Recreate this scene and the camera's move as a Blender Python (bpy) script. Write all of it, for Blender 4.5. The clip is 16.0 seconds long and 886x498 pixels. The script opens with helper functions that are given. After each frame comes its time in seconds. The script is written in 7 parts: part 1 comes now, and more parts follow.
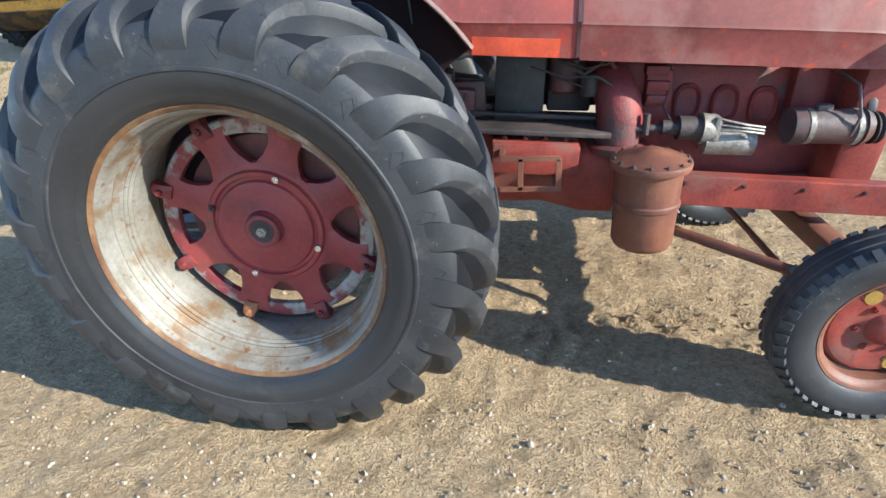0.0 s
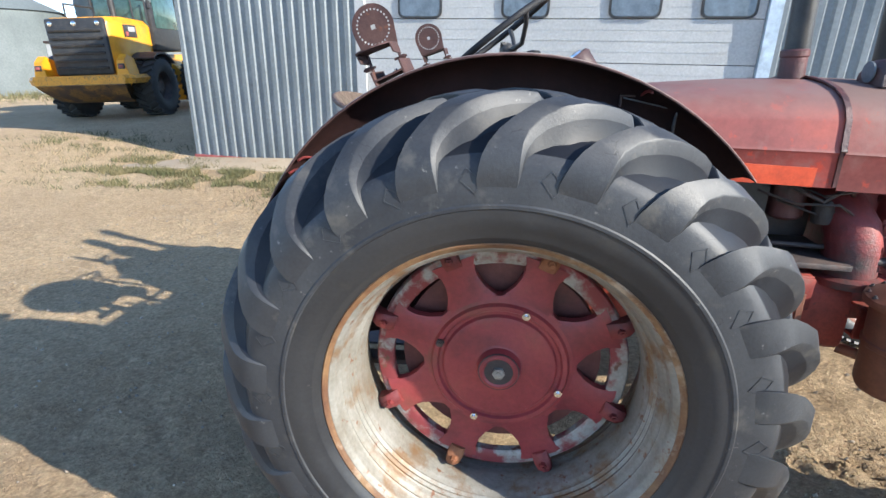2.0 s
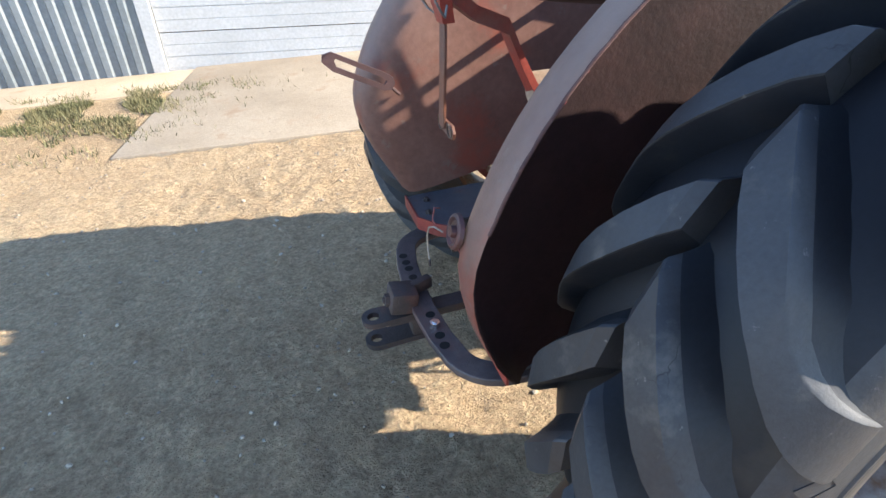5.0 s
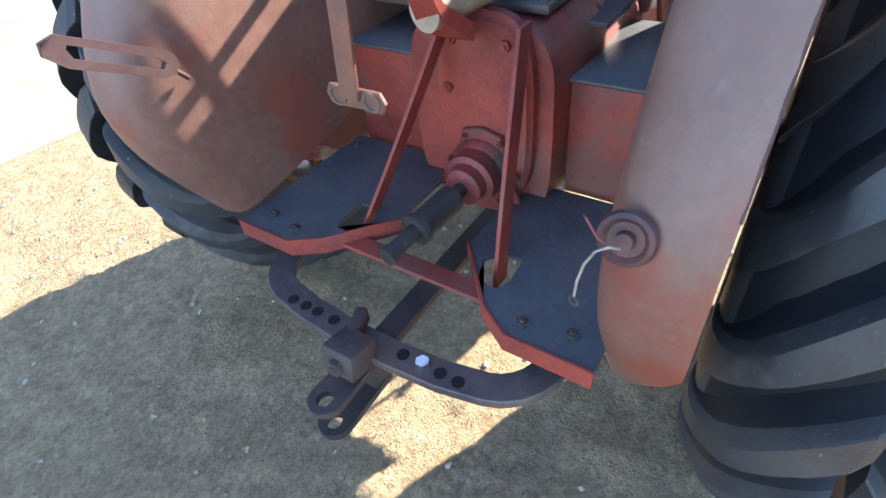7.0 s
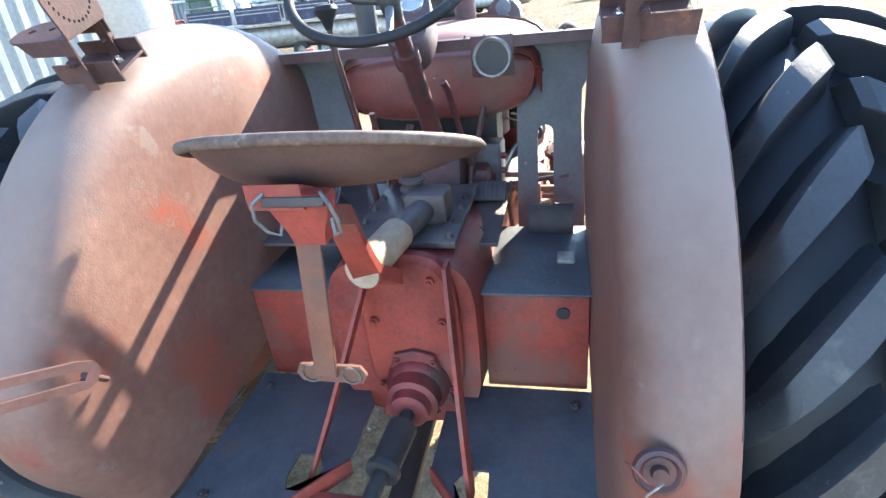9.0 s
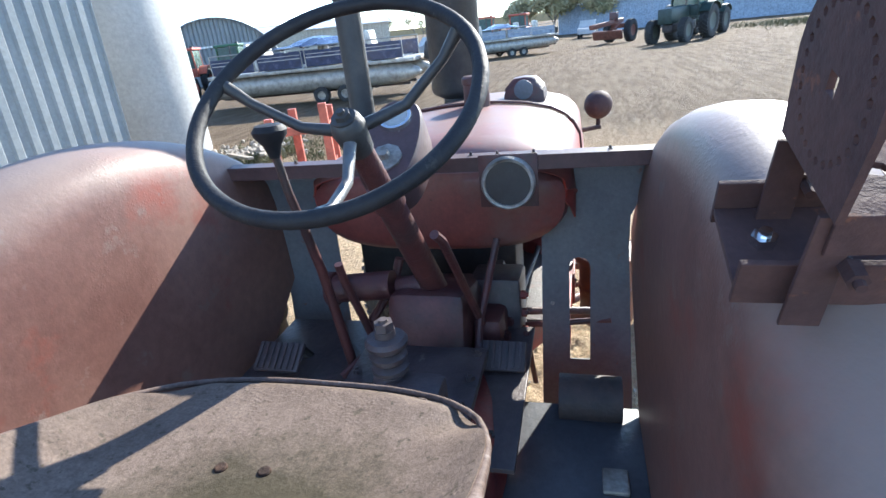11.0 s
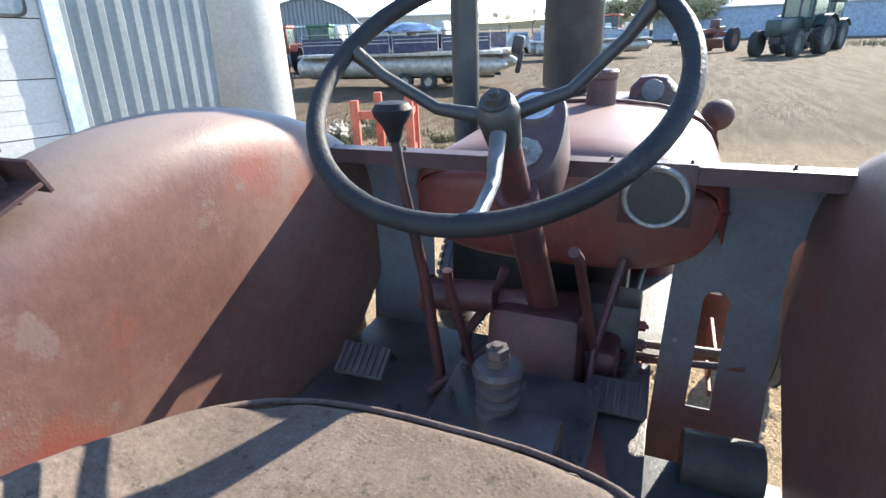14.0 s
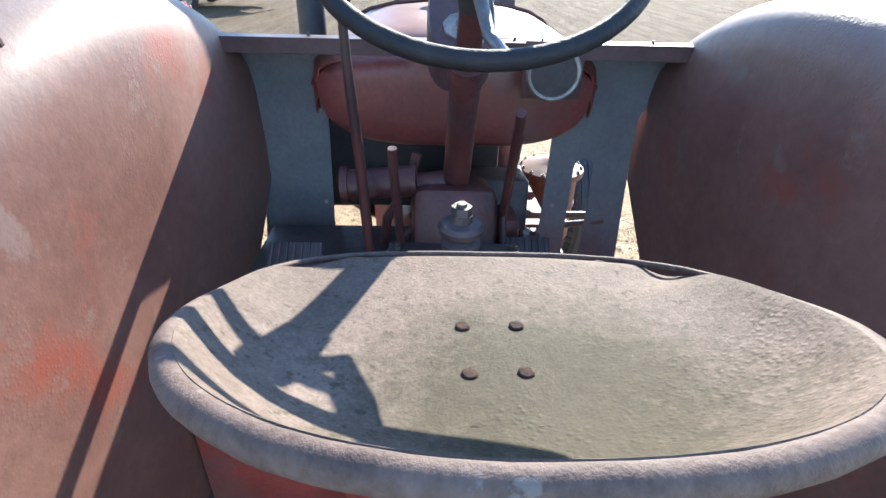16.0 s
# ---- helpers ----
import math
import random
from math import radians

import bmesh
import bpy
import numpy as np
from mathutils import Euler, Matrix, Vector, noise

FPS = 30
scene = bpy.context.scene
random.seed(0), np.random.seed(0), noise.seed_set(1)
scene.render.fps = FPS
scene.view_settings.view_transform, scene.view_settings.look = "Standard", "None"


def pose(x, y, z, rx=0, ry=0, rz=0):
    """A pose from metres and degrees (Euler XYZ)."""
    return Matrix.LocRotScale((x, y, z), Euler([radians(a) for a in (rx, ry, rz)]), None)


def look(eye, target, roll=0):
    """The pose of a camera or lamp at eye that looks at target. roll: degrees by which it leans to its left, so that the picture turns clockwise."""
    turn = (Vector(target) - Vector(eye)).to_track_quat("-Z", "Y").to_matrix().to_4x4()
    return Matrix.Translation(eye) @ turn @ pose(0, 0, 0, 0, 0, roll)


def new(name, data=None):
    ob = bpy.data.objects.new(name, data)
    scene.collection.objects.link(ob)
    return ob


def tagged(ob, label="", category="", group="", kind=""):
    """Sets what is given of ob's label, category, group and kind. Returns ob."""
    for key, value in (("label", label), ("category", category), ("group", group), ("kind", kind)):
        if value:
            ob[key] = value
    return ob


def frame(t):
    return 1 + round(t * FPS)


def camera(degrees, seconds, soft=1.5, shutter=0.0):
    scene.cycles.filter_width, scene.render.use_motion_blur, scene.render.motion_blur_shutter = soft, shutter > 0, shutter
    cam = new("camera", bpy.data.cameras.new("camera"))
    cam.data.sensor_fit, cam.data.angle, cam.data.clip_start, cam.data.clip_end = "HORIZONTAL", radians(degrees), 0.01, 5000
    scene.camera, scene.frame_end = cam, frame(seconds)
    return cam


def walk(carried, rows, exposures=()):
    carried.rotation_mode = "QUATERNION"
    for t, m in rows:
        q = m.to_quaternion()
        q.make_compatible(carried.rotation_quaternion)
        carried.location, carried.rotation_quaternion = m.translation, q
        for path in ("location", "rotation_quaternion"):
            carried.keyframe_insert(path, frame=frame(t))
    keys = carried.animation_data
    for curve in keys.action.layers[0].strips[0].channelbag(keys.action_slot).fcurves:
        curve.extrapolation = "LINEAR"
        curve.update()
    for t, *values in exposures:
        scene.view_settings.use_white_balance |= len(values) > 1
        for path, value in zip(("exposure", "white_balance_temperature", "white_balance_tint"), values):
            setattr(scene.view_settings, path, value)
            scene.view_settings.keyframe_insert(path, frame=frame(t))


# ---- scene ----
cam = camera(80.5, 16.0)
PATH = [
    (0, (0.826, -2.358, 1.486), (0.567, -0.609, 0.55), -3.9),
    (0.5, (0.648, -2.405, 1.516), (0.314, -0.63, 0.656), -3.4),
    (1, (0.521, -2.244, 1.555), (0.163, -0.439, 0.773), -2.8),
    (1.5, (0.353, -2.171, 1.598), (0.018, -0.337, 0.874), -2.3),
    (2, (0.044, -2.183, 1.615), (-0.234, -0.323, 0.933), -1.7),
    (2.5, (-0.121, -2.094, 1.617), (-0.319, -0.227, 0.926), -1.0),
    (3, (-0.274, -1.899, 1.63), (-0.38, -0.045, 0.886), -0.8),
    (3.5, (-0.561, -1.832, 1.611), (-0.579, -0.005, 0.797), -0.9),
    (4, (-0.811, -1.778, 1.616), (-0.717, 0.005, 0.715), -1.6),
    (4.5, (-0.949, -1.545, 1.576), (-0.7, 0.174, 0.584), -2.7),
    (6.8, (-1.29, -0.709, 1.459), (-0.171, 0.296, 0.141), -7.2),
    (7, (-1.289, -0.641, 1.452), (-0.108, 0.282, 0.128), -7.0),
    (7.5, (-1.347, -0.462, 1.498), (-0.002, 0.266, 0.209), -6.0),
    (8, (-1.335, -0.424, 1.559), (0.176, 0.137, 0.375), -5.3),
    (8.5, (-1.338, -0.433, 1.617), (0.305, 0.034, 0.577), -5.8),
    (9, (-1.346, -0.408, 1.659), (0.384, 0.028, 0.756), -6.3),
    (9.5, (-1.259, -0.426, 1.696), (0.513, 0.025, 0.883), -6.6),
    (10, (-1.051, -0.441, 1.73), (0.737, 0.018, 0.96), -6.4),
    (10.2, (-1.0, -0.423, 1.755), (0.78, 0.017, 0.957), -6.2),
    (12.3, (-0.534, -0.338, 1.774), (1.211, 0.368, 1.098), -6.3),
    (12.5, (-0.531, -0.34, 1.775), (1.203, 0.393, 1.1), -6.1),
    (13, (-0.566, -0.316, 1.778), (1.147, 0.457, 1.093), -5.2),
    (13.5, (-0.609, -0.264, 1.758), (1.089, 0.51, 1.037), -3.9),
    (14, (-0.672, -0.202, 1.744), (1.023, 0.521, 0.967), -2.4),
    (14.5, (-0.686, -0.109, 1.719), (1.031, 0.45, 0.859), -0.7),
    (15, (-0.717, -0.013, 1.69), (1.018, 0.341, 0.76), 0.5),
    (15.5, (-0.797, 0.063, 1.678), (0.941, 0.202, 0.699), 1.1),
    (16, (-0.833, 0.056, 1.676), (0.895, 0.006, 0.669), 1.6),
]
walk(cam, [(t, look(eye, target, roll)) for t, eye, target, roll in PATH],
     ((0, 1.5, 6200, 5), (2.5, 1.5, 6400, 9), (4.5, 1.9, 6700, 10), (7, 2.75, 6600, 8), (8.5, 3.25, 7000, 5), (9.5, 2.7, 6200, 5), (10, 2.45, 6100, 6), (12.5, 1.75, 6250, 8), (14, 2.1, 6500, 7), (15, 2.15, 6400, 6), (16, 2.35, 6200, 7)))


# ---- light ----
SUN_AZ, SUN_EL = radians(-20.0), radians(25.0)
world = bpy.data.worlds.new("world")
scene.world = world
world.use_nodes = True
wn = world.node_tree.nodes
sky = wn.new("ShaderNodeTexSky")
sky.sky_type = "NISHITA"
sky.sun_disc = False
sky.sun_elevation = SUN_EL
sky.sun_rotation = radians(90) - SUN_AZ
sky.air_density, sky.dust_density, sky.ozone_density = 0.7, 0.0, 1.6
wn["Background"].inputs["Strength"].default_value = 0.15
world.node_tree.links.new(sky.outputs["Color"], wn["Background"].inputs["Color"])
sun = new("sun", bpy.data.lights.new("sun", "SUN"))
sun.data.energy, sun.data.angle, sun.data.color = 3.7, radians(0.53), (1.0, 0.93, 0.82)
SUN_DIR = Vector((math.cos(SUN_EL) * math.cos(SUN_AZ), math.cos(SUN_EL) * math.sin(SUN_AZ), math.sin(SUN_EL)))
sun.matrix_world = look(SUN_DIR * 50, (0, 0, 0))


# ---- materials ----
def material(name, base, dark=None, light=None, scale=6.0, rough=0.6, metal=0.0, bump=0.2, fine=80.0, stain=None,
             stain_at=0.62, stain_scale=3.0, spec=0.5, wear=None, wear_at=0.55, dust_sheen=None, pits=None, spot=None, cracks=None):
    """Base colour with a broad and a fine variation, stains with soft borders, worn edges and relief."""
    m = bpy.data.materials.new(name)
    m.use_nodes = True
    n, k = m.node_tree.nodes, m.node_tree.links
    p = n["Principled BSDF"]
    dark = dark or tuple(c * 0.6 for c in base)
    light = light or tuple(min(1, c * 1.35) for c in base)
    co = n.new("ShaderNodeTexCoord")
    info = n.new("ShaderNodeObjectInfo")
    shift = n.new("ShaderNodeVectorMath")
    shift.operation = "MULTIPLY_ADD"
    k.new(info.outputs["Random"], shift.inputs[0])
    shift.inputs[1].default_value = (7, 11, 5)
    k.new(co.outputs["Object"], shift.inputs[2])

    def tex(s, detail=6, r=0.6):
        t = n.new("ShaderNodeTexNoise")
        t.inputs["Scale"].default_value, t.inputs["Detail"].default_value, t.inputs["Roughness"].default_value = s, detail, r
        k.new(shift.outputs[0], t.inputs["Vector"])
        return t

    big, small = tex(scale), tex(fine, 4, 0.7)
    ramp = n.new("ShaderNodeValToRGB")
    e = ramp.color_ramp.elements
    e[0].position, e[0].color = 0.3, (*dark, 1)
    e[1].position, e[1].color = 0.72, (*light, 1)
    mid = ramp.color_ramp.elements.new(0.5)
    mid.color = (*base, 1)
    k.new(big.outputs["Fac"], ramp.inputs["Fac"])
    mul = n.new("ShaderNodeMix")
    mul.data_type, mul.blend_type = "RGBA", "OVERLAY"
    mul.inputs["Factor"].default_value = 0.35
    k.new(ramp.outputs["Color"], mul.inputs[6])
    k.new(small.outputs["Fac"], mul.inputs[7])
    col = mul.outputs[2]
    for c, at, s, w in ((stain, stain_at, stain_scale, 0.06), (wear, wear_at, fine * 0.35, 0.03)):
        if c:
            sn = tex(s, 8, 0.65)
            sr = n.new("ShaderNodeMapRange")
            sr.inputs["From Min"].default_value, sr.inputs["From Max"].default_value = at - w, at + w
            k.new(sn.outputs["Fac"], sr.inputs["Value"])
            mx = n.new("ShaderNodeMix")
            mx.data_type = "RGBA"
            k.new(sr.outputs["Result"], mx.inputs["Factor"])
            k.new(col, mx.inputs[6])
            mx.inputs[7].default_value = (*c, 1)
            col = mx.outputs[2]
    if spot:
        # a stain round one place
        centre, radius, tint = spot
        ds = n.new("ShaderNodeVectorMath")
        ds.operation = "DISTANCE"
        k.new(co.outputs["Object"], ds.inputs[0])
        ds.inputs[1].default_value = centre
        ad = n.new("ShaderNodeMath")
        ad.operation = "MULTIPLY_ADD"
        ad.inputs[1].default_value = radius * 1.6
        k.new(tex(15, 8, 0.75).outputs["Fac"], ad.inputs[0])
        k.new(ds.outputs["Value"], ad.inputs[2])
        sm = n.new("ShaderNodeMapRange")
        sm.inputs["From Min"].default_value, sm.inputs["From Max"].default_value = radius * 1.4, radius * 2.2
        sm.inputs["To Min"].default_value, sm.inputs["To Max"].default_value = 0.9, 0.0
        k.new(ad.outputs[0], sm.inputs["Value"])
        mx = n.new("ShaderNodeMix")
        mx.data_type = "RGBA"
        k.new(sm.outputs["Result"], mx.inputs["Factor"])
        k.new(col, mx.inputs[6])
        mx.inputs[7].default_value = (*tint, 1)
        ov = n.new("ShaderNodeMix")
        ov.data_type, ov.blend_type = "RGBA", "OVERLAY"
        ov.inputs["Factor"].default_value = 0.45
        k.new(mx.outputs[2], ov.inputs[6])
        k.new(tex(60, 4, 0.7).outputs["Fac"], ov.inputs[7])
        col = ov.outputs[2]
    height = small.outputs["Fac"]
    if pits:
        # small blisters in patches
        vo = n.new("ShaderNodeTexVoronoi")
        vo.inputs["Scale"].default_value = pits
        k.new(shift.outputs[0], vo.inputs["Vector"])
        vr = n.new("ShaderNodeMapRange")
        vr.inputs["From Min"].default_value, vr.inputs["From Max"].default_value = 0.1, 0.45
        vr.inputs["To Min"].default_value, vr.inputs["To Max"].default_value = 1.0, 0.0
        k.new(vo.outputs["Distance"], vr.inputs["Value"])
        pm = n.new("ShaderNodeMapRange")
        pm.inputs["From Min"].default_value, pm.inputs["From Max"].default_value = 0.5, 0.62
        k.new(tex(3.5, 3).outputs["Fac"], pm.inputs["Value"])
        pp = n.new("ShaderNodeMath")
        pp.operation = "MULTIPLY"
        k.new(vr.outputs["Result"], pp.inputs[0])
        k.new(pm.outputs["Result"], pp.inputs[1])
        ps = n.new("ShaderNodeMath")
        ps.operation = "MULTIPLY_ADD"
        ps.inputs[1].default_value = 1.1
        k.new(pp.outputs[0], ps.inputs[0])
        k.new(height, ps.inputs[2])
        height = ps.outputs[0]
    if cracks:
        # thin dark cracks in patches
        wob = n.new("ShaderNodeVectorMath")
        wob.operation = "MULTIPLY_ADD"
        k.new(tex(18, 3).outputs["Color"], wob.inputs[0])
        wob.inputs[1].default_value = (0.04, 0.04, 0.04)
        k.new(shift.outputs[0], wob.inputs[2])
        vo = n.new("ShaderNodeTexVoronoi")
        vo.feature = "DISTANCE_TO_EDGE"
        vo.inputs["Scale"].default_value = cracks
        k.new(wob.outputs[0], vo.inputs["Vector"])
        vr = n.new("ShaderNodeMapRange")
        vr.inputs["From Max"].default_value = 0.009
        vr.inputs["To Min"].default_value, vr.inputs["To Max"].default_value = 1.0, 0.0
        k.new(vo.outputs["Distance"], vr.inputs["Value"])
        pm = n.new("ShaderNodeMapRange")
        pm.inputs["From Min"].default_value, pm.inputs["From Max"].default_value = 0.57, 0.63
        k.new(tex(7, 3).outputs["Fac"], pm.inputs["Value"])
        pp = n.new("ShaderNodeMath")
        pp.operation = "MULTIPLY"
        k.new(vr.outputs["Result"], pp.inputs[0])
        k.new(pm.outputs["Result"], pp.inputs[1])
        mx = n.new("ShaderNodeMix")
        mx.data_type = "RGBA"
        k.new(pp.outputs[0], mx.inputs["Factor"])
        k.new(col, mx.inputs[6])
        mx.inputs[7].default_value = (0.008, 0.008, 0.009, 1)
        col = mx.outputs[2]
        ps = n.new("ShaderNodeMath")
        ps.operation = "MULTIPLY_ADD"
        ps.inputs[1].default_value = -1.2
        k.new(pp.outputs[0], ps.inputs[0])
        k.new(height, ps.inputs[2])
        height = ps.outputs[0]
    if dust_sheen:
        # settled dust and bleaching, plus grazing-light tone painted in, on faces that look up
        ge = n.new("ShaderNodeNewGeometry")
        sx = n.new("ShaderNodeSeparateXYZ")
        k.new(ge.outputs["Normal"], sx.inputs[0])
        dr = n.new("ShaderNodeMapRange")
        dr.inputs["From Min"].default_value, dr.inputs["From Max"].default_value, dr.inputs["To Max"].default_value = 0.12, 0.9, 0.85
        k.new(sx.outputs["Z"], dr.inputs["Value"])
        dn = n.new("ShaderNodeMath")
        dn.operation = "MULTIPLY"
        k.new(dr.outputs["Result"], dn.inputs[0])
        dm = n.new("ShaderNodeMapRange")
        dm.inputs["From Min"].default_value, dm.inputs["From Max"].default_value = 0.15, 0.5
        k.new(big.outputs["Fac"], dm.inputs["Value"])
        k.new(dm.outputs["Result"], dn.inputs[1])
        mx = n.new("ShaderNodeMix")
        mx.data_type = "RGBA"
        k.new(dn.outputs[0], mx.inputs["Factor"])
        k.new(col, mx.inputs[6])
        mx.inputs[7].default_value = (*dust_sheen, 1)
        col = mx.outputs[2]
    k.new(col, p.inputs["Base Color"])
    rr = n.new("ShaderNodeMapRange")
    rr.inputs["To Min"].default_value, rr.inputs["To Max"].default_value = max(0.03, rough - 0.15), min(1, rough + 0.15)
    k.new(big.outputs["Fac"], rr.inputs["Value"])
    k.new(rr.outputs["Result"], p.inputs["Roughness"])
    p.inputs["Metallic"].default_value = metal
    p.inputs["Specular IOR Level"].default_value = spec
    if bump:
        b = n.new("ShaderNodeBump")
        b.inputs["Strength"].default_value, b.inputs["Distance"].default_value = bump, 0.01
        k.new(height, b.inputs["Height"])
        k.new(b.outputs["Normal"], p.inputs["Normal"])
    return m


RED = material("faded red paint", (0.235, 0.043, 0.033), (0.13, 0.026, 0.024), (0.34, 0.062, 0.04), 5, 0.55, spec=0.35, stain=(0.19, 0.08, 0.065), stain_at=0.58, wear=(0.09, 0.045, 0.038), wear_at=0.66, bump=0.14)
RED_BRIGHT = material("bright orange red paint", (0.55, 0.07, 0.025), (0.34, 0.045, 0.02), (0.62, 0.10, 0.04), 8, 0.4, wear=(0.22, 0.2, 0.17), wear_at=0.66, bump=0.12)
HOOD = material("sunbleached red hood paint", (0.265, 0.052, 0.044), (0.18, 0.042, 0.037), (0.38, 0.062, 0.04), 3.5, 0.52, stain=(0.24, 0.10, 0.085), stain_at=0.57, stain_scale=5, wear=(0.40, 0.05, 0.03), wear_at=0.61, bump=0.06, fine=45, dust_sheen=(0.20, 0.135, 0.12), spec=0.35)
FENDER = material("dull brown red fender paint", (0.165, 0.085, 0.067), (0.115, 0.053, 0.043), (0.215, 0.122, 0.097), 2.2, 0.50, stain=(0.21, 0.058, 0.040), stain_at=0.60, stain_scale=3.2, wear=(0.17, 0.11, 0.092), wear_at=0.63, bump=0.08, fine=40, dust_sheen=(0.25, 0.195, 0.165), pits=150, spec=0.32)
HOODPALE = material("faded dusky red hood paint", (0.215, 0.056, 0.049), (0.15, 0.044, 0.040), (0.29, 0.075, 0.062), 3.0, 0.58, stain=(0.24, 0.10, 0.086), stain_at=0.55, stain_scale=4, wear=(0.36, 0.055, 0.035), wear_at=0.645, bump=0.06, fine=45, dust_sheen=(0.155, 0.115, 0.10), spec=0.25)
FENDERSHADE = material("fender inside darkened for shade", (0.024, 0.011, 0.011), (0.013, 0.007, 0.008), (0.042, 0.018, 0.017), 4, 0.65, bump=0.15, fine=50, spec=0.2)
SEAT = material("weathered pinkish steel", (0.135, 0.101, 0.081), (0.10, 0.074, 0.059), (0.165, 0.128, 0.105), 5, 0.72, wear=(0.075, 0.060, 0.045), wear_at=0.61, bump=0.22, fine=240, spec=0.11, pits=140, spot=((-0.535, -0.045, 1.365), 0.15, (0.046, 0.039, 0.023)))
TANSTEEL = material("tan dusty steel paled for sunlight", (0.33, 0.25, 0.18), (0.24, 0.175, 0.125), (0.42, 0.33, 0.25), 12, 0.6, stain=(0.22, 0.10, 0.06), stain_at=0.64, bump=0.15)
RIVET = material("dull rusty rivet", (0.055, 0.036, 0.028), (0.03, 0.022, 0.018), (0.10, 0.06, 0.04), 60, 0.85, bump=0.3, spec=0.1)
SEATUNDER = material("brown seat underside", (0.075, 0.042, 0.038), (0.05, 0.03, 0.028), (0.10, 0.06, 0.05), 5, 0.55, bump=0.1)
SEATRIM = material("brown seat rim", (0.125, 0.088, 0.072), (0.075, 0.05, 0.043), (0.15, 0.11, 0.095), 30, 0.7, wear=(0.19, 0.155, 0.135), wear_at=0.62, bump=0.2, fine=120, spec=0.2)
BRACKET = material("dark brown bracket paint", (0.075, 0.042, 0.04), (0.045, 0.028, 0.028), (0.11, 0.06, 0.052), 8, 0.75, spec=0.2, wear=(0.16, 0.07, 0.045), wear_at=0.66, bump=0.2)
WHEELRED = material("dull crimson cast paint", (0.25, 0.036, 0.042), (0.15, 0.024, 0.03), (0.32, 0.055, 0.05), 6, 0.42, stain=(0.17, 0.05, 0.04), stain_at=0.6, bump=0.2, fine=60)
GRIME = material("oily grimy plate", (0.075, 0.058, 0.06), (0.04, 0.033, 0.036), (0.125, 0.098, 0.09), 7, 0.48, stain=(0.13, 0.065, 0.052), stain_at=0.62, wear=(0.2, 0.17, 0.15), wear_at=0.71, bump=0.3, fine=50)
BLUEPLATE = material("worn dark blue grey plate", (0.075, 0.08, 0.092), (0.05, 0.052, 0.06), (0.11, 0.112, 0.12), 6, 0.5, stain=(0.12, 0.06, 0.05), stain_at=0.66, bump=0.2, fine=60)
CAST = material("dark red casting", (0.19, 0.03, 0.03), (0.10, 0.02, 0.022), (0.27, 0.045, 0.04), 7, 0.55, stain=(0.06, 0.045, 0.04), stain_at=0.6, bump=0.35, fine=60)
DARK = material("grimy dark iron", (0.045, 0.035, 0.035), (0.02, 0.018, 0.018), (0.09, 0.06, 0.05), 8, 0.6, stain=(0.12, 0.05, 0.035), stain_at=0.63, bump=0.35)
BLACK = material("matt black paint", (0.03, 0.03, 0.032), (0.018, 0.018, 0.02), (0.06, 0.055, 0.05), 9, 0.5, wear=(0.09, 0.06, 0.045), wear_at=0.68)
GREYPLATE = material("faded grey blue plate", (0.11, 0.122, 0.138), (0.08, 0.085, 0.096), (0.145, 0.157, 0.172), 4, 0.55, wear=(0.14, 0.075, 0.06), wear_at=0.68)
RUST = material("rust", (0.23, 0.085, 0.04), (0.12, 0.045, 0.03), (0.34, 0.15, 0.07), 12, 0.8, stain=(0.16, 0.06, 0.05), bump=0.5)
CANRUST = material("rust brown paint", (0.165, 0.062, 0.038), (0.11, 0.042, 0.03), (0.23, 0.09, 0.05), 7, 0.55, stain=(0.10, 0.055, 0.045), bump=0.15)

RIM = material("silver rim with rust runs", (0.225, 0.212, 0.182), (0.165, 0.137, 0.10), (0.29, 0.28, 0.255), 5, 0.5, metal=0.15, stain=(0.175, 0.105, 0.055), stain_at=0.57, stain_scale=8.0, wear=(0.16, 0.07, 0.035), wear_at=0.63, bump=0.14)
RIMEDGE = material("rusty rim flange", (0.17, 0.085, 0.04), (0.10, 0.042, 0.024), (0.28, 0.17, 0.08), 9, 0.6, stain=(0.42, 0.33, 0.24), stain_at=0.6, stain_scale=6, bump=0.25)
RUBBER = material("weathered grey rubber", (0.034, 0.036, 0.041), (0.021, 0.022, 0.026), (0.049, 0.051, 0.055), 5, 0.52, stain=(0.080, 0.076, 0.070), stain_at=0.63, stain_scale=9, wear=(0.16, 0.155, 0.145), wear_at=0.68, bump=0.09, fine=130, spec=0.45, cracks=11)
LUGSHADE = material("lug flank rubber darkened for shade", (0.013, 0.015, 0.020), (0.009, 0.010, 0.014), (0.019, 0.021, 0.026), 6, 0.5, stain=(0.035, 0.033, 0.031), stain_at=0.68, stain_scale=7, wear=(0.10, 0.095, 0.09), wear_at=0.73, bump=0.06, fine=110, spec=0.3)
SIDEWALL = material("smooth black sidewall rubber", (0.029, 0.030, 0.033), (0.020, 0.021, 0.024), (0.038, 0.038, 0.041), 3, 0.42, stain=(0.05, 0.047, 0.042), stain_at=0.64, stain_scale=5, bump=0.03, fine=90, spec=0.5, wear=(0.075, 0.07, 0.062), wear_at=0.70)
VALLEYSHADE = material("black rubber darkened for groove shade", (0.008, 0.009, 0.013), (0.006, 0.0065, 0.009), (0.012, 0.013, 0.016), 6, 0.5, stain=(0.03, 0.027, 0.024), stain_at=0.69, bump=0.05, fine=110, spec=0.3)
RUBBER_DARK = material("worn black rubber", (0.016, 0.016, 0.019), (0.010, 0.010, 0.012), (0.028, 0.027, 0.027), 14, 0.62, wear=(0.045, 0.042, 0.04), wear_at=0.66, bump=0.25, fine=90, spec=0.3)
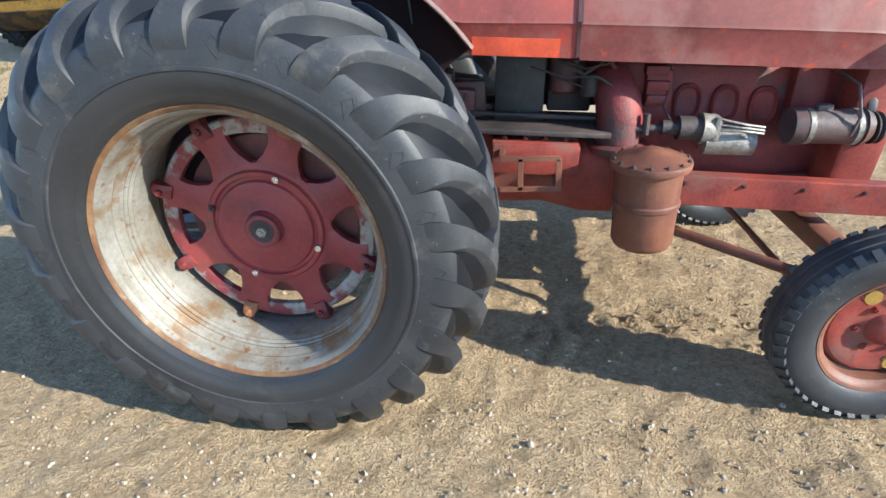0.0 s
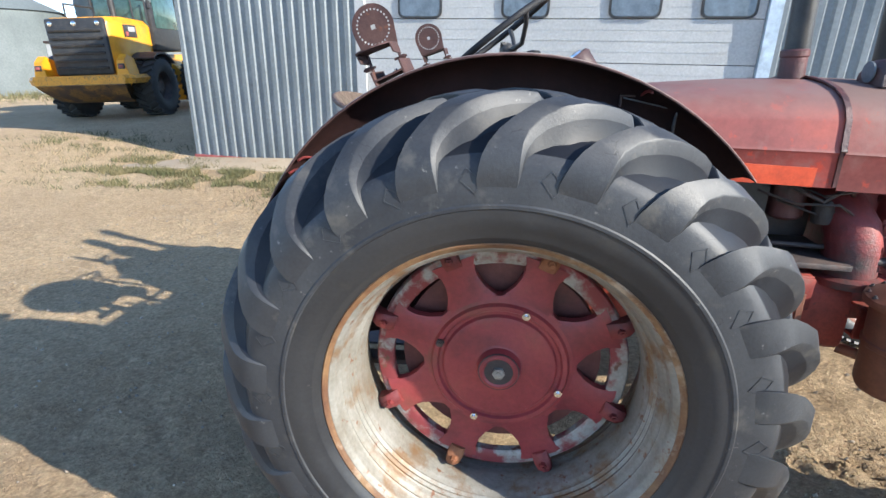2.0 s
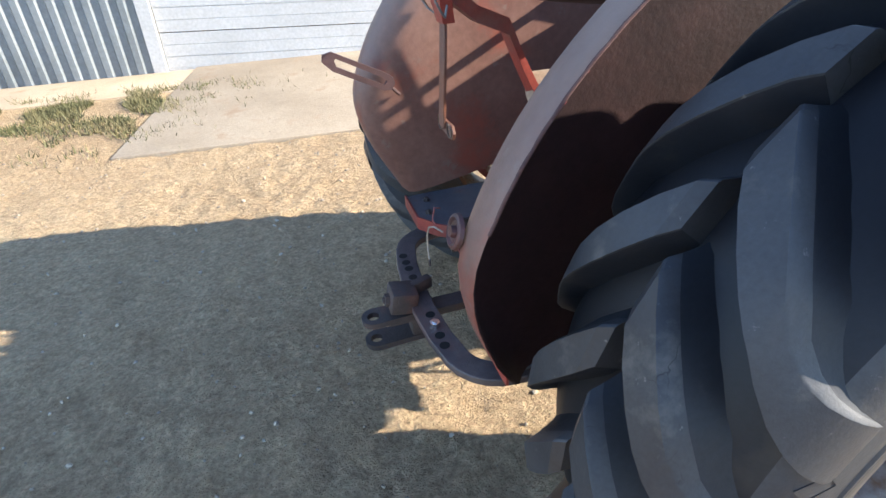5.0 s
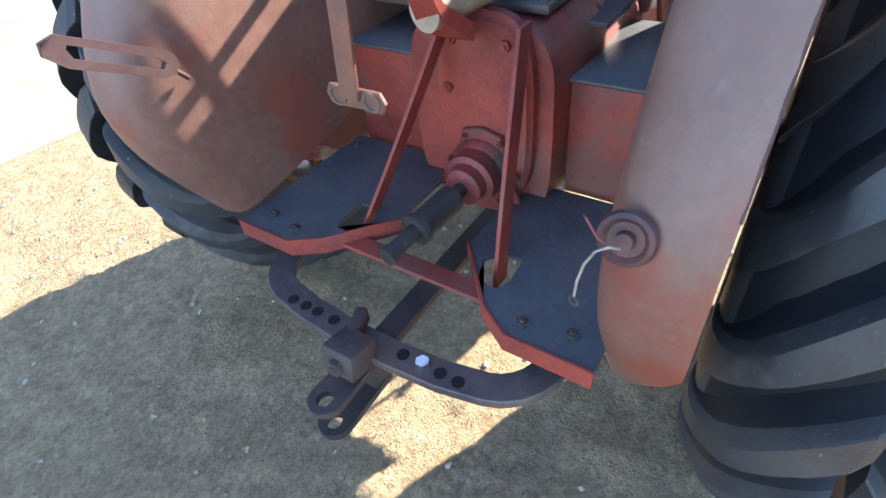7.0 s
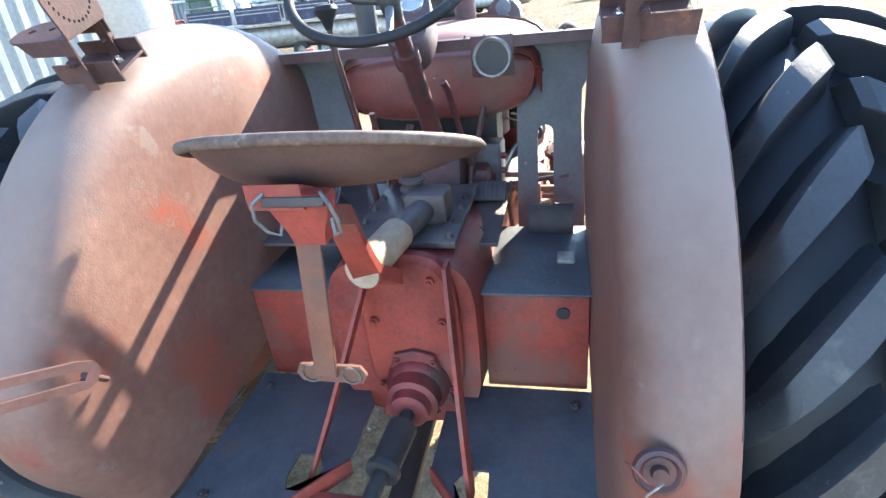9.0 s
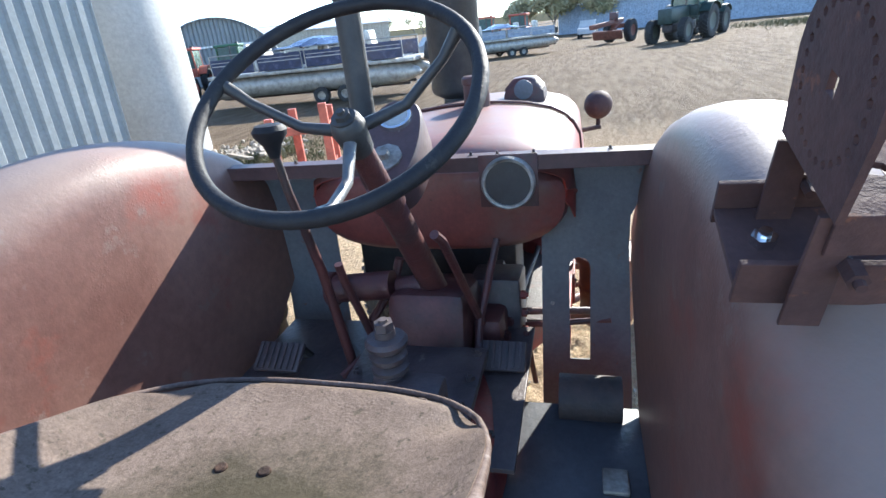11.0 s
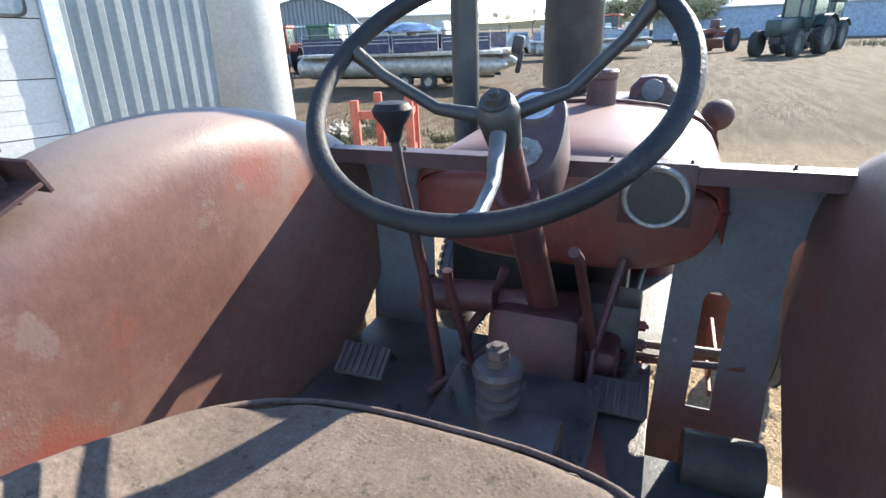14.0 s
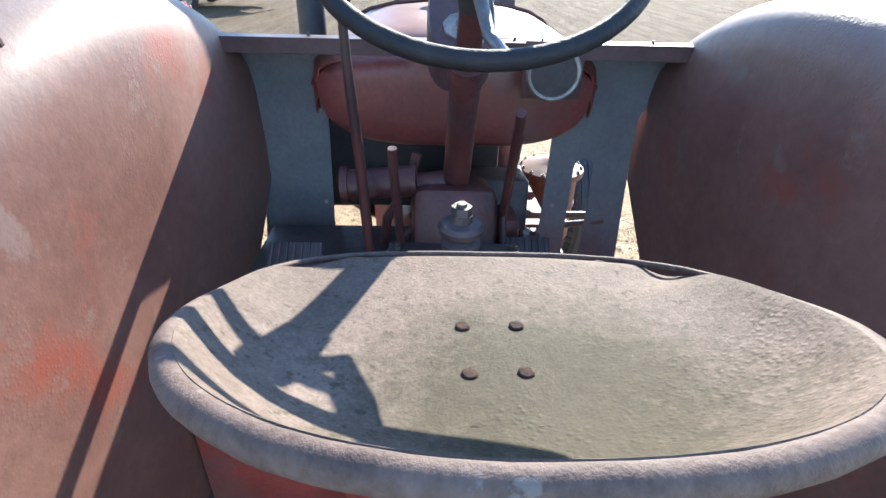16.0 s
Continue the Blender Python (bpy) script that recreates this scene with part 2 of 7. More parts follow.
DUSKRED = material("dirty dark red iron", (0.085, 0.03, 0.029), (0.045, 0.022, 0.022), (0.14, 0.045, 0.04), 9, 0.5, stain=(0.05, 0.04, 0.038), stain_at=0.58, wear=(0.17, 0.08, 0.06), wear_at=0.68, bump=0.3, fine=60)
TANKRED = material("dull maroon tank paint", (0.17, 0.048, 0.042), (0.11, 0.032, 0.03), (0.23, 0.065, 0.05), 5, 0.4, stain=(0.15, 0.08, 0.07), stain_at=0.58, bump=0.08)
BACKPLATE = material("dull maroon plate", (0.14, 0.042, 0.036), (0.085, 0.03, 0.028), (0.19, 0.07, 0.055), 6, 0.6, bump=0.15)
RINGPAINT = material("silver ring oversprayed with red", (0.30, 0.285, 0.26), (0.20, 0.18, 0.15), (0.38, 0.37, 0.35), 9, 0.5, metal=0.1, stain=(0.20, 0.035, 0.04), stain_at=0.50, stain_scale=11, wear=(0.13, 0.06, 0.04), wear_at=0.62, bump=0.15)
HOLE = material("hole shade black", (0.004, 0.004, 0.004), rough=0.9, bump=0)
STEEL = material("worn bare steel", (0.42, 0.42, 0.42), rough=0.38, metal=0.9, bump=0.1)
CHROME = material("bright chrome", (0.75, 0.75, 0.75), (0.55, 0.55, 0.55), (0.85, 0.85, 0.85), rough=0.2, metal=1.0, bump=0.03)
ALU = material("dull aluminium", (0.27, 0.25, 0.22), (0.14, 0.12, 0.10), (0.42, 0.40, 0.37), 20, 0.5, metal=0.35, bump=0.3)
SPOKEGREY = material("worn grey painted rod", (0.11, 0.11, 0.115), (0.06, 0.06, 0.065), (0.19, 0.19, 0.19), 15, 0.5, metal=0.15, bump=0.1)
DASHRED = material("dull purple brown paint", (0.078, 0.044, 0.044), (0.05, 0.031, 0.031), (0.11, 0.062, 0.06), 6, 0.5, wear=(0.3, 0.26, 0.24), wear_at=0.74, bump=0.1, spec=0.35)
DIALFACE = material("dusty dial face", (0.42, 0.42, 0.40), rough=0.35, bump=0.02)
TIN = material("galvanised corrugated steel", (0.178, 0.198, 0.21), (0.148, 0.167, 0.177), (0.21, 0.23, 0.24), 1.2, 0.45, metal=0.15, bump=0.05, fine=20)
DOORWHITE = material("white door panel", (0.43, 0.43, 0.425), (0.39, 0.39, 0.385), (0.475, 0.475, 0.47), 0.8, 0.5, bump=0.04, fine=30)
BLUETRIM = material("pale blue trim", (0.42, 0.50, 0.58), rough=0.5, bump=0.03)
REDTRIM = material("red base trim", (0.36, 0.09, 0.08), rough=0.6, bump=0.05)
CONCRETE = material("sandy concrete slab", (0.40, 0.312, 0.216), (0.335, 0.258, 0.176), (0.455, 0.365, 0.262), 1.5, 0.9, bump=0.5, fine=50, stain=(0.36, 0.25, 0.16))
TANKWHITE = material("white tank paint", (0.41, 0.405, 0.392), (0.36, 0.355, 0.342), (0.46, 0.455, 0.44), 0.7, 0.5, bump=0.03, fine=15, spec=0.3)
YELLOW = material("yellow machine paint", (0.72, 0.31, 0.014), (0.58, 0.24, 0.014), (0.80, 0.38, 0.02), 3, 0.4, bump=0.03)

SCUFFYELLOW = material("scuffed yellow paint", (0.66, 0.29, 0.02), (0.45, 0.20, 0.02), (0.76, 0.36, 0.03), 3, 0.45, stain=(0.20, 0.10, 0.035), stain_at=0.58, stain_scale=3, wear=(0.10, 0.06, 0.035), wear_at=0.60, bump=0.05)
SCUFFED = material("scraped yellow over rust", (0.27, 0.14, 0.04), (0.12, 0.065, 0.03), (0.50, 0.25, 0.05), 3, 0.55, stain=(0.09, 0.055, 0.04), stain_at=0.52, stain_scale=2.5, wear=(0.05, 0.04, 0.035), wear_at=0.58, bump=0.1)
YELLOWPAINT = material("old yellow paint", (0.36, 0.22, 0.05), rough=0.5, bump=0.05)


def ground_material():
    m = bpy.data.materials.new("dusty gravel dirt")
    m.use_nodes = True
    n, k = m.node_tree.nodes, m.node_tree.links
    p = n["Principled BSDF"]
    co = n.new("ShaderNodeTexCoord")

    def tex(s, d=8, r=0.6):
        t = n.new("ShaderNodeTexNoise")
        t.inputs["Scale"].default_value, t.inputs["Detail"].default_value, t.inputs["Roughness"].default_value = s, d, r
        k.new(co.outputs["Object"], t.inputs["Vector"])
        return t

    a, b, c = tex(0.35), tex(5, 10, 0.7), tex(55, 6, 0.75)
    r = n.new("ShaderNodeValToRGB")
    r.color_ramp.elements[0].position, r.color_ramp.elements[0].color = 0.32, (0.45, 0.305, 0.178, 1)
    r.color_ramp.elements[1].position, r.color_ramp.elements[1].color = 0.7, (0.70, 0.53, 0.335, 1)
    mx = n.new("ShaderNodeMath")
    mx.operation = "MULTIPLY_ADD"
    mx.inputs[1].default_value = 0.5
    k.new(a.outputs["Fac"], mx.inputs[0])
    h = n.new("ShaderNodeMath")
    h.operation = "MULTIPLY"
    h.inputs[1].default_value = 0.5
    k.new(b.outputs["Fac"], h.inputs[0])
    k.new(h.outputs[0], mx.inputs[2])
    k.new(mx.outputs[0], r.inputs["Fac"])
    # darker, browner earth with wheel tracks out in the yard
    sx = n.new("ShaderNodeSeparateXYZ")
    k.new(co.outputs["Object"], sx.inputs[0])
    far = n.new("ShaderNodeMapRange")
    far.inputs["From Min"].default_value, far.inputs["From Max"].default_value = 3.5, 9.0
    k.new(sx.outputs["X"], far.inputs["Value"])
    mp = n.new("ShaderNodeMapping")
    mp.inputs["Rotation"].default_value = (0, 0, 0.35)
    mp.inputs["Scale"].default_value = (0.12, 0.9, 1)
    k.new(co.outputs["Object"], mp.inputs["Vector"])
    tr = n.new("ShaderNodeTexNoise")
    tr.inputs["Scale"].default_value, tr.inputs["Detail"].default_value, tr.inputs["Distortion"].default_value = 5.0, 9, 0.15
    k.new(mp.outputs["Vector"], tr.inputs["Vector"])
    tc = n.new("ShaderNodeValToRGB")
    tc.color_ramp.elements[0].position, tc.color_ramp.elements[0].color = 0.38, (0.125, 0.086, 0.051, 1)
    tc.color_ramp.elements[1].position, tc.color_ramp.elements[1].color = 0.62, (0.175, 0.125, 0.078, 1)
    k.new(tr.outputs["Fac"], tc.inputs["Fac"])
    fm = n.new("ShaderNodeMix")
    fm.data_type = "RGBA"
    k.new(far.outputs["Result"], fm.inputs["Factor"])
    k.new(r.outputs["Color"], fm.inputs[6])
    k.new(tc.outputs["Color"], fm.inputs[7])
    ov = n.new("ShaderNodeMix")
    ov.data_type, ov.blend_type = "RGBA", "OVERLAY"
    ov.inputs["Factor"].default_value = 0.8
    k.new(fm.outputs[2], ov.inputs[6])
    k.new(c.outputs["Fac"], ov.inputs[7])
    v = n.new("ShaderNodeTexVoronoi")
    v.inputs["Scale"].default_value = 60
    k.new(co.outputs["Object"], v.inputs["Vector"])
    peb = n.new("ShaderNodeMapRange")
    peb.inputs["From Min"].default_value, peb.inputs["From Max"].default_value = 0.05, 0.3
    peb.inputs["To Min"].default_value, peb.inputs["To Max"].default_value = 1.0, 0.0
    k.new(v.outputs["Distance"], peb.inputs["Value"])
    cell = n.new("ShaderNodeSeparateColor")
    k.new(v.outputs["Color"], cell.inputs[0])
    tone = n.new("ShaderNodeMapRange")
    tone.inputs["To Min"].default_value, tone.inputs["To Max"].default_value = 0.76, 1.16
    k.new(cell.outputs[0], tone.inputs["Value"])
    peb2 = n.new("ShaderNodeMix")
    peb2.data_type, peb2.blend_type = "RGBA", "MULTIPLY"
    k.new(ov.outputs[2], peb2.inputs[6])
    k.new(tone.outputs["Result"], peb2.inputs[7])
    k.new(tex(2.5, 5).outputs["Fac"], peb2.inputs["Factor"])
    grit = n.new("ShaderNodeMapRange")
    grit.inputs["From Min"].default_value, grit.inputs["From Max"].default_value = 0.35, 0.65
    grit.inputs["To Min"].default_value, grit.inputs["To Max"].default_value = 0.72, 1.25
    k.new(tex(24, 8, 0.75).outputs["Fac"], grit.inputs["Value"])
    gm = n.new("ShaderNodeMix")
    gm.data_type, gm.blend_type = "RGBA", "MULTIPLY"
    gm.inputs["Factor"].default_value = 0.8
    k.new(peb2.outputs[2], gm.inputs[6])
    k.new(grit.outputs["Result"], gm.inputs[7])
    k.new(gm.outputs[2], p.inputs["Base Color"])
    p.inputs["Roughness"].default_value = 0.95
    p.inputs["Specular IOR Level"].default_value = 0.2
    hs = n.new("ShaderNodeMath")
    hs.operation = "MULTIPLY_ADD"
    hs.inputs[1].default_value = 0.5
    k.new(peb.outputs["Result"], hs.inputs[0])
    k.new(c.outputs["Fac"], hs.inputs[2])
    hb = n.new("ShaderNodeMath")
    hb.operation = "MULTIPLY_ADD"
    hb.inputs[1].default_value = 3.0
    k.new(b.outputs["Fac"], hb.inputs[0])
    k.new(hs.outputs[0], hb.inputs[2])
    bp = n.new("ShaderNodeBump")
    bp.inputs["Strength"].default_value, bp.inputs["Distance"].default_value = 1.0, 0.045
    k.new(hb.outputs[0], bp.inputs["Height"])
    k.new(bp.outputs["Normal"], p.inputs["Normal"])
    return m


DIRT = ground_material()


# ---- mesh helpers ----
def part(name, bm, mat, parent=None, label="", smooth=38):
    me = bpy.data.meshes.new(name)
    bmesh.ops.recalc_face_normals(bm, faces=bm.faces[:])
    lim = radians(smooth)
    for f in bm.faces:
        f.smooth = True
    for ed in bm.edges:
        if len(ed.link_faces) != 2 or ed.calc_face_angle(0) > lim:
            ed.smooth = False
    bm.to_mesh(me)
    bm.free()
    me.materials.append(mat)
    ob = new(name, me)
    if parent:
        ob.parent = parent
    if label:
        ob["label"] = label
    return ob


def empty(name, label, category, group="", at=(0, 0, 0)):
    ob = new(name)
    ob.location = at
    ob.empty_display_size = 0.1
    return tagged(ob, label, category, group)


def block(bm, m):
    """A unit box under the matrix m. Returns its corners."""
    v = [bm.verts.new(m @ Vector((x, y, z))) for x in (-0.5, 0.5) for y in (-0.5, 0.5) for z in (-0.5, 0.5)]
    for f in ((0, 1, 3, 2), (4, 6, 7, 5), (0, 4, 5, 1), (2, 3, 7, 6), (0, 2, 6, 4), (1, 5, 7, 3)):
        bm.faces.new([v[k] for k in f])
    return v


def box(bm, c, s, rot=(0, 0, 0), bevel=0.0):
    """A box of size s at c, its edges rounded."""
    v = block(bm, pose(*c, *rot) @ Matrix.Diagonal((*s, 1)))
    if bevel:
        es = list({e for q in v for e in q.link_edges})
        bmesh.ops.bevel(bm, geom=es, offset=bevel, segments=2, profile=0.5, affect="EDGES")
    return bm


def scatter(name, mat, places):
    """Many small rough lumps in one mesh, from their matrices."""
    t = (1 + 5 ** 0.5) / 2
    base = np.array([(-1, t, 0), (1, t, 0), (-1, -t, 0), (1, -t, 0), (0, -1, t), (0, 1, t), (0, -1, -t), (0, 1, -t), (t, 0, -1), (t, 0, 1), (-t, 0, -1), (-t, 0, 1)]) / 1.9
    tri = np.array([(0, 11, 5), (0, 5, 1), (0, 1, 7), (0, 7, 10), (0, 10, 11), (1, 5, 9), (5, 11, 4), (11, 10, 2), (10, 7, 6), (7, 1, 8),
                    (3, 9, 4), (3, 4, 2), (3, 2, 6), (3, 6, 8), (3, 8, 9), (4, 9, 5), (2, 4, 11), (6, 2, 10), (8, 6, 7), (9, 8, 1)])
    vs, fs = [], []
    for k, m in enumerate(places):
        a = np.array(m)
        jit = 1 + 0.25 * np.sin(np.arange(12) * (k % 17 + 1.7))[:, None]
        vs.append(base * jit @ a[:3, :3].T + a[:3, 3])
        fs.append(tri + 12 * k)
    me = bpy.data.meshes.new(name)
    me.from_pydata(np.concatenate(vs).tolist(), [], np.concatenate(fs).tolist())
    me.materials.append(mat)
    return new(name, me)


def basis(d):
    d = Vector(d).normalized()
    u = d.cross(Vector((0, 0, 1)) if abs(d.z) < 0.95 else Vector((1, 0, 0))).normalized()
    return u, u.cross(d).normalized()


def rod(bm, p0, p1, r0, r1=None, seg=14, cap=True):
    """A round bar from p0 to p1."""
    p0, p1 = Vector(p0), Vector(p1)
    r1 = r0 if r1 is None else r1
    u, w = basis(p1 - p0)
    rings = []
    for p, r in ((p0, r0), (p1, r1)):
        rings.append([bm.verts.new(p + (u * math.cos(a) + w * math.sin(a)) * r) for a in (2 * math.pi * i / seg for i in range(seg))])
    for i in range(seg):
        bm.faces.new((rings[0][i], rings[0][(i + 1) % seg], rings[1][(i + 1) % seg], rings[1][i]))
    if cap:
        bm.faces.new(rings[0][::-1])
        bm.faces.new(rings[1])
    return bm


def pipe(bm, pts, r, seg=10, closed=False):
    """A round bar along a bent line."""
    pts = [Vector(p) for p in pts]
    n = len(pts)
    rings, u = [], None
    for i, p in enumerate(pts):
        a = pts[(i - 1) % n] if closed or i else p
        b = pts[(i + 1) % n] if closed or i < n - 1 else p
        d = (b - a).normalized()
        if u is None:
            u = basis(d)[0]
        u = (u - d * u.dot(d)).normalized()
        w = d.cross(u)
        rr = r[i] if isinstance(r, (list, tuple)) else r
        rings.append([bm.verts.new(p + (u * math.cos(t) + w * math.sin(t)) * rr) for t in (2 * math.pi * j / seg for j in range(seg))])
    for i in range(n if closed else n - 1):
        a, b = rings[i], rings[(i + 1) % n]
        off = 0
        if closed and i == n - 1:
            off = min(range(seg), key=lambda o: (a[0].co - b[o].co).length)
        for j in range(seg):
            bm.faces.new((a[j], a[(j + 1) % seg], b[(j + 1 + off) % seg], b[(j + off) % seg]))
    if not closed:
        bm.faces.new(rings[0][::-1])
        bm.faces.new(rings[-1])
    return bm


def lathe(bm, profile, m=Matrix(), seg=48, closed=False):
    """Turns a line of (radius, height) round the local z axis of m."""
    rings = []
    for r, z in profile:
        if r < 1e-5:
            rings.append([bm.verts.new(m @ Vector((0, 0, z)))])
        else:
            rings.append([bm.verts.new(m @ Vector((r * math.cos(a), r * math.sin(a), z))) for a in (2 * math.pi * i / seg for i in range(seg))])
    pairs = list(zip(rings, rings[1:])) + ([(rings[-1], rings[0])] if closed else [])
    for a, b in pairs:
        for i in range(seg):
            j = (i + 1) % seg
            if len(a) == 1 and len(b) == 1:
                continue
            if len(a) == 1:
                bm.faces.new((a[0], b[j], b[i]))
            elif len(b) == 1:
                bm.faces.new((a[i], a[j], b[0]))
            else:
                bm.faces.new((a[i], a[j], b[j], b[i]))
    return bm


def slab(bm, pts, depth, m=Matrix(), bevel=0.0):
    """A flat outline in the local x-y plane of m, made thick along local z."""
    n = len(pts)
    lo = [bm.verts.new(m @ Vector((x, y, 0))) for x, y in pts]
    hi = [bm.verts.new(m @ Vector((x, y, depth))) for x, y in pts]
    f = [bm.faces.new(lo[::-1]), bm.faces.new(hi)]
    for i in range(n):
        f.append(bm.faces.new((lo[i], lo[(i + 1) % n], hi[(i + 1) % n], hi[i])))
    if bevel:
        es = list({e for q in f[:2] for e in q.edges})
        bmesh.ops.bevel(bm, geom=es, offset=bevel, segments=1, affect="EDGES")
    return bm


def grid(bm, rows, closed=False):
    """A sheet over rows of points."""
    vs = [[bm.verts.new(p) for p in row] for row in rows]
    for a, b in zip(vs, vs[1:]):
        for i in range(len(a) - (0 if closed else 1)):
            bm.faces.new((a[i], a[(i + 1) % len(a)], b[(i + 1) % len(b)], b[i]))
    return vs


def thicken(bm, t):
    """Gives an open sheet a thickness."""
    bmesh.ops.recalc_face_normals(bm, faces=bm.faces[:])
    bmesh.ops.solidify(bm, geom=bm.faces[:], thickness=t)
    return bm


def bolt(bm, p, d, r=0.012, h=0.01):
    """A hexagon head standing on p along d."""
    p, d = Vector(p), Vector(d).normalized()
    rod(bm, p - d * 0.002, p + d * h, r, r * 0.95, 6)
    return rod(bm, p + d * h, p + d * (h + 0.006), r * 0.5, r * 0.45, 8)


B = bmesh.new
AXLE = 0.755
ALONG_Y = Matrix.Rotation(radians(90), 4, "X")   # local z of the turned form points to -y


# ---- ground ----
def smooth01(v):
    v = min(1.0, max(0.0, v))
    return v * v * (3 - 2 * v)


def land(x, y):
    """The lie of the land: a rise beside the building, a slow fall ahead."""
    z = 0.32 * smooth01(((-x - 5.2) + 0.6 * (y - 7.5)) / 5.5) if y > 2 else 0.0
    return z - 0.016 * min(48, max(0, x - 12))


def ground():
    near = [-4.4 + i * 0.045 for i in range(45)] + [-2.4 + i * 0.02 for i in range(240)] + [2.4 + i * 0.045 for i in range(46)]
    out, s, v = [], 0.06, 4.47
    while v < 1500:
        v += s
        s *= 1.28
        out.append(v)
    cx = [-v for v in out[::-1]] + near + out
    cy = [-v for v in out[::-1]] + near + out
    X, Y = np.meshgrid(np.array(cx), np.array(cy), indexing="ij")
    Z = np.zeros_like(X)
    for i in range(X.shape[0]):
        for j in range(X.shape[1]):
            x, y = X[i, j], Y[i, j]
            Z[i, j] = land(x, y)
            if abs(x) < 40 and abs(y) < 40:
                q = Vector((x, y, 0))
                z = 0.022 * noise.noise(q * 1.3) + 0.012 * noise.noise(q * 4.0)
                if abs(x) < 4.5 and abs(y) < 4.5:
                    z += 0.014 * noise.noise(q * 9)
                    if abs(x) < 2.45 and abs(y) < 2.45:
                        rough = 0.4 + 0.9 * max(0, noise.noise(q * 1.7 + Vector((5, 0, 0))))
                        z += rough * (0.013 * noise.noise(q * 17) + 0.011 * noise.noise(q * 33))
                        # old tyre prints
                        for yb, x0, x1, hw in ((-0.40, 0.9, 2.4, 0.20), (-1.50, -0.6, 2.4, 0.17)):
                            if abs(y - yb) < hw and x0 < x < x1:
                                rib = max(0, math.sin(2 * math.pi * (x / 0.125 + abs(y - yb) * 3.5)))
                                z -= 0.020 * rib * (0.5 + noise.noise(q * 2.5)) * smooth01((hw - abs(y - yb)) / 0.04)
                Z[i, j] += z
    n, mm = X.shape
    verts = np.stack([X, Y, Z], -1).reshape(-1, 3)
    a = (np.arange(n - 1)[:, None] * mm + np.arange(mm - 1)[None]).ravel()
    faces = np.stack([a, a + mm, a + mm + 1, a + 1], -1)
    me = bpy.data.meshes.new("ground")
    me.from_pydata(verts.tolist(), [], faces.tolist())
    me.polygons.foreach_set("use_smooth", [True] * len(me.polygons))
    me.materials.append(DIRT)
    return tagged(new("ground", me), "pale dusty gravel and packed dirt yard", "ground", kind="structure")


ground()


# ---- tractor ----
tractor = empty("tractor", "old faded red farm tractor with brown red fenders", "tractor")


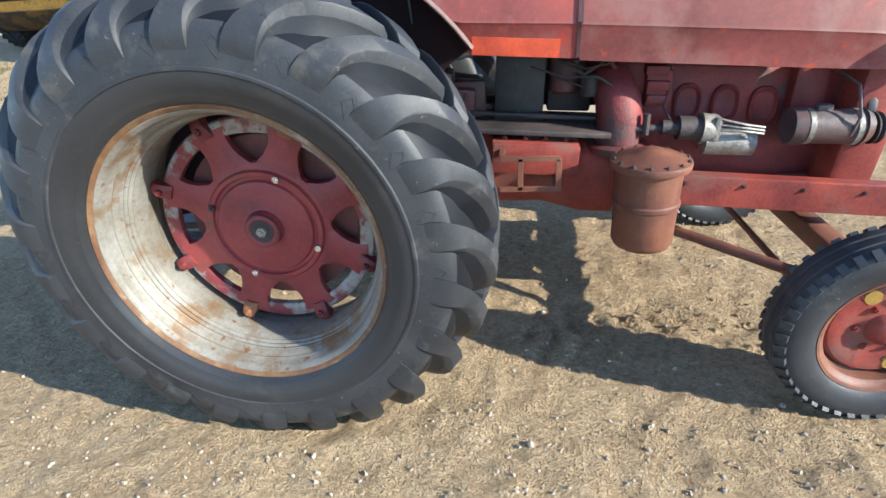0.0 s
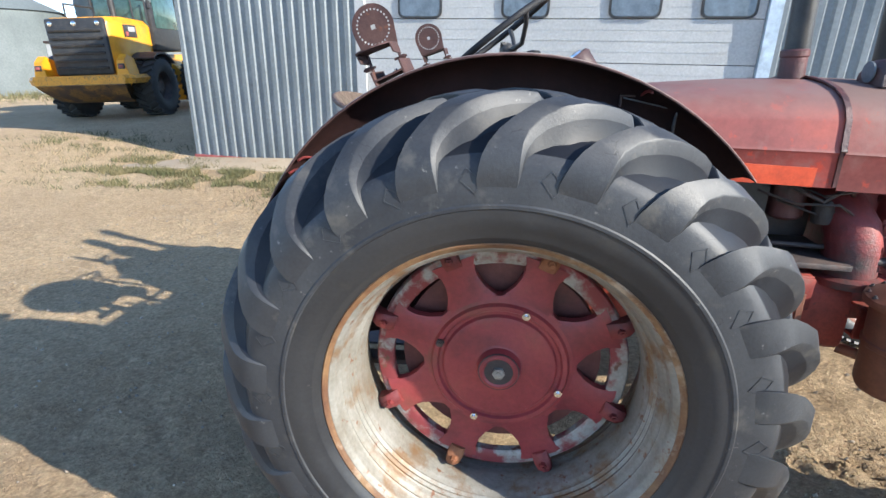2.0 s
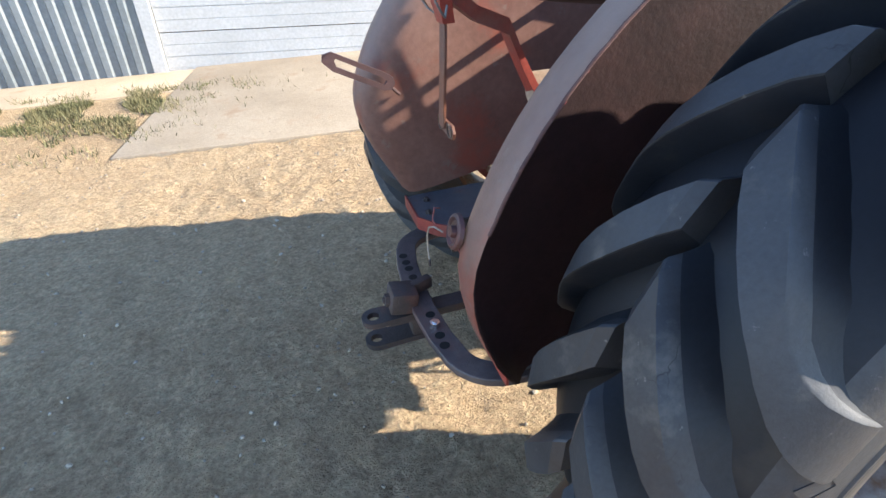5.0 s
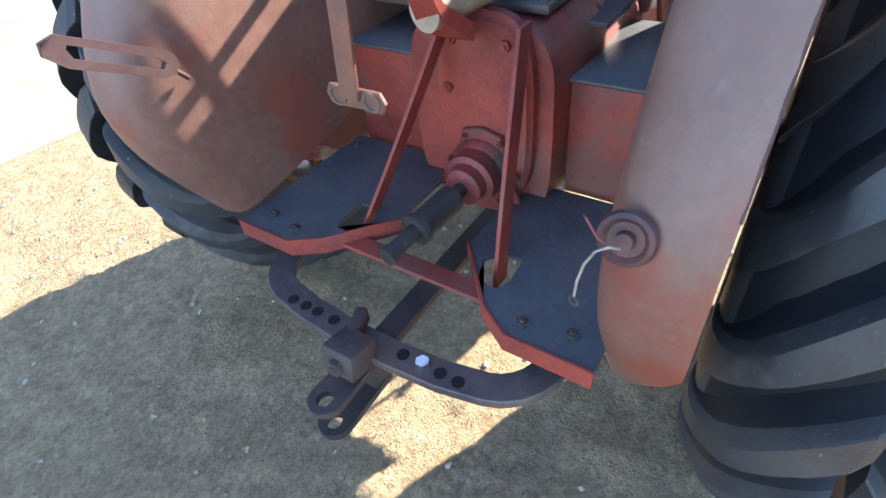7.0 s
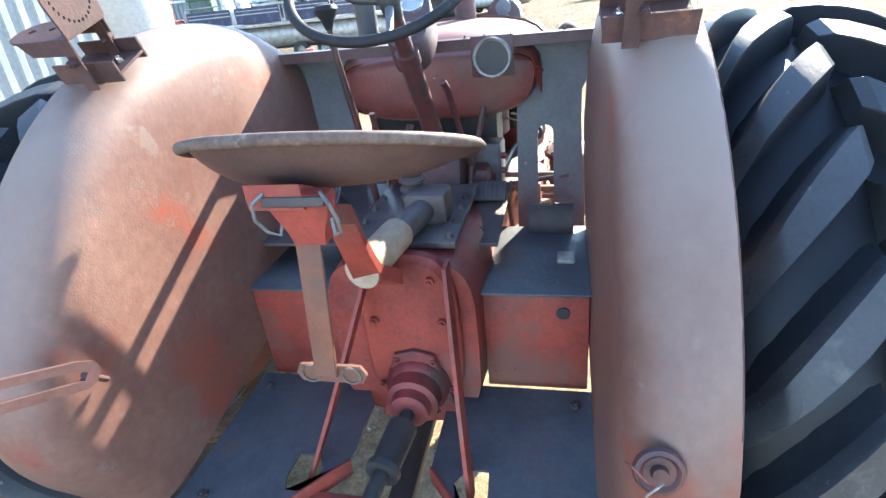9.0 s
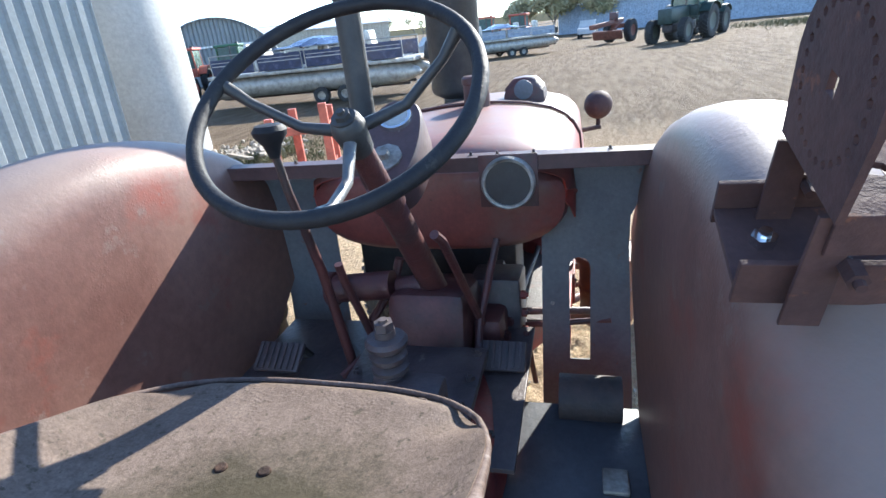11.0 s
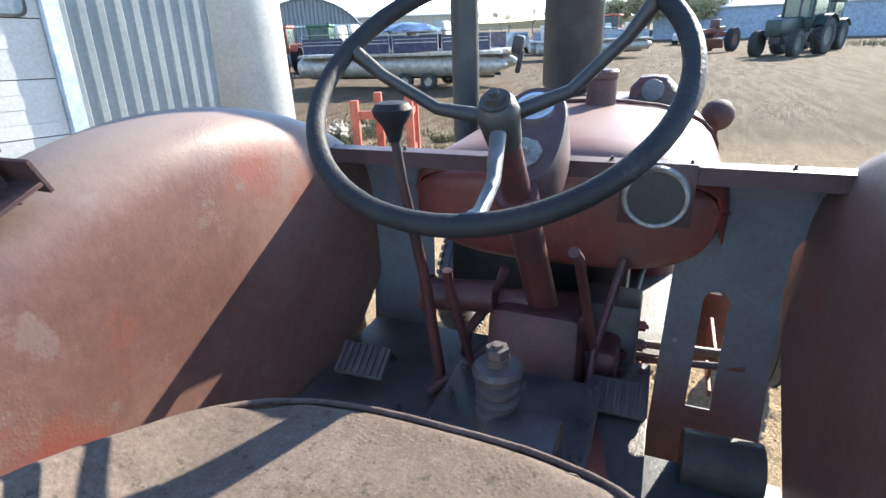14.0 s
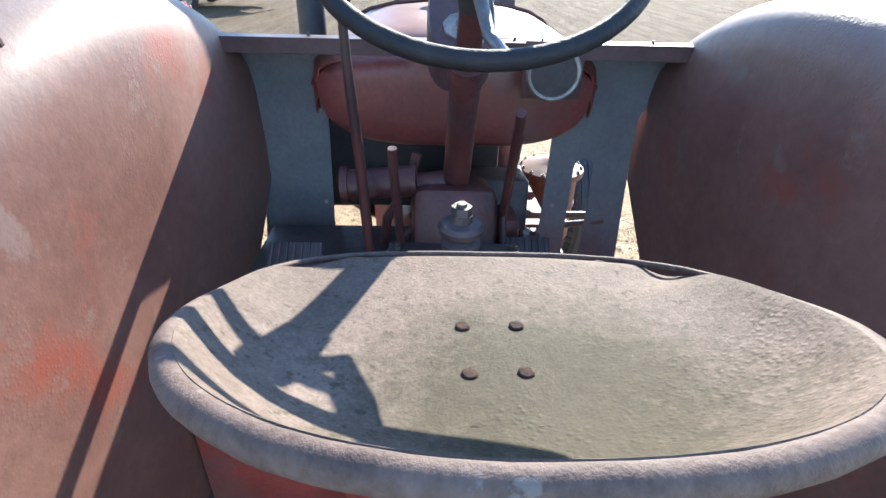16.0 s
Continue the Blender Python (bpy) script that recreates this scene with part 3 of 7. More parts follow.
def rear_wheel(yc, side):
    """A rear wheel round the axle; side -1 has its outer face towards -y."""
    m = Matrix.Translation((0, yc, AXLE)) @ (ALONG_Y if side < 0 else Matrix.Rotation(radians(-90), 4, "X"))
    # local z points outwards; local x forward
    def loc(r, a, z):
        # a counts from forward towards up
        s = -1 if side < 0 else 1
        return Vector((r * math.cos(a), yc + s * z, AXLE + r * math.sin(a)))

    bm = B()
    holes, ring = 8, 0.345
    lathe(bm, [(0.0, -0.003), (0.038, -0.003), (0.047, 0.004), (0.056, 0.002), (0.062, -0.010), (0.066, -0.026), (0.076, -0.030), (0.15, -0.024), (0.164, -0.028), (0.170, -0.037),
               (0.180, -0.037), (0.185, -0.028), (0.198, -0.028), (0.205, -0.038), (0.226, -0.042), (0.226, -0.072), (0.0, -0.072)], m, 64)
    hub, spokes = bm, []
    for i in range(holes):
        a = 2 * math.pi * i / holes + 0.393
        bm = B()
        rows = []
        for r, w in ((0.216, 0.092), (0.232, 0.074), (0.256, 0.058), (0.286, 0.050), (0.312, 0.051), (0.334, 0.060), (0.352, 0.066)):
            rows.append([loc(r, a + w * s / r, z) for s, z in ((-1, -0.072), (-1, -0.046), (-0.7, -0.040), (0.7, -0.040), (1, -0.046), (1, -0.072))])
        vs = grid(bm, rows, True)
        bm.faces.new(vs[0][::-1])
        bm.faces.new(vs[-1])
        spokes.append(bm)
    wheel = part("rear_wheel", hub, WHEELRED, tractor, "dull crimson cast wheel centre with eight openings")
    for bm in spokes:
        part("spoke", bm, WHEELRED, wheel)
    bm = B()
    lathe(bm, [(0.322, -0.050), (0.330, -0.045), (0.368, -0.047), (0.374, -0.054), (0.374, -0.078), (0.322, -0.074)], m, 72, True)
    part("mounting_ring", bm, RINGPAINT, wheel, "silver mounting ring oversprayed with red")
    for i in range(holes):
        a = 2 * math.pi * i / holes + 0.393
        bm = B()
        rows = []
        for r, w, z in ((0.332, 0.024, -0.046), (0.356, 0.025, -0.032), (0.382, 0.022, -0.028), (0.400, 0.018, -0.040)):
            rows.append([loc(r, a + w * s / r, z + h) for s, h in ((-1, -0.03), (-1, 0.008), (-0.5, 0.016), (0.5, 0.016), (1, 0.008), (1, -0.03))])
        vs = grid(bm, rows, True)
        bm.faces.new(vs[0][::-1])
        bm.faces.new(vs[-1])
        bolt(bm, loc(0.364, a, -0.018), loc(1, 0, 1) - loc(1, 0, 0), 0.012, 0.016)
        part("rim_clamp", bm, RUST if i % 4 == 1 else CAST, wheel, "rusty rim clamp with bolt")
    for a in (66.5, 66.5 + 90, 66.5 + 180, 66.5 + 270):
        bm = B()
        bolt(bm, loc(0.189, radians(a), -0.030), loc(1, 0, 1) - loc(1, 0, 0), 0.013, 0.012)
        part("hub_bolt", bm, DARK if a == 156.5 else CHROME, wheel, "bright bolt head")
    bm = B()
    bolt(bm, loc(0.0, 0, -0.004), loc(1, 0, 1) - loc(1, 0, 0), 0.019, 0.016)
    part("axle_nut", bm, ALU, wheel, "worn pale axle nut")
    # rim: thick shell
    bm = B()
    w = 0.185
    outer = [(0.448, w - 0.004), (0.438, w - 0.014), (0.434, w - 0.022), (0.433, w - 0.05), (0.428, w - 0.056), (0.430, w - 0.062), (0.426, w - 0.072), (0.421, w - 0.078), (0.4205, w - 0.086), (0.4165, w - 0.092), (0.4185, w - 0.101), (0.412, w - 0.108), (0.4135, w - 0.116), (0.407, w - 0.124), (0.4075, w - 0.133), (0.402, w - 0.141), (0.402, 0.03), (0.398, 0.0)]
    prof = outer + [(r, -z) for r, z in outer[::-1][1:]]
    back = [(r + 0.008, z) for r, z in prof]
    lathe(bm, prof + back[::-1], m, 96, True)
    part("rim", bm, RIM, wheel, "silver painted rim streaked with rust")
    for s in (1, -1):
        bm = B()
        lathe(bm, [(0.446, s * (w - 0.01)), (0.452, s * w), (0.462, s * (w + 0.006)), (0.471, s * w), (0.471, s * (w - 0.012)), (0.458, s * (w - 0.014))], m, 96, True)
        part("rim_flange", bm, RIMEDGE, wheel, "rusty flange")
    # tyre
    bm = B()
    wall = [(0.452, 0.178), (0.474, 0.196), (0.482, 0.206), (0.486, 0.208), (0.505, 0.212), (0.51, 0.2155), (0.535, 0.2205), (0.552, 0.2215)]
    half = [(0.552, 0.2215), (0.555, 0.2248), (0.562, 0.2250), (0.566, 0.2222),
            (0.60, 0.2212), (0.625, 0.2185), (0.645, 0.2145), (0.662, 0.207), (0.672, 0.196)]
    tread = [(0.672, 0.196), (0.690, 0.172), (0.706, 0.14), (0.718, 0.10), (0.725, 0.05), (0.726, 0.0)]
    # tread floor coloured near black for the shade between the lugs
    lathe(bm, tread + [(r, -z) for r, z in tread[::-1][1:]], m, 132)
    tyre = part("tyre", bm, VALLEYSHADE, tractor, "cracked weathered grey black tractor tyre with worn lugs", 30)
    for s in (1, -1):
        bm = B()
        lathe(bm, [(r, s * z) for r, z in wall], m, 132)
        part("sidewall", bm, SIDEWALL, tyre, "smooth black sidewall", 30)
        bm = B()
        lathe(bm, [(r, s * z) for r, z in half], m, 132)
        part("shoulder", bm, RUBBER, tyre, "weathered grey shoulder", 30)
    n = 22
    # top of a lug from the middle of the tread over the shoulder and down the side: radius, offset, turn, half width
    line = ((0.774, 0.004, -17.4, 0.034), (0.787, 0.020, -16.0, 0.040), (0.791, 0.05, -13.3, 0.041), (0.790, 0.085, -10.2, 0.040), (0.785, 0.115, -7.4, 0.037), (0.775, 0.138, -5.0, 0.033), (0.766, 0.149, -3.6, 0.029),
            (0.748, 0.165, -1.4, 0.028), (0.722, 0.188, 0.9, 0.033), (0.696, 0.2065, 2.2, 0.040), (0.672, 0.2180, 2.9, 0.046), (0.648, 0.2235, 3.3, 0.050), (0.624, 0.2240, 3.6, 0.053), (0.600, 0.2205, 3.7, 0.053))
    foot = ((0.719, 0.004), (0.719, 0.02), (0.718, 0.05), (0.715, 0.085), (0.708, 0.115), (0.698, 0.14), (0.688, 0.158), (0.682, 0.170), (0.670, 0.184), (0.660, 0.195), (0.648, 0.203), (0.634, 0.2085), (0.618, 0.2125), (0.600, 0.2165))
    rnd = random.Random(7)
    for sd in (1, -1):
        for i in range(n):
            bm = B()
            a0 = radians(46.3 - 8.9 + rnd.uniform(-0.25, 0.25)) + 2 * math.pi * (i + (0.5 if sd < 0 else 0)) / n
            worn = rnd.uniform(-0.002, 0.001)
            rows = []
            for (r, z, da, hw), (rf, zf) in zip(line, foot):
                a = a0 + radians(da)
                lift = math.hypot(r - rf, z - zf)
                # the trailing flank is steep, the leading one runs out into the web between the lugs
                steep, broad = min(0.012, 0.25 * lift), min(0.052, 0.95 * lift)
                row = []
                for k, out, h in ((1, 0.85, -0.02), (1, 0.40, 0.25), (1, 0.20, 0.65), (1, 0.06, 0.95), (1, -0.06, 1.0), (-1, -0.06, 1.0), (-1, 0.03, 0.94), (-1, 0.26, 0.62), (-1, 0.60, 0.24), (-1, 1.0, -0.02)):
                    wide = steep if k > 0 else broad
                    rr, zz = rf + (r + worn - rf) * h, zf + (z - zf) * h
                    row.append(loc(rr, a + k * (hw + out * wide) / 0.74, sd * zz))
                rows.append(row)
            vs = grid(bm, rows)
            # worn pale tops and ends; flanks darkened in colour for shade
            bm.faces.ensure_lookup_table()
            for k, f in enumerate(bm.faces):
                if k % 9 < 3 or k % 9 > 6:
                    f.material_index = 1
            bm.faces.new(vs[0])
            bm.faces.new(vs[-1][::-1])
            part("lug", bm, RUBBER, tyre, "", 26).data.materials.append(LUGSHADE)
            if sd > 0:
                bm = B()
                ad = a0 + radians(8.9)
                for s0, s1, h in ((1.0, 0.86, 0.0018),):
                    shape = ((0.029, 0.007), (0.003, 0.025), (-0.029, -0.007), (-0.003, -0.025))
                    rws = [[loc(0.617 + dr * s, ad + da * s / 0.617, sd * (0.2191 - (0.17 if dr > 0 else 0.08) * dr * s + hh)) for dr, da in shape] for s, hh in ((s0, -0.001), (s0, h), (s1, h), (s1, -0.001))]
                    grid(bm, rws, True)
                part("diamond_mark", bm, RUBBER, tyre, "", 20)
    return wheel


rear_wheel(-0.87, -1)
rear_wheel(0.87, 1)


def fender(sd):
    """A deep fender: an inner skirt that rolls over into a crown above the tyre; sd -1 is at -y."""
    bm = B()
    rows = []
    n = 48
    R = 0.874
    for i in range(n + 1):
        row = []
        for r, y in ((0.11, 0.487), (0.5, 0.487), (0.68, 0.488), (0.78, 0.494), (0.822, 0.503), (0.85, 0.522), (0.868, 0.553), (R, 0.585), (R, 0.615), (R - 0.001, 0.635), (R - 0.004, 0.640), (R - 0.008, 0.639)):
            # the rear outer corner is rounded off down to the platform
            d = 36 + (191 - 15 * max(0, (y - 0.52) / 0.12) ** 2 - 36) * i / n
            ca, sa = math.cos(radians(d)), math.sin(radians(d))
            shrink = 1 - 0.183 * smooth01((d - 160) / 33)
            row.append(Vector((r * shrink * ca, sd * y, max(0.622, AXLE + r * shrink * sa))))
        rows.append(row)
    grid(bm, rows)
    thicken(bm, 0.004)
    # faces towards the wheel get a near-black colour that stands for shade
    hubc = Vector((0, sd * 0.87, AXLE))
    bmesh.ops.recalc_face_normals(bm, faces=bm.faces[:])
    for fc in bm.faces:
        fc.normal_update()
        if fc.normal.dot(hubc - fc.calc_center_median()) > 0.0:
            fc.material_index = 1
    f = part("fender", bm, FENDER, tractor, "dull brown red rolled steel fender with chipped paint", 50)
    f.data.materials.append(FENDERSHADE)
    bm = B()
    pipe(bm, [((R - 0.006) * math.cos(radians(a)), sd * 0.638, AXLE + (R - 0.006) * math.sin(radians(a))) for a in range(37, 160, 4)], 0.0035, 8)
    part("fender_bead", bm, BRACKET, f)
    for a in (62, 138, 141.5):
        bm = B()
        p = [((R - d) * math.cos(radians(a)), sd * y, AXLE + (R - d) * math.sin(radians(a))) for y, d in ((0.628, 0.015), (0.585, 0.013), (0.555, 0.018), (0.53, 0.03))]
        pipe(bm, p, 0.004, 6)
        part("fender_stay", bm, CAST, f)
    return f


FR = fender(-1)
FL = fender(1)


def light_bracket(sd):
    bm = B()
    y = sd * 0.55
    # channel on the crown
    box(bm, (-0.335, y, 1.575), (0.09, 0.15, 0.006), (0, -22, 0), 0.001)
    br = part("light_bracket", bm, BRACKET, FR if sd < 0 else FL, "bare brown red lamp bracket", 20)
    for x, z in ((-0.293, 1.600), (-0.378, 1.563)):
        bm = B()
        box(bm, (x, y, z), (0.006, 0.15, 0.045), (0, -22, 0), 0.001)
        part("channel_side", bm, BRACKET, br, "", 20)
    # upright plate with a ring of holes, leaning back
    lean = Matrix.Translation((-0.399, sd * 0.515, 1.712)) @ Matrix.Rotation(radians(-18), 4, "Y")
    bm = B()
    outer = [(0.066 * math.cos(radians(a)), 0.066 * math.sin(radians(a))) for a in range(0, 181, 12)] + [(-0.066, 0.0), (-0.060, -0.064), (0.056, -0.064), (0.066, 0.0)]
    outer = [p for k, p in enumerate(outer) if k == 0 or (Vector(p) - Vector(outer[k - 1])).length > 1e-4][:-1]
    loops = [outer, [(-0.007, -0.007), (0.007, -0.007), (0.007, 0.007), (-0.007, 0.007)]]
    for k in range(28):
        a = 2 * math.pi * k / 28
        cx, cz = 0.050 * math.cos(a), 0.050 * math.sin(a)
        loops.append([(cx + 0.0036 * math.cos(b), cz + 0.0036 * math.sin(b)) for b in (0, 1.26, 2.51, 3.77, 5.03)])
    es = []
    for ring in loops:
        vs = [bm.verts.new(lean @ Vector((x, 0, z))) for x, z in ring]
        es += [bm.edges.new((vs[k], vs[(k + 1) % len(vs)])) for k in range(len(vs))]
    bmesh.ops.triangle_fill(bm, edges=es, use_beauty=True)
    thicken(bm, 0.005)
    part("upright_plate", bm, BRACKET, br, "plate with a ring of small holes", 20)
    # flange turned outwards, with three holes, a rounded end and lips at both edges
    bm = B()
    # the arm of the -y side is a little shorter and narrower
    near, reach = (-0.050, 0.89) if sd < 0 else (-0.056, 1.0)
    out = [(near, 0.0), (near, 0.120 * reach), (near + 0.006, 0.140 * reach), (near + 0.018, 0.157 * reach), (-0.012, 0.168 * reach), (0.010, 0.170 * reach), (0.032, 0.162 * reach), (0.046, 0.147 * reach), (0.054, 0.125 * reach), (0.054, 0.0)]
    loops = [out] + [[(cx + 0.009 * math.cos(k), cy + 0.009 * math.sin(k)) for k in (0, 0.785, 1.571, 2.356, 3.142, 3.927, 4.712, 5.498)] for cx, cy in ((0, 0.038), (0.004, 0.077 + 0.008 * (sd > 0)), (0.0, 0.116 + 0.016 * (sd > 0)))]
    es = []
    for ring in loops:
        vs = [bm.verts.new(lean @ Vector((x, sd * y, -0.064))) for x, y in ring]
        es += [bm.edges.new((vs[k], vs[(k + 1) % len(vs)])) for k in range(len(vs))]
    bmesh.ops.triangle_fill(bm, edges=es, use_beauty=True)
    thicken(bm, 0.005)
    part("arm_plate", bm, BRACKET, br, "arm plate with three holes", 20)
    for x in (near, 0.054):
        bm = B()
        slab(bm, [(0.0, 0.0), (0.125 * reach, 0.0), (0.105 * reach, -0.03), (0.0, -0.034)], 0.004, lean @ Matrix(((0, 0, 1, x - 0.002), (sd, 0, 0, 0), (0, 1, 0, -0.064), (0, 0, 0, 1))), 0.0005)
        part("arm_lip", bm, BRACKET, br, "", 20)
        bm = B()
        slab(bm, [(0.0, 0.0), (0.024, 0.0), (0.026, -0.105), (-0.002, -0.105)], 0.004, lean @ Matrix(((0, 0, 1, x * 0.92 - 0.002), (sd, 0, 0, 0.008), (0, 1, 0, -0.068), (0, 0, 0, 1))), 0.0005)
        part("bracket_ear", bm, BRACKET, br, "", 20)
        bm = B()
        p = lean @ Vector((x, sd * 0.02, -0.11))
        d = (lean.to_3x3() @ Vector((math.copysign(1, x), 0, 0)))
        bolt(bm, p, d, 0.008, 0.014)
        rod(bm, p, p - d * 0.02, 0.004, seg=8)
        part("ear_bolt", bm, BRACKET, br)
    bm = B()
    bolt(bm, (-0.335, sd * 0.505, 1.578), (-0.3, 0, 1), 0.011, 0.008)
    part("bracket_bolt", bm, CHROME, br)


light_bracket(-1)
light_bracket(1)


def body():
    # hood: two sheets with a strap between, over a round-bottomed tank
    def section(x, drop, w=0.36, top=1.53, low=1.215):
        pts = []
        for y, z in ((1.0, 0.0), (1.005, 0.10), (1.02, 0.11), (1.005, 0.12), (0.985, 0.20), (0.93, 0.235), (0.85, 0.262), (0.72, 0.285), (0.5, 0.303), (0.25, 0.312), (0, 0.315)):
            pts.append((y, z))
        sc = (top - low) / 0.315
        full = [(-a, b) for a, b in pts] + [(a, b) for a, b in pts[::-1][1:]]
        return [Vector((x, a * w, low + b * sc - drop)) for a, b in full]

    def dropat(x):
        return 0.075 * (x - 0.65)

    bm = B()
    grid(bm, [section(x, dropat(x), w, t, lo) for x, w, t, lo in ((0.43, 0.325, 1.435, 1.345), (0.45, 0.338, 1.462, 1.325), (0.49, 0.347, 1.486, 1.29), (0.55, 0.35, 1.50, 1.25), (0.65, 0.353, 1.512, 1.22), (0.85, 0.357, 1.532, 1.215), (1.055, 0.36, 1.545, 1.215))])
    thicken(bm, 0.004)
    hood = part("hood", bm, HOOD, tractor, "sunbleached red hood with rubbed bright patches", 40)
    bm = B()
    grid(bm, [section(x, dropat(x), w, t, 1.21) for x, w, t in ((1.065, 0.366, 1.55), (1.3, 0.366, 1.55), (1.7, 0.365, 1.548), (2.0, 0.36, 1.54), (2.15, 0.34, 1.52), (2.22, 0.30, 1.48))])
    thicken(bm, 0.004)
    part("hood_front", bm, HOODPALE, hood, "faded dusky red front half of the hood")
    # strap takes a dark colour for the shadow line along the seam
    bm = B()
    rows = [section(x, dropat(x) - 0.004, 0.366, 1.552) for x in (1.052, 1.070)]
    grid(bm, rows)
    thicken(bm, 0.006)
    part("hood_strap", bm, DUSKRED, hood, "narrow hood seam strap darkened for its shadow", 40)
    bm = B()
    rows = []
    for x, s in ((0.41, 0.0), (0.41, 0.55), (0.415, 0.86), (0.43, 0.97), (0.47, 1.0), (0.7, 1.0), (1.0, 1.0), (1.03, 0.9)):
        row = []
        for i in range(40):
            a = 2 * math.pi * i / 40
            ca, sa = math.cos(a), math.sin(a)
            y = 0.335 * math.copysign(abs(ca) ** 0.6, ca)
            z = (0.075 if sa > 0 else 0.145) * math.copysign(abs(sa) ** 0.75, sa)
            row.append(Vector((x, y * max(s, 0.01), 1.37 + z * max(s, 0.01) - dropat(x) * 0.6)))
        rows.append(row)
    grid(bm, rows, True)
    part("fuel_tank", bm, TANKRED, tractor, "red rounded fuel tank end below the hood", 50)
    # patch of bright paint below the ridge
    bm = B()
    box(bm, (0.84, -0.3635, 1.247 - dropat(0.84)), (0.31, 0.004, 0.062), (0, 4.3, 0))
    part("repainted_strip", bm, RED_BRIGHT, hood, "bright orange red touched up strip")
    # filler cap and air intake on the hood
    bm = B()
    lathe(bm, [(0.045, 0), (0.043, 0.095), (0.047, 0.1), (0.047, 0.118), (0.04, 0.124), (0, 0.124)], pose(1.02, -0.02, 1.49), 24)
    part("filler_neck", bm, DUSKRED, hood, "capped fuel filler neck")
    bm = B()
    rows = []
    for x, h in ((1.2, 0.0), (1.205, 0.06), (1.23, 0.085), (1.30, 0.085), (1.37, 0.06), (1.44, 0.0)):
        rows.append([Vector((x, -0.16 + y, 1.49 + h * zz)) for y, zz in ((-0.075, 0), (-0.07, 0.6), (-0.04, 0.95), (0, 1), (0.04, 0.95), (0.07, 0.6), (0.075, 0))])
    grid(bm, rows)
    thicken(bm, 0.004)
    part("hood_scoop", bm, DUSKRED, hood, "dark brown hood scoop")
    bm = B()
    lathe(bm, [(0.034, 0), (0.034, 0.006), (0.022, 0.009), (0, 0.009)], Matrix.Translation((1.2, -0.16, 1.535)) @ Matrix.Rotation(radians(-90), 4, "Y"), 24)
    part("dial", bm, GREYPLATE, hood)
    bm = B()
    lathe(bm, [(0.045, 0), (0.045, 0.02), (0.03, 0.028), (0, 0.028)], pose(1.5, -0.16, 1.47), 20)
    part("radiator_cap", bm, CAST, hood)
    # exhaust and intake stacks
    bm = B()
    rod(bm, (1.26, 0.50, 0.95), (1.26, 0.50, 2.75), 0.05, seg=24)
    rod(bm, (1.26, 0.50, 1.0), (1.26, 0.14, 0.98), 0.045, seg=20)
    part("exhaust_pipe", bm, BLACK, tractor, "black upright exhaust pipe")
    bm = B()
    lathe(bm, [(0.062, 0), (0.062, 0.05), (0.10, 0.07), (0.11, 0.085), (0.11, 1.1), (0.06, 1.16), (0.06, 1.4), (0, 1.4)], pose(1.5, 0.15, 1.44), 32)
    part("intake_pipe", bm, BLACK, tractor, "wide black intake stack")
    # front lamp
    bm = B()
    m = Matrix.Translation((2.40, -0.46, 1.275)) @ Matrix.Rotation(radians(90), 4, "Y")
    lathe(bm, [(0, -0.08), (0.03, -0.074), (0.055, -0.055), (0.072, -0.025), (0.078, 0.01), (0.08, 0.03), (0.074, 0.036), (0, 0.04)], m, 28)
    rod(bm, (2.42, -0.46, 1.20), (2.42, -0.46, 1.14), 0.012)
    rod(bm, (2.42, -0.47, 1.15), (2.30, -0.30, 1.15), 0.013)
    part("headlamp", bm, BRACKET, tractor, "round dark brown headlamp seen from behind")
    # grille and radiator
    bm = B()
    box(bm, (2.14, 0, 0.88), (0.16, 0.56, 0.56), (0, 4, 0), 0.02)
    part("radiator", bm, RED, tractor)


body()


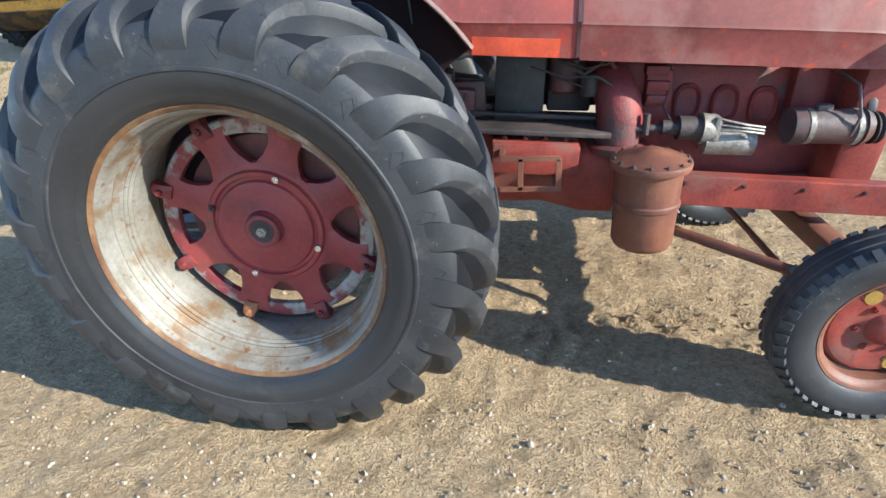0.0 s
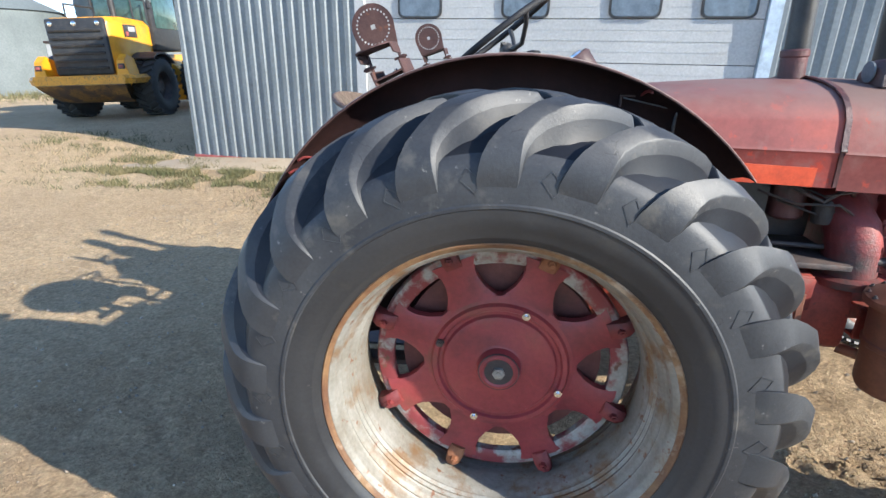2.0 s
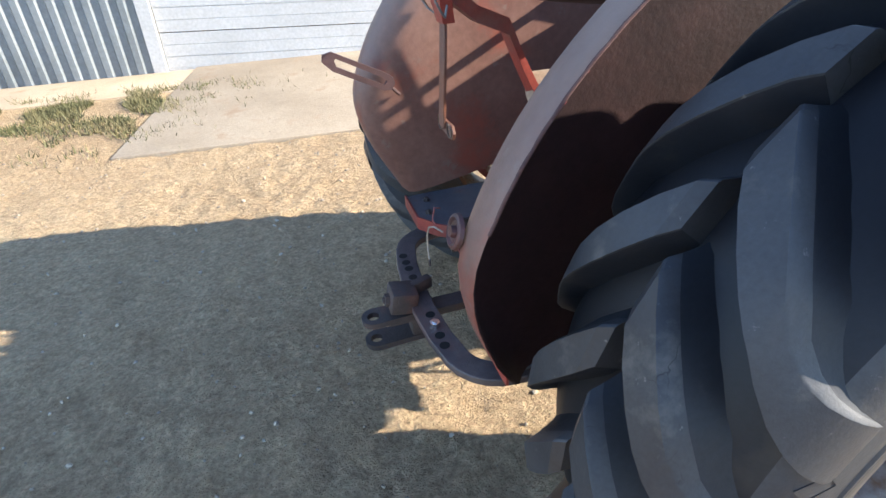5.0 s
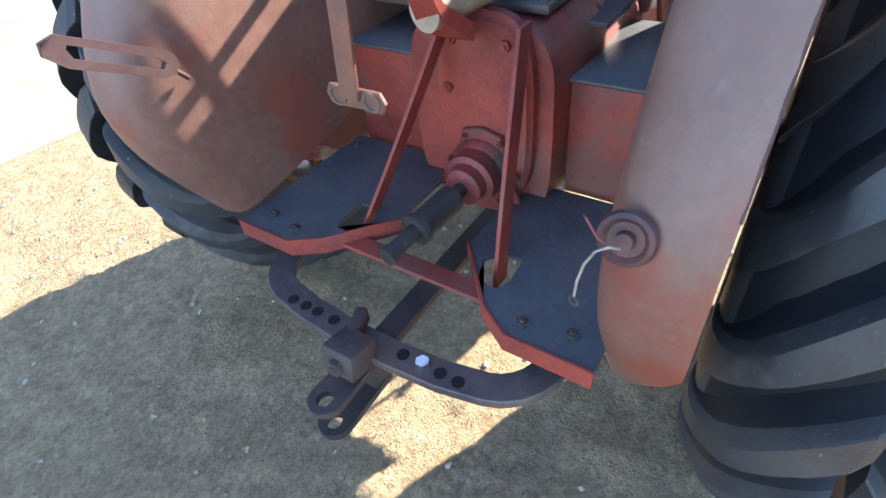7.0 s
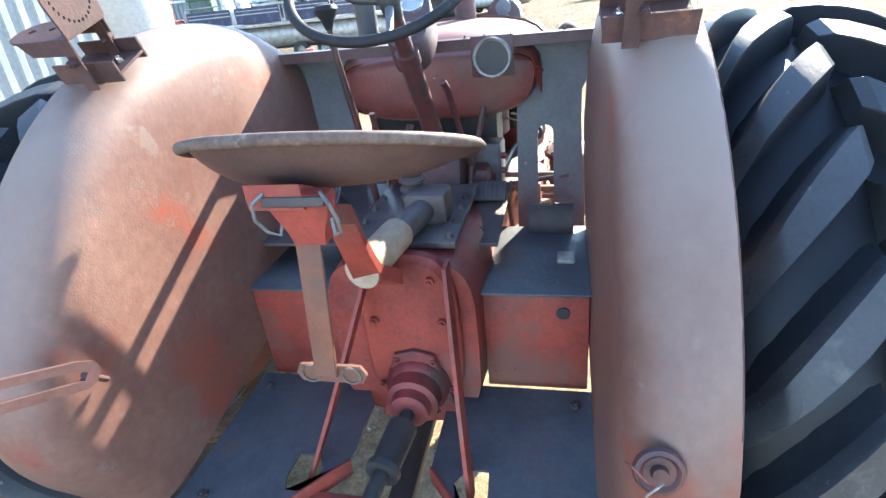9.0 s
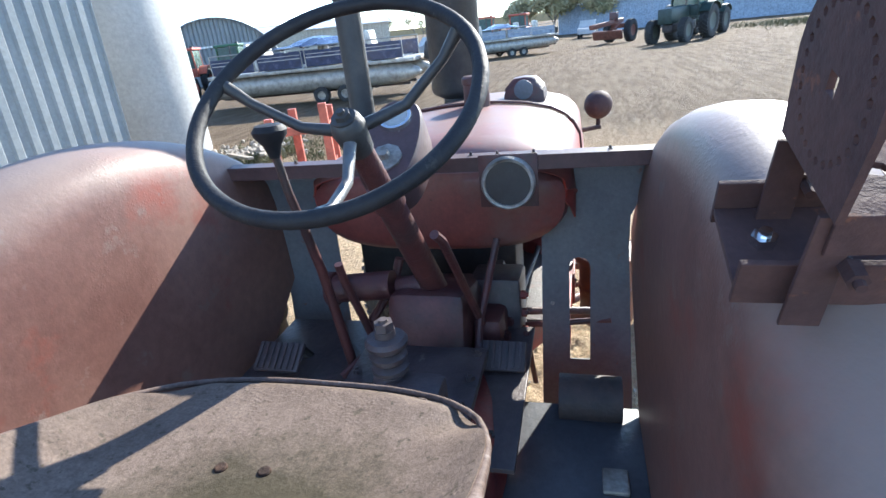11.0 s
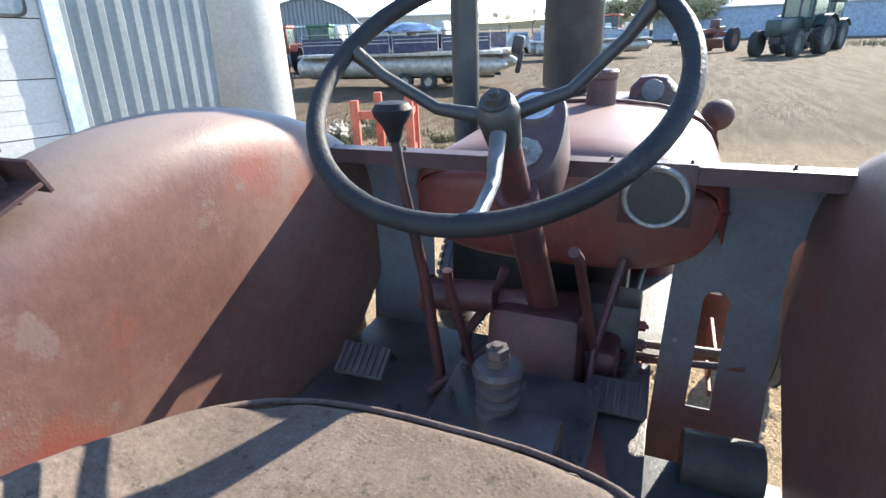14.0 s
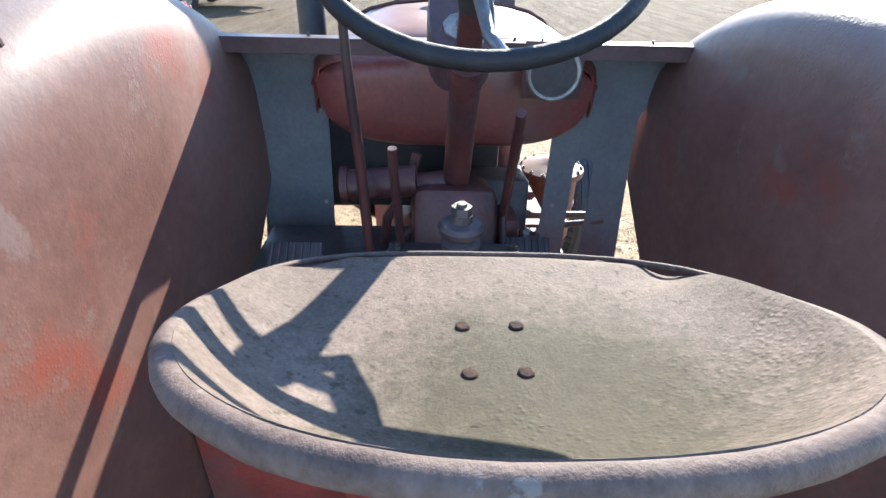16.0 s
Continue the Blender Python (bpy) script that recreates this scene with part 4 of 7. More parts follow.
def drivetrain():
    # transmission case and bell housing
    bm = B()
    rows = []
    for x, w, lo, hi in ((-0.25, 0.20, 0.55, 1.05), (0.0, 0.215, 0.52, 1.06), (0.30, 0.2, 0.52, 1.0), (0.62, 0.17, 0.53, 0.93), (0.95, 0.19, 0.54, 0.86), (1.12, 0.28, 0.52, 0.84), (1.24, 0.30, 0.52, 0.84), (1.25, 0.28, 0.54, 0.82)):
        row = []
        for i in range(28):
            a = 2 * math.pi * i / 28
            ca, sa = math.cos(a), math.sin(a)
            row.append(Vector((x, w * math.copysign(abs(ca) ** 0.45, ca), (lo + hi) / 2 + (hi - lo) / 2 * math.copysign(abs(sa) ** 0.45, sa))))
        rows.append(row)
    vs = grid(bm, rows, True)
    bm.faces.new(vs[0])
    bm.faces.new(vs[-1][::-1])
    part("transmission_case", bm, RED, tractor, "red oily transmission case", 35)
    # engine block with three oval covers
    bm = B()
    box(bm, (1.66, 0.02, 0.84), (0.84, 0.30, 0.52), (0, 4.2, 0), 0.015)
    box(bm, (1.63, 0.02, 1.10), (0.82, 0.24, 0.09), (0, 4.2, 0), 0.02)
    eng = part("engine_block", bm, CAST, tractor, "dark red engine block with oval side covers")
    for x, z in ((1.52, 0.965), (1.665, 0.955), (1.81, 0.943)):
        bm = B()
        m = Matrix.Translation((x, -0.135, z)) @ ALONG_Y
        rows = []
        for s, d in ((1.0, -0.01), (1.0, 0.012), (0.9, 0.018), (0.8, 0.012), (0.72, 0.004), (0.3, 0.0)):
            rows.append([m @ Vector((0.052 * s * math.copysign(abs(math.cos(a)) ** 0.8, math.cos(a)), 0.075 * s * math.copysign(abs(math.sin(a)) ** 0.7, math.sin(a)), d)) for a in (2 * math.pi * i / 28 for i in range(28))])
        vs = grid(bm, rows, True)
        bm.faces.new(vs[-1])
        part("oval_cover", bm, CAST, eng)
    # upright bell on the case, pipes
    bm = B()
    pipe(bm, [(1.25, -0.21, 0.80), (1.25, -0.21, 0.93), (1.24, -0.20, 1.00), (1.22, -0.15, 1.06), (1.19, -0.06, 1.09), (1.17, 0.04, 1.10)], [0.092, 0.090, 0.086, 0.082, 0.078, 0.076], 24)
    lathe(bm, [(0.092, 0.0), (0.12, 0.004), (0.12, 0.03), (0.094, 0.04)], pose(1.25, -0.21, 0.80), 28)
    box(bm, (1.40, -0.14, 1.03), (0.10, 0.07, 0.14), (0, 0, 0), 0.01)
    part("intake_elbow", bm, CAST, eng)
    bm = B()
    box(bm, (1.95, -0.14, 1.0), (0.12, 0.08, 0.22), (0, 0, 0), 0.015)
    part("water_jacket", bm, CAST, eng)
    bm = B()
    box(bm, (0.86, 0.11, 1.06), (0.20, 0.54, 0.30), (0, 3, 0), 0.01)
    part("battery_box", bm, BLACK, tractor, "black box below the tank")
    # added dark box that closes the bright gap below the hood
    bm = B()
    box(bm, (1.07, 0.10, 1.06), (0.18, 0.36, 0.26), (0, 3, 0), 0.012)
    part("magneto_box", bm, DARK, tractor, "added dark box filling the gap beside the tank end")
    bm = B()
    lathe(bm, [(0, 0.0), (0.05, 0.0), (0.062, 0.012), (0.062, 0.13), (0.05, 0.145), (0, 0.148)], pose(1.04, -0.12, 1.02), 24)
    part("filter_bowl", bm, DUSKRED, tractor, "dark red round filter bowl")
    bm = B()
    rod(bm, (0.55, -0.16, 0.965), (1.2, -0.20, 0.925), 0.010, seg=10)
    rod(bm, (0.6, 0.1, 0.96), (1.2, 0.1, 0.93), 0.02, seg=10)
    box(bm, (0.90, -0.14, 0.905), (0.62, 0.34, 0.022), (0, 4, 0), 0.004)
    for k in range(4):
        bolt(bm, (0.58 + k * 0.09, -0.16, 0.94), (0, 0, 1), 0.012, 0.016)
    part("clutch_linkage", bm, DARK, tractor)
    bm = B()
    pipe(bm, [(1.0, -0.22, 1.16), (1.1, -0.25, 1.11), (1.18, -0.24, 1.16), (1.22, -0.2, 1.12)], 0.008, 8)
    pipe(bm, [(0.9, -0.2, 1.14), (1.02, -0.24, 1.10), (1.15, -0.26, 1.10), (1.3, -0.22, 1.0)], 0.005, 6)
    part("fuel_line", bm, DARK, tractor)
    bm = B()
    lathe(bm, [(0, 0), (0.03, 0.0), (0.034, 0.02), (0.034, 0.07), (0.02, 0.085), (0, 0.085)], pose(1.13, -0.2, 1.02), 16)
    part("sediment_bowl", bm, DARK, tractor)
    # side rails
    for sd in (-1, 1):
        bm = B()
        box(bm, (1.78, sd * 0.33, 0.645), (1.06, 0.012, 0.12), (0, 4.4, 0), 0.002)
        box(bm, (1.78, sd * 0.305, 0.703), (1.06, 0.06, 0.012), (0, 4.4, 0), 0.002)
        box(bm, (1.78, sd * 0.305, 0.59), (1.06, 0.06, 0.012), (0, 4.4, 0), 0.002)
        part("frame_rail", bm, RED, tractor, "dull red channel frame rail", 20)
    # flange and cap plates between case and fender
    bm = B()
    box(bm, (0.92, -0.27, 0.86), (0.34, 0.10, 0.016), (0, 4, 0), 0.003)
    box(bm, (0.92, -0.32, 0.80), (0.34, 0.014, 0.12), (0, 4, 0), 0.003)
    for i in range(4):
        bolt(bm, (0.80 + i * 0.08, -0.27, 0.87 - i * 0.005), (0, 0, 1), 0.013, 0.014)
    part("top_flange", bm, RED, tractor)
    step = None
    for p, q in (((0.78, -0.42, 0.845), (1.01, -0.42, 0.83)), ((0.78, -0.42, 0.72), (1.0, -0.42, 0.71)), ((1.005, -0.42, 0.835), (1.005, -0.42, 0.705)), ((0.86, -0.42, 0.84), (0.86, -0.42, 0.71)),
                 ((0.79, -0.42, 0.84), (0.79, -0.22, 0.84)), ((1.0, -0.42, 0.72), (1.0, -0.22, 0.72))):
        p, q = Vector(p), Vector(q)
        d = q - p
        bm = B()
        box(bm, (p + q) / 2, (max(abs(d.x), 0.022), max(abs(d.y), 0.01), max(abs(d.z), 0.022)), (0, 0, 0), 0.002)
        bar = part("bar" if step else "step_bracket", bm, CANRUST, step or tractor, "" if step else "rusty welded step bracket", 20)
        step = step or bar
    # hydraulic canister
    bm = B()
    c = pose(1.325, -0.47, 0.50)
    lathe(bm, [(0, 0), (0.085, 0.0), (0.105, 0.012), (0.113, 0.03), (0.115, 0.17), (0.121, 0.176), (0.121, 0.19), (0.115, 0.196), (0.118, 0.315), (0.14, 0.32), (0.143, 0.335), (0.14, 0.345), (0.125, 0.35), (0.10, 0.362), (0.05, 0.372), (0.03, 0.385), (0.0, 0.388)], c, 40)
    can = part("oil_bath_canister", bm, CANRUST, tractor, "rust brown round canister with bolted lid")
    for i in range(14):
        a = 2 * math.pi * i / 14
        bm = B()
        bolt(bm, (1.325 + 0.128 * math.cos(a), -0.47 + 0.128 * math.sin(a), 0.846), (0, 0, 1), 0.009, 0.006)
        part("lid_bolt", bm, DARK, can)
    # starter, pump and generator
    bm = B()
    rod(bm, (1.40, -0.27, 0.905), (1.46, -0.27, 0.90), 0.028, seg=16)
    rod(bm, (1.46, -0.27, 0.90), (1.54, -0.27, 0.895), 0.046, seg=20)
    rod(bm, (1.34, -0.28, 0.88), (1.34, -0.28, 0.96), 0.014, seg=8)
    rod(bm, (1.30, -0.27, 0.90), (1.42, -0.27, 0.90), 0.016, seg=10)
    part("starter_switch", bm, DARK, tractor)
    bm = B()
    rod(bm, (1.54, -0.27, 0.895), (1.60, -0.27, 0.89), 0.06, 0.055, 20)
    box(bm, (1.59, -0.28, 0.90), (0.03, 0.09, 0.09), (0, 6, 0), 0.01)
    rod(bm, (1.56, -0.27, 0.845), (1.74, -0.27, 0.835), 0.050, seg=22)
    for k in range(3):
        pipe(bm, [(1.60, -0.32, 0.90 + k * 0.02), (1.68, -0.345, 0.90 + k * 0.012), (1.75, -0.33, 0.885 + k * 0.012)], 0.005, 6)
    part("starter_motor", bm, ALU, tractor, "oily dull aluminium starter")
    bm = B()
    rod(bm, (1.84, -0.30, 0.905), (1.88, -0.30, 0.903), 0.066, 0.07, 24)
    rod(bm, (1.88, -0.30, 0.903), (2.08, -0.30, 0.893), 0.063, seg=24)
    rod(bm, (2.08, -0.30, 0.893), (2.11, -0.30, 0.891), 0.07, 0.055, 24)
    box(bm, (1.95, -0.30, 0.965), (0.05, 0.03, 0.03), (0, 0, 0), 0.004)
    pipe(bm, [(2.03, -0.36, 0.88), (2.04, -0.37, 0.95), (2.03, -0.33, 1.05), (1.98, -0.2, 1.10)], 0.005, 6)
    gen = part("generator", bm, GRIME, tractor, "dusty round generator")
    for x, r in ((1.90, 0.066), (2.06, 0.067)):
        bm = B()
        lathe(bm, [(r - 0.004, -0.009), (r, -0.009), (r, 0.009), (r - 0.004, 0.009)], Matrix.Translation((x, -0.30, 0.903 - 0.05 * (x - 1.88))) @ Matrix.Rotation(radians(90), 4, "Y"), 28, True)
        part("band", bm, ALU, gen, "pale clamp band")
    bm = B()
    lathe(bm, [(0, -0.012), (0.058, -0.012), (0.058, -0.007), (0.044, 0.0), (0.058, 0.007), (0.058, 0.012), (0, 0.012)], Matrix.Translation((2.135, -0.30, 0.889)) @ Matrix.Rotation(radians(90), 4, "Y"), 28)
    part("pulley", bm, DARK, gen)
    # stepped casting, plug leads and small lines along the block
    for k in range(3):
        bm = B()
        box(bm, (1.385 + 0.005 * k, -0.155 - 0.012 * (k % 2), 1.10 - 0.055 * k), (0.085, 0.06, 0.035), (0, 4, 0), 0.006)
        part("rib_casting", bm, CAST, eng)
    for k in range(4):
        bm = B()
        x = 1.45 + 0.15 * k
        pipe(bm, [(x, -0.12, 1.12 - 0.01 * k), (x + 0.02, -0.17, 1.14 - 0.01 * k), (x + 0.06, -0.16, 1.165 - 0.01 * k), (x + 0.12, -0.10, 1.17 - 0.01 * k)], 0.004, 6)
        part("plug_lead", bm, BLACK, eng)
    for pts in (((1.43, -0.16, 1.15), (1.44, -0.17, 1.05), (1.42, -0.19, 0.96), (1.44, -0.24, 0.92)), ((1.05, -0.20, 1.15), (1.10, -0.25, 1.13), (1.20, -0.26, 1.15), (1.24, -0.24, 1.19)), ((0.98, -0.18, 1.10), (1.12, -0.22, 1.05), (1.22, -0.2, 1.08))):
        bm = B()
        pipe(bm, pts, 0.0045, 6)
        part("copper_line", bm, DARK, eng)
    for x in (1.30, 1.50, 1.72, 1.94, 2.16):
        bm = B()
        bolt(bm, (x, -0.337, 0.675 - 0.077 * (x - 1.78)), (0, -1, 0), 0.010, 0.004)
        part("rail_bolt", bm, DUSKRED, eng)
    bm = B()
    lathe(bm, [(0.10, 0.015), (0.15, 0.015), (0.155, 0), (0.15, -0.015), (0.10, -0.015)], Matrix.Translation((2.12, -0.14, 0.93)) @ Matrix.Rotation(radians(90), 4, "Y"), 36, True)
    part("fan_pulley", bm, BLACK, tractor)
    # axle housings beside the case
    for sd in (-1, 1):
        bm = B()
        box(bm, (0.03, sd * 0.345, 0.75), (0.40, 0.28, 0.31), (0, 0, 0), 0.006)
        hb = part("axle_housing", bm, RED, tractor, "boxy red axle housing")
        bm = B()
        box(bm, (0.035, sd * 0.345, 0.911), (0.42, 0.285, 0.008), (0, 0, 0), 0.002)
        part("top_plate", bm, BLUEPLATE, hb, "grimy dark top plate")
        if sd < 0:
            bm = B()
            rod(bm, (-0.165, -0.417, 0.856), (-0.175, -0.417, 0.856), 0.018, seg=18)
            part("hole_plug", bm, BLACK, hb)
            bm = B()
            box(bm, (0.02, -0.425, 0.92), (0.06, 0.05, 0.012), (0, 0, 0), 0.004)
            part("latch_plate", bm, ALU, hb)
        bm = B()
        lathe(bm, [(0.05, 0.0), (0.29, 0.0), (0.302, 0.006), (0.302, 0.05), (0.05, 0.05)], Matrix.Translation((0, sd * 0.715, AXLE)) @ ALONG_Y, 48, True)
        part("backing_plate", bm, BACKPLATE, tractor, "dull maroon round backing plate behind the wheel")
        rod_bm = B()
        rod(rod_bm, (0, sd * 0.48, AXLE), (0, sd * 0.87, AXLE), 0.06, seg=24)
        part("axle_shaft", rod_bm, DARK, tractor)


drivetrain()


def rear_end():
    # rear cover and power shaft
    bm = B()
    rows = []
    for x, k in ((-0.25, 1.04), (-0.275, 1.04), (-0.28, 1.0), (-0.29, 0.96)):
        row = []
        for i in range(32):
            a = 2 * math.pi * i / 32
            ca, sa = math.cos(a), math.sin(a)
            row.append(Vector((x, -0.03 + 0.125 * k * math.copysign(abs(ca) ** 0.6, ca), 0.84 + 0.235 * k * math.copysign(abs(sa) ** 0.6, sa))))
        rows.append(row)
    vs = grid(bm, rows, True)
    bm.faces.new(vs[-1])
    bm.faces.new(vs[0][::-1])
    cov = part("rear_cover", bm, RED, tractor, "faded red cast rear cover")
    for a, z in ((-0.09, 1.02), (0.05, 1.02), (-0.11, 0.9), (0.07, 0.9)):
        bm = B()
        bolt(bm, (-0.288, a - 0.01, z), (-1, 0, 0), 0.014, 0.014)
        part("cover_bolt", bm, RED, cov)
    bm = B()
    c = (-0.29, -0.035, 0.70)
    m = Matrix.Translation(c) @ Matrix.Rotation(radians(-90), 4, "Y")
    slab(bm, [(-0.115, -0.115), (0.10, -0.055), (0.115, 0), (0.10, 0.055), (-0.115, 0.115), (-0.13, 0)], 0.018, m, 0.003)
    lathe(bm, [(0.088, 0.0), (0.084, 0.03), (0.072, 0.042), (0.069, 0.082), (0.054, 0.088), (0.05, 0.115), (0.038, 0.12), (0.0, 0.12)], m, 28)
    for i in range(6):
        a = 2 * math.pi * i / 6 + 0.5
        bolt(bm, m @ Vector((0.097 * math.cos(a), 0.097 * math.sin(a), 0.015)), (-1, 0, 0), 0.01, 0.008)
    part("pto_housing", bm, CAST, tractor, "dark red power take-off housing")
    bm = B()
    rod(bm, (-0.38, -0.035, 0.70), (-0.46, -0.03, 0.695), 0.019, seg=16)
    rod(bm, (-0.45, -0.03, 0.695), (-0.57, -0.018, 0.688), 0.037, 0.035, 22)
    rod(bm, (-0.57, -0.018, 0.688), (-0.585, -0.016, 0.687), 0.042, 0.040, 22)
    rod(bm, (-0.585, -0.016, 0.687), (-0.68, -0.005, 0.68), 0.019, seg=16)
    rod(bm, (-0.665, -0.007, 0.681), (-0.682, -0.005, 0.68), 0.024, seg=16)
    part("pto_shaft", bm, BLACK, tractor, "black splined power take-off shaft")
    # two platform halves with bevelled inner corners and strut holes
    for sd in (1, -1):
        bm = B()
        pts = [(-0.705, 0.497), (-0.705, 0.31), (-0.655, 0.235), (-0.50, 0.105), (-0.30, 0.105), (-0.20, 0.16), (-0.20, 0.497)]
        hole = [(-0.60, 0.185), (-0.53, 0.165), (-0.49, 0.19), (-0.49, 0.245), (-0.56, 0.25), (-0.60, 0.235)]
        ol = [bm.verts.new((x, sd * y, 0.617)) for x, y in pts]
        oe = [bm.edges.new((ol[i], ol[(i + 1) % len(ol)])) for i in range(len(ol))]
        hl = [bm.verts.new((x, sd * y, 0.617)) for x, y in hole]
        he = [bm.edges.new((hl[i], hl[(i + 1) % len(hl)])) for i in range(len(hl))]
        bmesh.ops.triangle_fill(bm, edges=oe + he, use_beauty=True)
        thicken(bm, 0.008)
        plat = part("platform_plate", bm, BLUEPLATE, tractor, "grimy dark platform plate with a strut hole", 30)
        bm = B()
        for (x0, y0), (x1, y1) in zip(pts[:3], pts[1:4]):
            p, q = Vector((x0, sd * y0, 0.597)), Vector((x1, sd * y1, 0.597))
            d = q - p
            box(bm, (p + q) / 2, (d.length + 0.004, 0.008, 0.05), (0, 0, math.degrees(math.atan2(d.y, d.x))), 0.002)
        part("platform_edge", bm, RED, plat, "red turned-down edge", 20)
        for x, y in ((-0.64, 0.43), (-0.66, 0.33), (-0.26, 0.45)):
            bm = B()
            bolt(bm, (x, sd * y, 0.621), (0, 0, 1), 0.014, 0.006)
            part("platform_bolt", bm, DARK, plat)
    bm = B()
    box(bm, (-0.60, 0, 0.585), (0.05, 0.56, 0.012), (0, 0, 0), 0.002)
    box(bm, (-0.578, 0, 0.562), (0.008, 0.56, 0.05), (0, 0, 0), 0.002)
    part("cross_angle", bm, RED, tractor, "red angle iron cross member", 20)
    # flat struts from the platform to the cover
    for y0, y1 in ((0.215, 0.045), (-0.205, -0.145)):
        bm = B()
        rows = []
        for t in range(9):
            k = t / 8
            x = -0.53 + 0.235 * k
            y = y0 + (y1 - y0) * k ** 0.9
            z = 0.56 + 0.51 * k
            rows.append([Vector((x + dx, y + dy, z)) for dx, dy in ((-0.026, -0.005), (0.026, -0.005), (0.026, 0.005), (-0.026, 0.005))])
        vs = grid(bm, rows, True)
        bm.faces.new(vs[0])
        bm.faces.new(vs[-1][::-1])
        part("platform_strut", bm, RED, tractor, "flat red strut", 20)
    # drawbar hoop: a flat bar bent round
    bm = B()
    path = [(-0.25, 0.40), (-0.5, 0.405), (-0.64, 0.395)]
    path += [(-0.64 - 0.13 * math.sin(radians(a)), 0.265 + 0.13 * math.cos(radians(a))) for a in range(15, 90, 15)]
    path += [(-0.785, 0.2), (-0.795, 0.07), (-0.795, -0.07), (-0.785, -0.2)]
    path += [(-0.64 - 0.13 * math.sin(radians(a)), -0.265 - 0.13 * math.cos(radians(a))) for a in range(75, 0, -15)]
    path += [(-0.64, -0.395), (-0.5, -0.405), (-0.25, -0.40)]
    rows = []
    for i, (x, y) in enumerate(path):
        a, b = Vector(path[max(0, i - 1)]), Vector(path[min(len(path) - 1, i + 1)])
        d = (b - a).normalized()
        nrm = Vector((-d.y, d.x)) * 0.036
        rows.append([Vector((x + nrm.x * s, y + nrm.y * s, 0.485 + h)) for s, h in ((-1, 0.003), (-0.93, 0.0), (0.93, 0.0), (1, 0.003), (1, 0.022), (0.93, 0.025), (-0.93, 0.025), (-1, 0.022))])
    vs = grid(bm, rows, True)
    bm.faces.new(vs[0])
    bm.faces.new(vs[-1][::-1])
    dbar = part("drawbar_hoop", bm, GRIME, tractor, "heavy curved drawbar with pin holes", 30)
    # raised black discs stand for open holes and the shade inside
    for y in (0.25, 0.205, 0.165, 0.11, -0.10, -0.20, -0.245):
        bm = B()
        rod(bm, (-0.787, y, 0.508), (-0.787, y, 0.5112), 0.015, seg=16)
        part("pin_hole", bm, HOLE, dbar)
    bm = B()
    bolt(bm, (-0.788, -0.155, 0.51), (0, 0, 1), 0.017, 0.016)
    part("drawbar_bolt", bm, CHROME, dbar, "bright square bolt head")
    # swinging tongue with clevis
    bm = B()
    box(bm, (-0.53, 0, 0.455), (0.75, 0.065, 0.03), (0, 0, 0), 0.004)
    tong = part("drawbar_tongue", bm, DARK, tractor)
    for z in (0.475, 0.385):
        bm = B()
        pts = [(0.17, -0.035), (0.0, -0.042)] + [(-0.042 * math.sin(radians(a)), -0.042 * math.cos(radians(a))) for a in range(15, 180, 15)] + [(0.0, 0.042), (0.17, 0.035)]
        hp = [(0.02 * math.cos(radians(a)) - 0.004, 0.02 * math.sin(radians(a))) for a in range(0, 360, 30)]
        for zz in (0,):
            ol = [bm.verts.new((-0.945 + x, y, z)) for x, y in pts]
            oe = [bm.edges.new((ol[i], ol[(i + 1) % len(ol)])) for i in range(len(ol))]
            hl = [bm.verts.new((-0.945 + x, y, z)) for x, y in hp]
            he = [bm.edges.new((hl[i], hl[(i + 1) % len(hl)])) for i in range(len(hl))]
            bmesh.ops.triangle_fill(bm, edges=oe + he, use_beauty=True)
        thicken(bm, 0.02)
        part("clevis_plate", bm, DARK, tong, "clevis plate with a pin hole", 30)
    bm = B()
    box(bm, (-0.80, 0, 0.43), (0.07, 0.07, 0.10), (0, 0, 0), 0.008)
    box(bm, (-0.85, 0, 0.522), (0.085, 0.09, 0.075), (0, 12, 0), 0.008)
    box(bm, (-0.79, 0.03, 0.53), (0.10, 0.03, 0.045), (0, 0, 20), 0.008)
    bolt(bm, (-0.89, 0, 0.525), (-1, 0, 0.15), 0.022, 0.016)
    part("clevis_block", bm, DARK, tong, "cast clevis block with nut")


rear_end()


